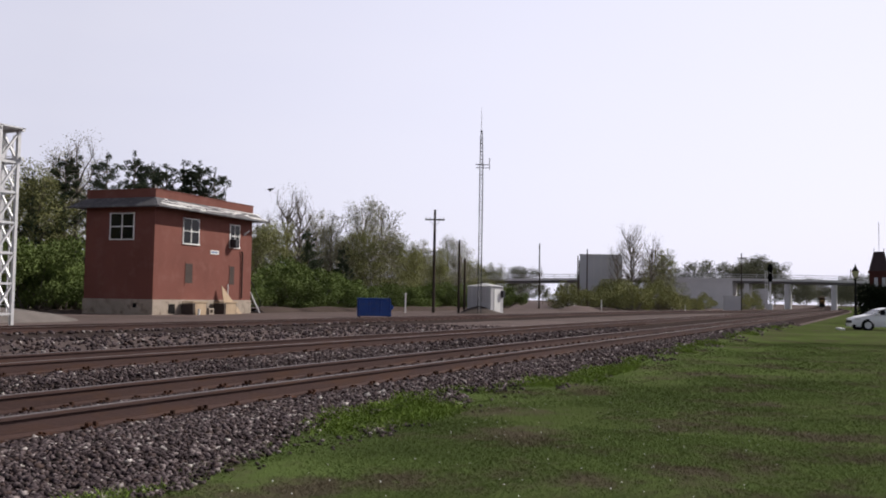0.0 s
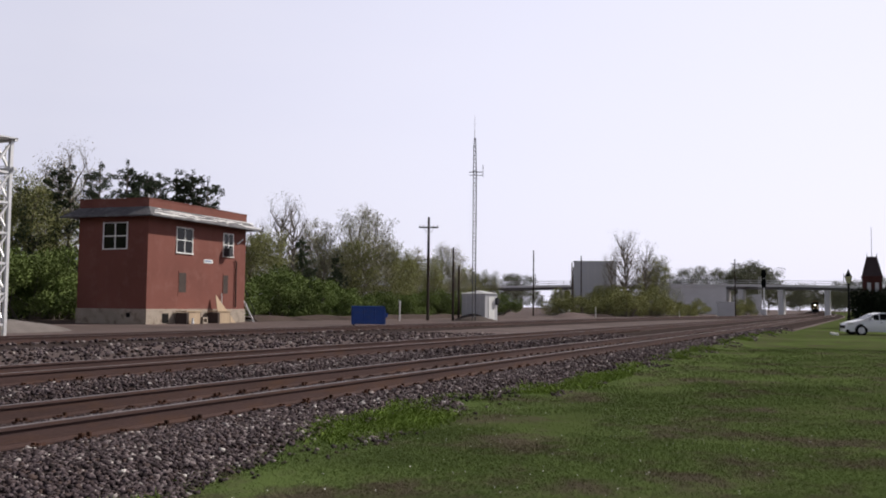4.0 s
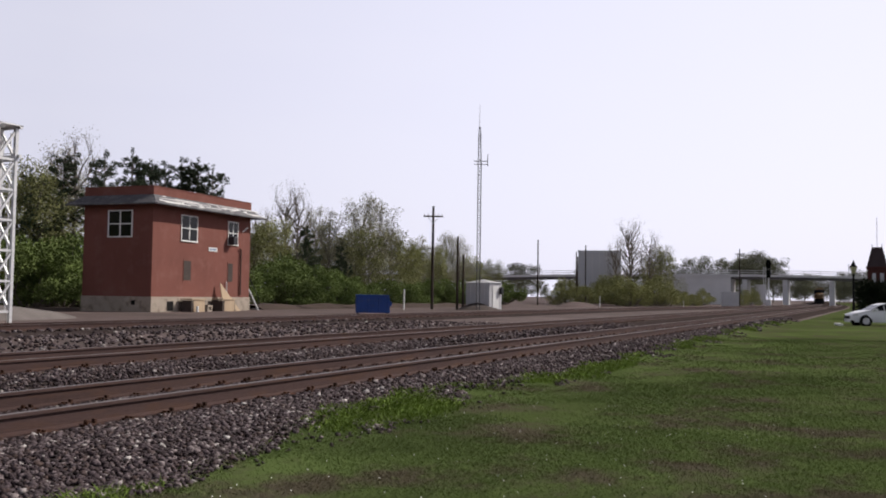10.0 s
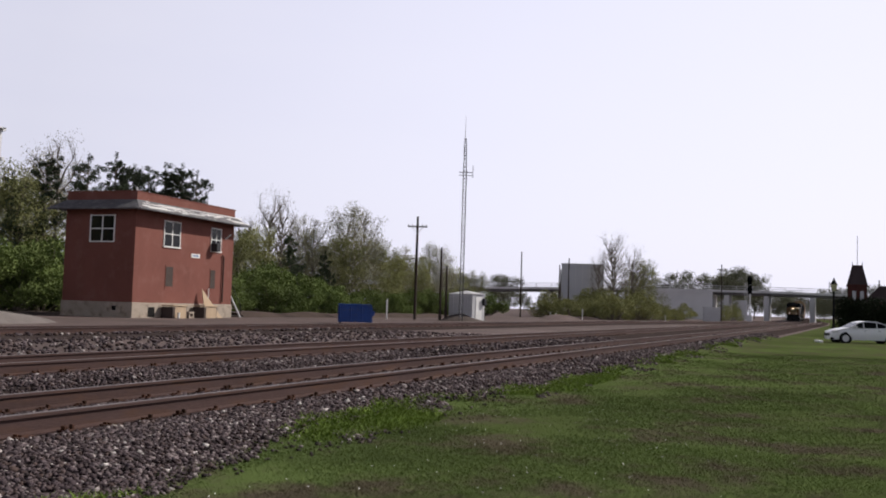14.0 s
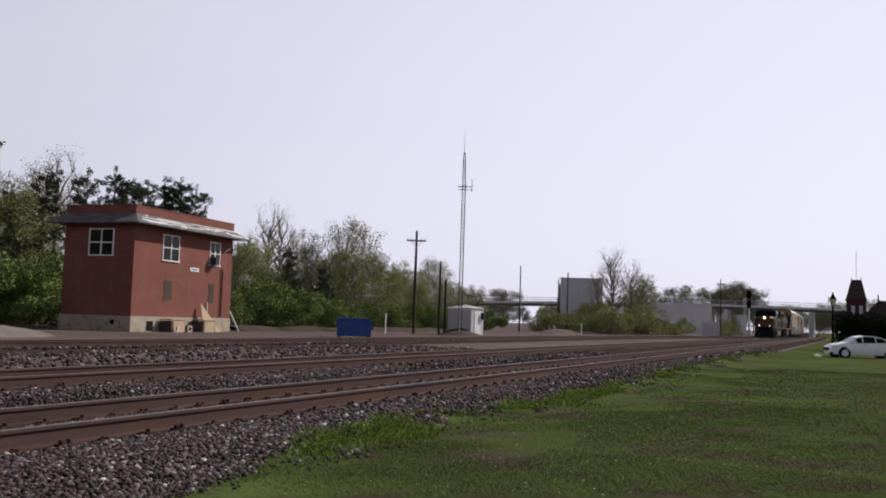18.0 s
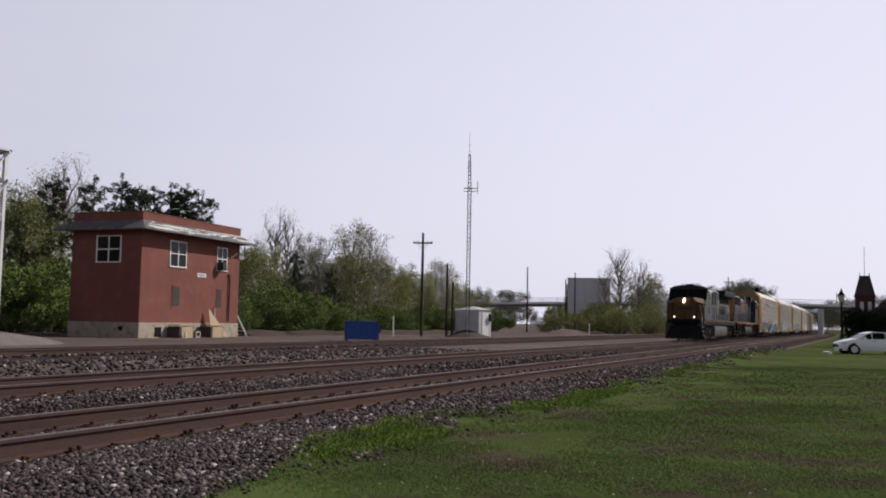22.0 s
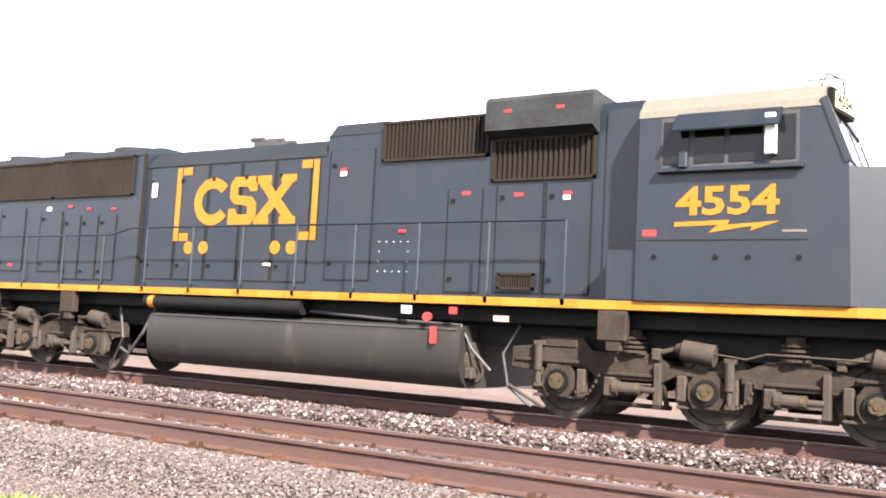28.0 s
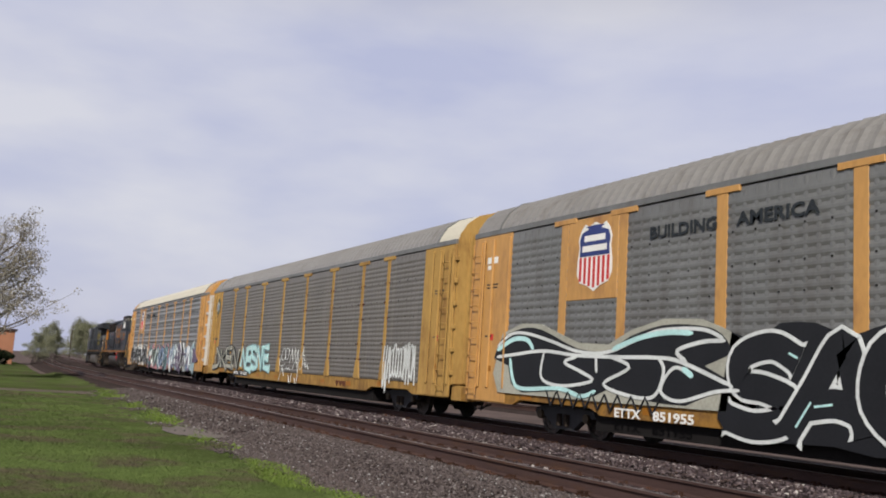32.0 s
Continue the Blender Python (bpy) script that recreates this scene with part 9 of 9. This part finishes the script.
# bare scraped patch and a faint drive across the western lawn
pt = MB()
n = 18
pt.v = [(-20.6 + 1.5 * math.cos(6.283 * i / n) * (1 + 0.2 * math.sin(3 * i)), 4.75 + 0.62 * math.sin(6.283 * i / n), -0.385) for i in range(n)]
pt.f = [tuple(range(n))]
tagged(part("bare_patch", pt, M["stone_pale"]), "bare pale sandy patch at the lawn's edge", "bare ground", kind="structure")
dr = strip([(lambda x: -40, -0.392), (lambda x: 6.3, -0.392)], [-41.2, -39.0])
tagged(part("lawn_path", dr, M["dirt"]), "narrow dark worn path across the lawn", "path", kind="structure")


# ---- loose stones and grass ----
def stone_material(name, k, warm=1.0, even=0.0):
    m = mat(name, (0.2, 0.19, 0.18), 0.9, 0, 0.25, 6, 60, 0.4)
    nt = m.node_tree
    b = nt.nodes["Principled BSDF"]
    geo, ramp, mul = nt.nodes.new("ShaderNodeNewGeometry"), nt.nodes.new("ShaderNodeValToRGB"), nt.nodes.new("ShaderNodeMix")
    r = ramp.color_ramp
    r.elements[0].position, r.elements[0].color = 0.0, (0.026 * k, 0.021 * k, 0.021 * k, 1)
    r.elements[1].position, r.elements[1].color = 1.0, (0.46, 0.43, 0.41, 1)
    r.elements[1].color = tuple(0.46 + (0.20 - 0.46) * even for _ in range(3)) + (1,) if even else r.elements[1].color
    for pos, c in ((0.22, (0.046, 0.036, 0.038)), (0.45, (0.078, 0.064, 0.068)), (0.60, (0.072, 0.053, 0.046)), (0.76, (0.104, 0.088, 0.092)), (0.90, (0.145, 0.122, 0.122)), (0.965, (0.25, 0.225, 0.215))):
        c = [v + (w - v) * even for v, w in zip(c, (0.086, 0.071, 0.067))]
        r.elements.new(pos).color = (c[0] * k * 0.91, c[1] * k * warm * 0.86, c[2] * k * warm ** 0.5 * 0.89, 1)
    nt.links.new(geo.outputs["Random Per Island"], ramp.inputs[0])
    nt.links.new(ramp.outputs[0], b.inputs["Base Color"])
    return m


def build_stones():
    rng = np.random.default_rng(5)
    cube = np.array([(x, y, z) for z in (-1, 1) for y in (-1, 1) for x in (-1, 1)], float)
    quads = np.array([(0, 2, 3, 1), (4, 5, 7, 6), (0, 1, 5, 4), (2, 6, 7, 3), (0, 4, 6, 2), (1, 3, 7, 5)])
    for name, x0, x1, y0, y1, dens, size in (("a", -2.5, 10, 4.9, 7.0, 1150, 0.0215), ("a", -2.5, 10, 7.0, 10.7, 640, 0.024), ("fine", -9, -2.5, 4.2, 6.95, 1700, 0.0125), ("a", -9, -2.5, 6.95, 10.7, 560, 0.024), ("b", 10, 20, 4.9, 10.7, 420, 0.025), ("fine", -20, -9, 4.2, 6.95, 800, 0.016), ("c", -20, -9, 6.95, 10.7, 300, 0.027), ("d", 20, 42, 4.9, 10.7, 150, 0.031), ("fine", -42, -20, 4.2, 6.95, 190, 0.025), ("e", -42, -20, 6.95, 10.7, 110, 0.032),
                                             ("f", -24, 24, 10.7, 15.6, 270, 0.025), ("g", 24, 46, 10.7, 15.6, 40, 0.045), ("k", -62, -24, 10.7, 15.6, 90, 0.036), ("h", 42, 75, 4.9, 10.7, 26, 0.05), ("i", 0, 45, 22.4, 28.5, 16, 0.055), ("j", 8, 46, 15.6, 22.4, 10, 0.05)):
        n = int((x1 - x0) * (y1 - y0) * dens)
        p = np.stack([rng.uniform(x0, x1, n), rng.uniform(y0, y1, n)], 1)
        for ry in (Y1 - 0.754, Y1 + 0.754, Y2 - 0.754, Y2 + 0.754, Y3 - 0.754, Y3 + 0.754):
            p = p[np.abs(p[:, 1] - ry) > 0.17]
        # few stones past the grass edge, in loose spills
        edge = lawn_edge(p[:, 0]) + rng.normal(0, 0.07, len(p)) - 0.04
        spill = (np.sin(p[:, 0] * 2.1 + p[:, 1] * 1.3) + np.sin(p[:, 0] * 0.83 - p[:, 1] * 2.9 + 2)) > 1.05
        p = p[(p[:, 1] > edge) | (spill & (p[:, 1] > edge - 0.75) & (rng.random(len(p)) < 0.55)) | (rng.random(len(p)) < 0.02)]
        n = len(p)
        z = np.where(p[:, 1] < lawn_edge(p[:, 0]), turf(p[:, 1]), bed_height(p[:, 0], p[:, 1]))
        if y0 > 15.5:
            z = np.where(np.abs(p[:, 1] - Y3) < 1.6, -0.205, -0.31)
        s = size * rng.uniform(0.5, 1.15, n) * np.where(rng.random(n) < 0.12, 1.35, 1.0)
        v = cube[None] * rng.uniform(0.42, 1.0, (n, 8, 3))
        q = rng.normal(size=(n, 4))
        q /= np.linalg.norm(q, axis=1)[:, None]
        w, a, b, c = q.T
        R = np.stack([1 - 2 * (b * b + c * c), 2 * (a * b - w * c), 2 * (a * c + w * b), 2 * (a * b + w * c), 1 - 2 * (a * a + c * c), 2 * (b * c - w * a), 2 * (a * c - w * b), 2 * (b * c + w * a), 1 - 2 * (a * a + b * b)], 1).reshape(n, 3, 3)
        v = np.einsum("nij,nkj->nki", R, v) * s[:, None, None] * np.array([1.2, 1.1, 0.85])
        v += np.stack([p[:, 0], p[:, 1], z + s * 0.35], 1)[:, None]
        f = (quads[None] + (np.arange(n) * 8)[:, None, None]).reshape(-1, 4)
        me = raw_mesh("ballast_stones", v.reshape(-1, 3), f, M["stone_fine" if name == "fine" else "stone"], 4)
        tagged(new("ballast_stones", me), "loose crushed grey, brown and whitish ballast stones", "ballast", kind="stuff")


M["stone"], M["stone_fine"] = stone_material("ballast_stone", 1.0), stone_material("fine_gravel", 1.2, 1.06, 0.55)
build_stones()

M["blade"] = lawn_material("grass_blade", (0.090, 0.124, 0.042), (0.126, 0.174, 0.056), (0.122, 0.106, 0.070))
M["weed"] = mat("weed_leaf", (0.142, 0.205, 0.044), 0.7, 0, 0.4, 1.5, 9, 0, dirt=(0.105, 0.150, 0.036), dirt_amount=0.6, spec=0.0)


def build_grass():
    rng = np.random.default_rng(11)

    def blades(x, y, hgt, wid, material, label, splay):
        n = len(x)
        a = rng.uniform(0, 6.283, n)
        h, w = hgt * rng.uniform(0.4, 1.3, n), wid * rng.uniform(0.6, 1.3, n)
        lean = rng.normal(0, splay, (n, 2)) * h[:, None]
        base = np.stack([x, y, turf(y) - 0.004], 1)
        d = np.stack([np.cos(a) * w, np.sin(a) * w, np.zeros(n)], 1)
        tip = base + np.stack([lean[:, 0], lean[:, 1], h], 1)
        v = np.stack([base - d, base + d, tip], 1).reshape(-1, 3)
        me = raw_mesh("grass_blades", v, np.arange(n * 3).reshape(-1, 3), material, 3)
        tagged(new("grass_blades", me), label, "grass", kind="stuff")

    def scatter(x0, x1, y0, y1, dens):
        n = int((x1 - x0) * (y1 - y0) * dens)
        return rng.uniform(x0, x1, n), rng.uniform(y0, y1, n)

    # turf, thinning out with distance and in worn spots
    for x0, x1, y0, dens, h, w in ((3, 11, -0.8, 6000, 0.026, 0.0036), (11, 20, -1.5, 2200, 0.026, 0.0055), (20, 40, -2.5, 500, 0.028, 0.011), (-13, -5, 0.2, 5000, 0.026, 0.0038), (-22, -13, 0.0, 1800, 0.026, 0.006), (-42, -22, -1.0, 420, 0.028, 0.011)):
        x, y = scatter(x0, x1, y0, 6.2, dens)
        worn = np.sin(x * 0.9 + 1.3 * np.sin(y * 0.7)) * np.sin(y * 1.25 + 0.8 * np.sin(x * 0.55)) + 0.35 * np.sin(x * 2.7 + y * 3.1)
        near = y > 3.4
        keep = (y < lawn_edge(x) + rng.normal(0, 0.07, len(x))) & (rng.random(len(x)) < np.where(near, np.clip(0.75 - worn, 0.18, 1), np.clip(1.15 - worn, 0.45, 1)))
        blades(x[keep], y[keep], h, w, M["blade"], "short mown green grass blades with thin worn spots", 1.5)
    # weeds in clumps along the stones
    lab = "taller bright green weeds along the stones"
    for x0, x1, dens, h, w in ((4.5, 16, 2600, 0.060, 0.008), (16, 34, 900, 0.065, 0.013), (34, 62, 260, 0.08, 0.025), (-16, -5, 1500, 0.050, 0.008), (-42, -16, 420, 0.06, 0.016)):
        x, y = scatter(x0, x1, 3.9, 6.3, dens)
        back = lawn_edge(x) - y
        clump = np.sin(x * 1.05 + 2.6) + 0.8 * np.sin(x * 0.43 + 0.4) + 0.5 * np.sin(x * 2.9)
        clump = np.where((x > 0) & (x < 8.6), clump - 1.6, clump)
        keep = (back > -0.06 + rng.normal(0, 0.05, len(x))) & (back < 0.16 + 0.27 * clump + rng.normal(0, 0.08, len(x)))
        blades(x[keep], y[keep], h, w, M["weed"], lab, 1.1)
    # two broad low patches that push out into the stones
    for cx, cy, rx, ry in ((10.3, 5.45, 1.6, 0.42), (19.5, 5.25, 2.2, 0.3)):
        n = int(rx * ry * 9000)
        a, r = rng.uniform(0, 6.283, n), np.sqrt(rng.random(n)) * (1 + 0.2 * np.sin(rng.uniform(0, 6.283, n) * 3))
        blades(cx + rx * r * np.cos(a), cy + ry * r * np.sin(a), 0.065, 0.009, M["weed"], lab, 1.1)
    # a few white and yellow flower heads
    n = 260
    x, y = rng.uniform(3, 14, n), rng.uniform(0.5, 4.8, n)
    c = np.stack([x, y, np.full(n, -0.345)], 1)
    v = np.stack([c + o for o in np.array([(-0.008, 0, 0), (0, -0.008, 0.002), (0.008, 0, 0), (0, 0.008, 0.008)])], 1).reshape(-1, 3)
    tagged(new("flower_heads", raw_mesh("flower_heads", v, np.arange(n * 4).reshape(-1, 4), M["white"], 4)), "tiny white flower heads in the lawn", "flowers", kind="stuff")


build_grass()


# ---- birds ----
M["feather"] = mat("bird_feather", (0.03, 0.028, 0.028), 0.8, 0, 0.2, 5, 20, 0)
BIRDS = []


def bird(label):
    e = thing("bird", label, "bird")
    part("body", MB().tube([(-0.10, 0, 0), (-0.04, 0, 0.005), (0.05, 0, 0.01), (0.10, 0, 0.015), (0.125, 0, 0.01)], [0.008, 0.03, 0.034, 0.022, 0.004], 8), M["feather"], e, smooth=True)
    part("tail", MB().add([(-0.08, -0.012, 0.004), (-0.08, 0.012, 0.004), (-0.18, 0.035, 0), (-0.18, -0.035, 0)], [(0, 1, 2, 3)]), M["feather"], e)
    wings = [part("wing", MB().add([(0.05, s * 0.01, 0), (-0.05, s * 0.01, 0), (-0.06, s * 0.12, 0.0), (-0.03, s * 0.24, 0), (0.03, s * 0.13, 0.004)], [(0, 1, 2, 3, 4)]), M["feather"], e) for s in (1, -1)]
    BIRDS.append((e, wings))
    return e


bird("small dark bird flying over the yard")
bird("small dark bird climbing over the tracks")
BIRD_WAYS = [
    [(0, 27.33, 19.86, 4.96), (0.3, 28.11, 18.74, 4.94), (0.6, 28.83, 17.6, 4.96), (0.9, 29.3, 16.81, 4.96), (1.2, 29.38, 16.68, 4.93), (1.5, 29.29, 16.84, 4.88), (2.0, 28.53, 18.2, 4.42), (3.0, 34, 40, 3.5), (4.0, 50, 66, 4), (32, 52, 70, 4)],
    [(0, 84, 60, 4), (21.0, 84, 60, 4), (22.2, 52, 40, 6), (23.0, 30.8, 17.93, 6.23), (23.1, 31.01, 17.43, 6.65), (23.4, 31.61, 15.81, 7.98), (23.7, 31.63, 14.82, 9.83), (24.0, 31.35, 14.23, 11.65), (24.2, 31.12, 13.68, 12.97), (24.5, 31.53, 12.77, 12.95), (26, 50, 0, 22), (32, 120, -60, 40)],
]


# ---- what moves ----
SHIFT = [(24.5, 64.5), (26.5, 24.97), (27.0, 15.07), (27.5, 5.3), (28.0, -4.25), (28.5, -13.86), (29.0, -23.75), (29.5, -33.68), (30.0, -43.56), (30.5, -53.44), (31.0, -63.19), (31.5, -72.85), (32.0, -82.5)]
TIMES = list(range(0, 25)) + [24.5 + 0.5 * i for i in range(16)]


def train_shift(t):
    """How far along x the train stands at t, against its place at 27.8 s."""
    if t <= SHIFT[0][0]:
        return SHIFT[0][1] + (SHIFT[0][0] - t) * 19.8
    for (a, u), (b, w) in zip(SHIFT, SHIFT[1:]):
        if t <= b:
            return u + (w - u) * (t - a) / (b - a)
    return SHIFT[-1][1]


def motions():
    for car, centre, half in CARS:
        rows = []
        for t in TIMES:
            x = centre + train_shift(t)
            a, b = bend(x - half), bend(x + half)
            rows.append((t, pose(x, Y2 + (a + b) / 2, 0, 0, 0, math.degrees(math.atan2(b - a, 2 * half)))))
        walk(car, rows)
    for (e, wings), way in zip(BIRDS, BIRD_WAYS):
        rows, last = [], 0.0
        for i, (t, x, y, z) in enumerate(way):
            a, b = way[max(i - 1, 0)], way[min(i + 1, len(way) - 1)]
            if abs(b[1] - a[1]) + abs(b[2] - a[2]) > 0.05:
                turn = math.degrees(math.atan2(b[2] - a[2], b[1] - a[1]))
                turn = last + max(-80, min(80, (turn - last + 180) % 360 - 180))
            else:
                turn = last
            rows.append((t, pose(x, y, z, 0, 0, turn)))
            last = turn
        walk(e, rows)
        for s, wg in zip((1, -1), wings):
            walk(wg, [(k / 10, pose(0, 0, 0.02, s * (38 if k % 2 else -22), 0, 0)) for k in range(321)])
    for ws, x, r in WHEELS:
        walk(ws, [(k / 30, pose(x, 0, r, 0, -math.degrees((train_shift(0) - train_shift(k / 30)) / r), 0)) for k in range(0, 961)])


motions()
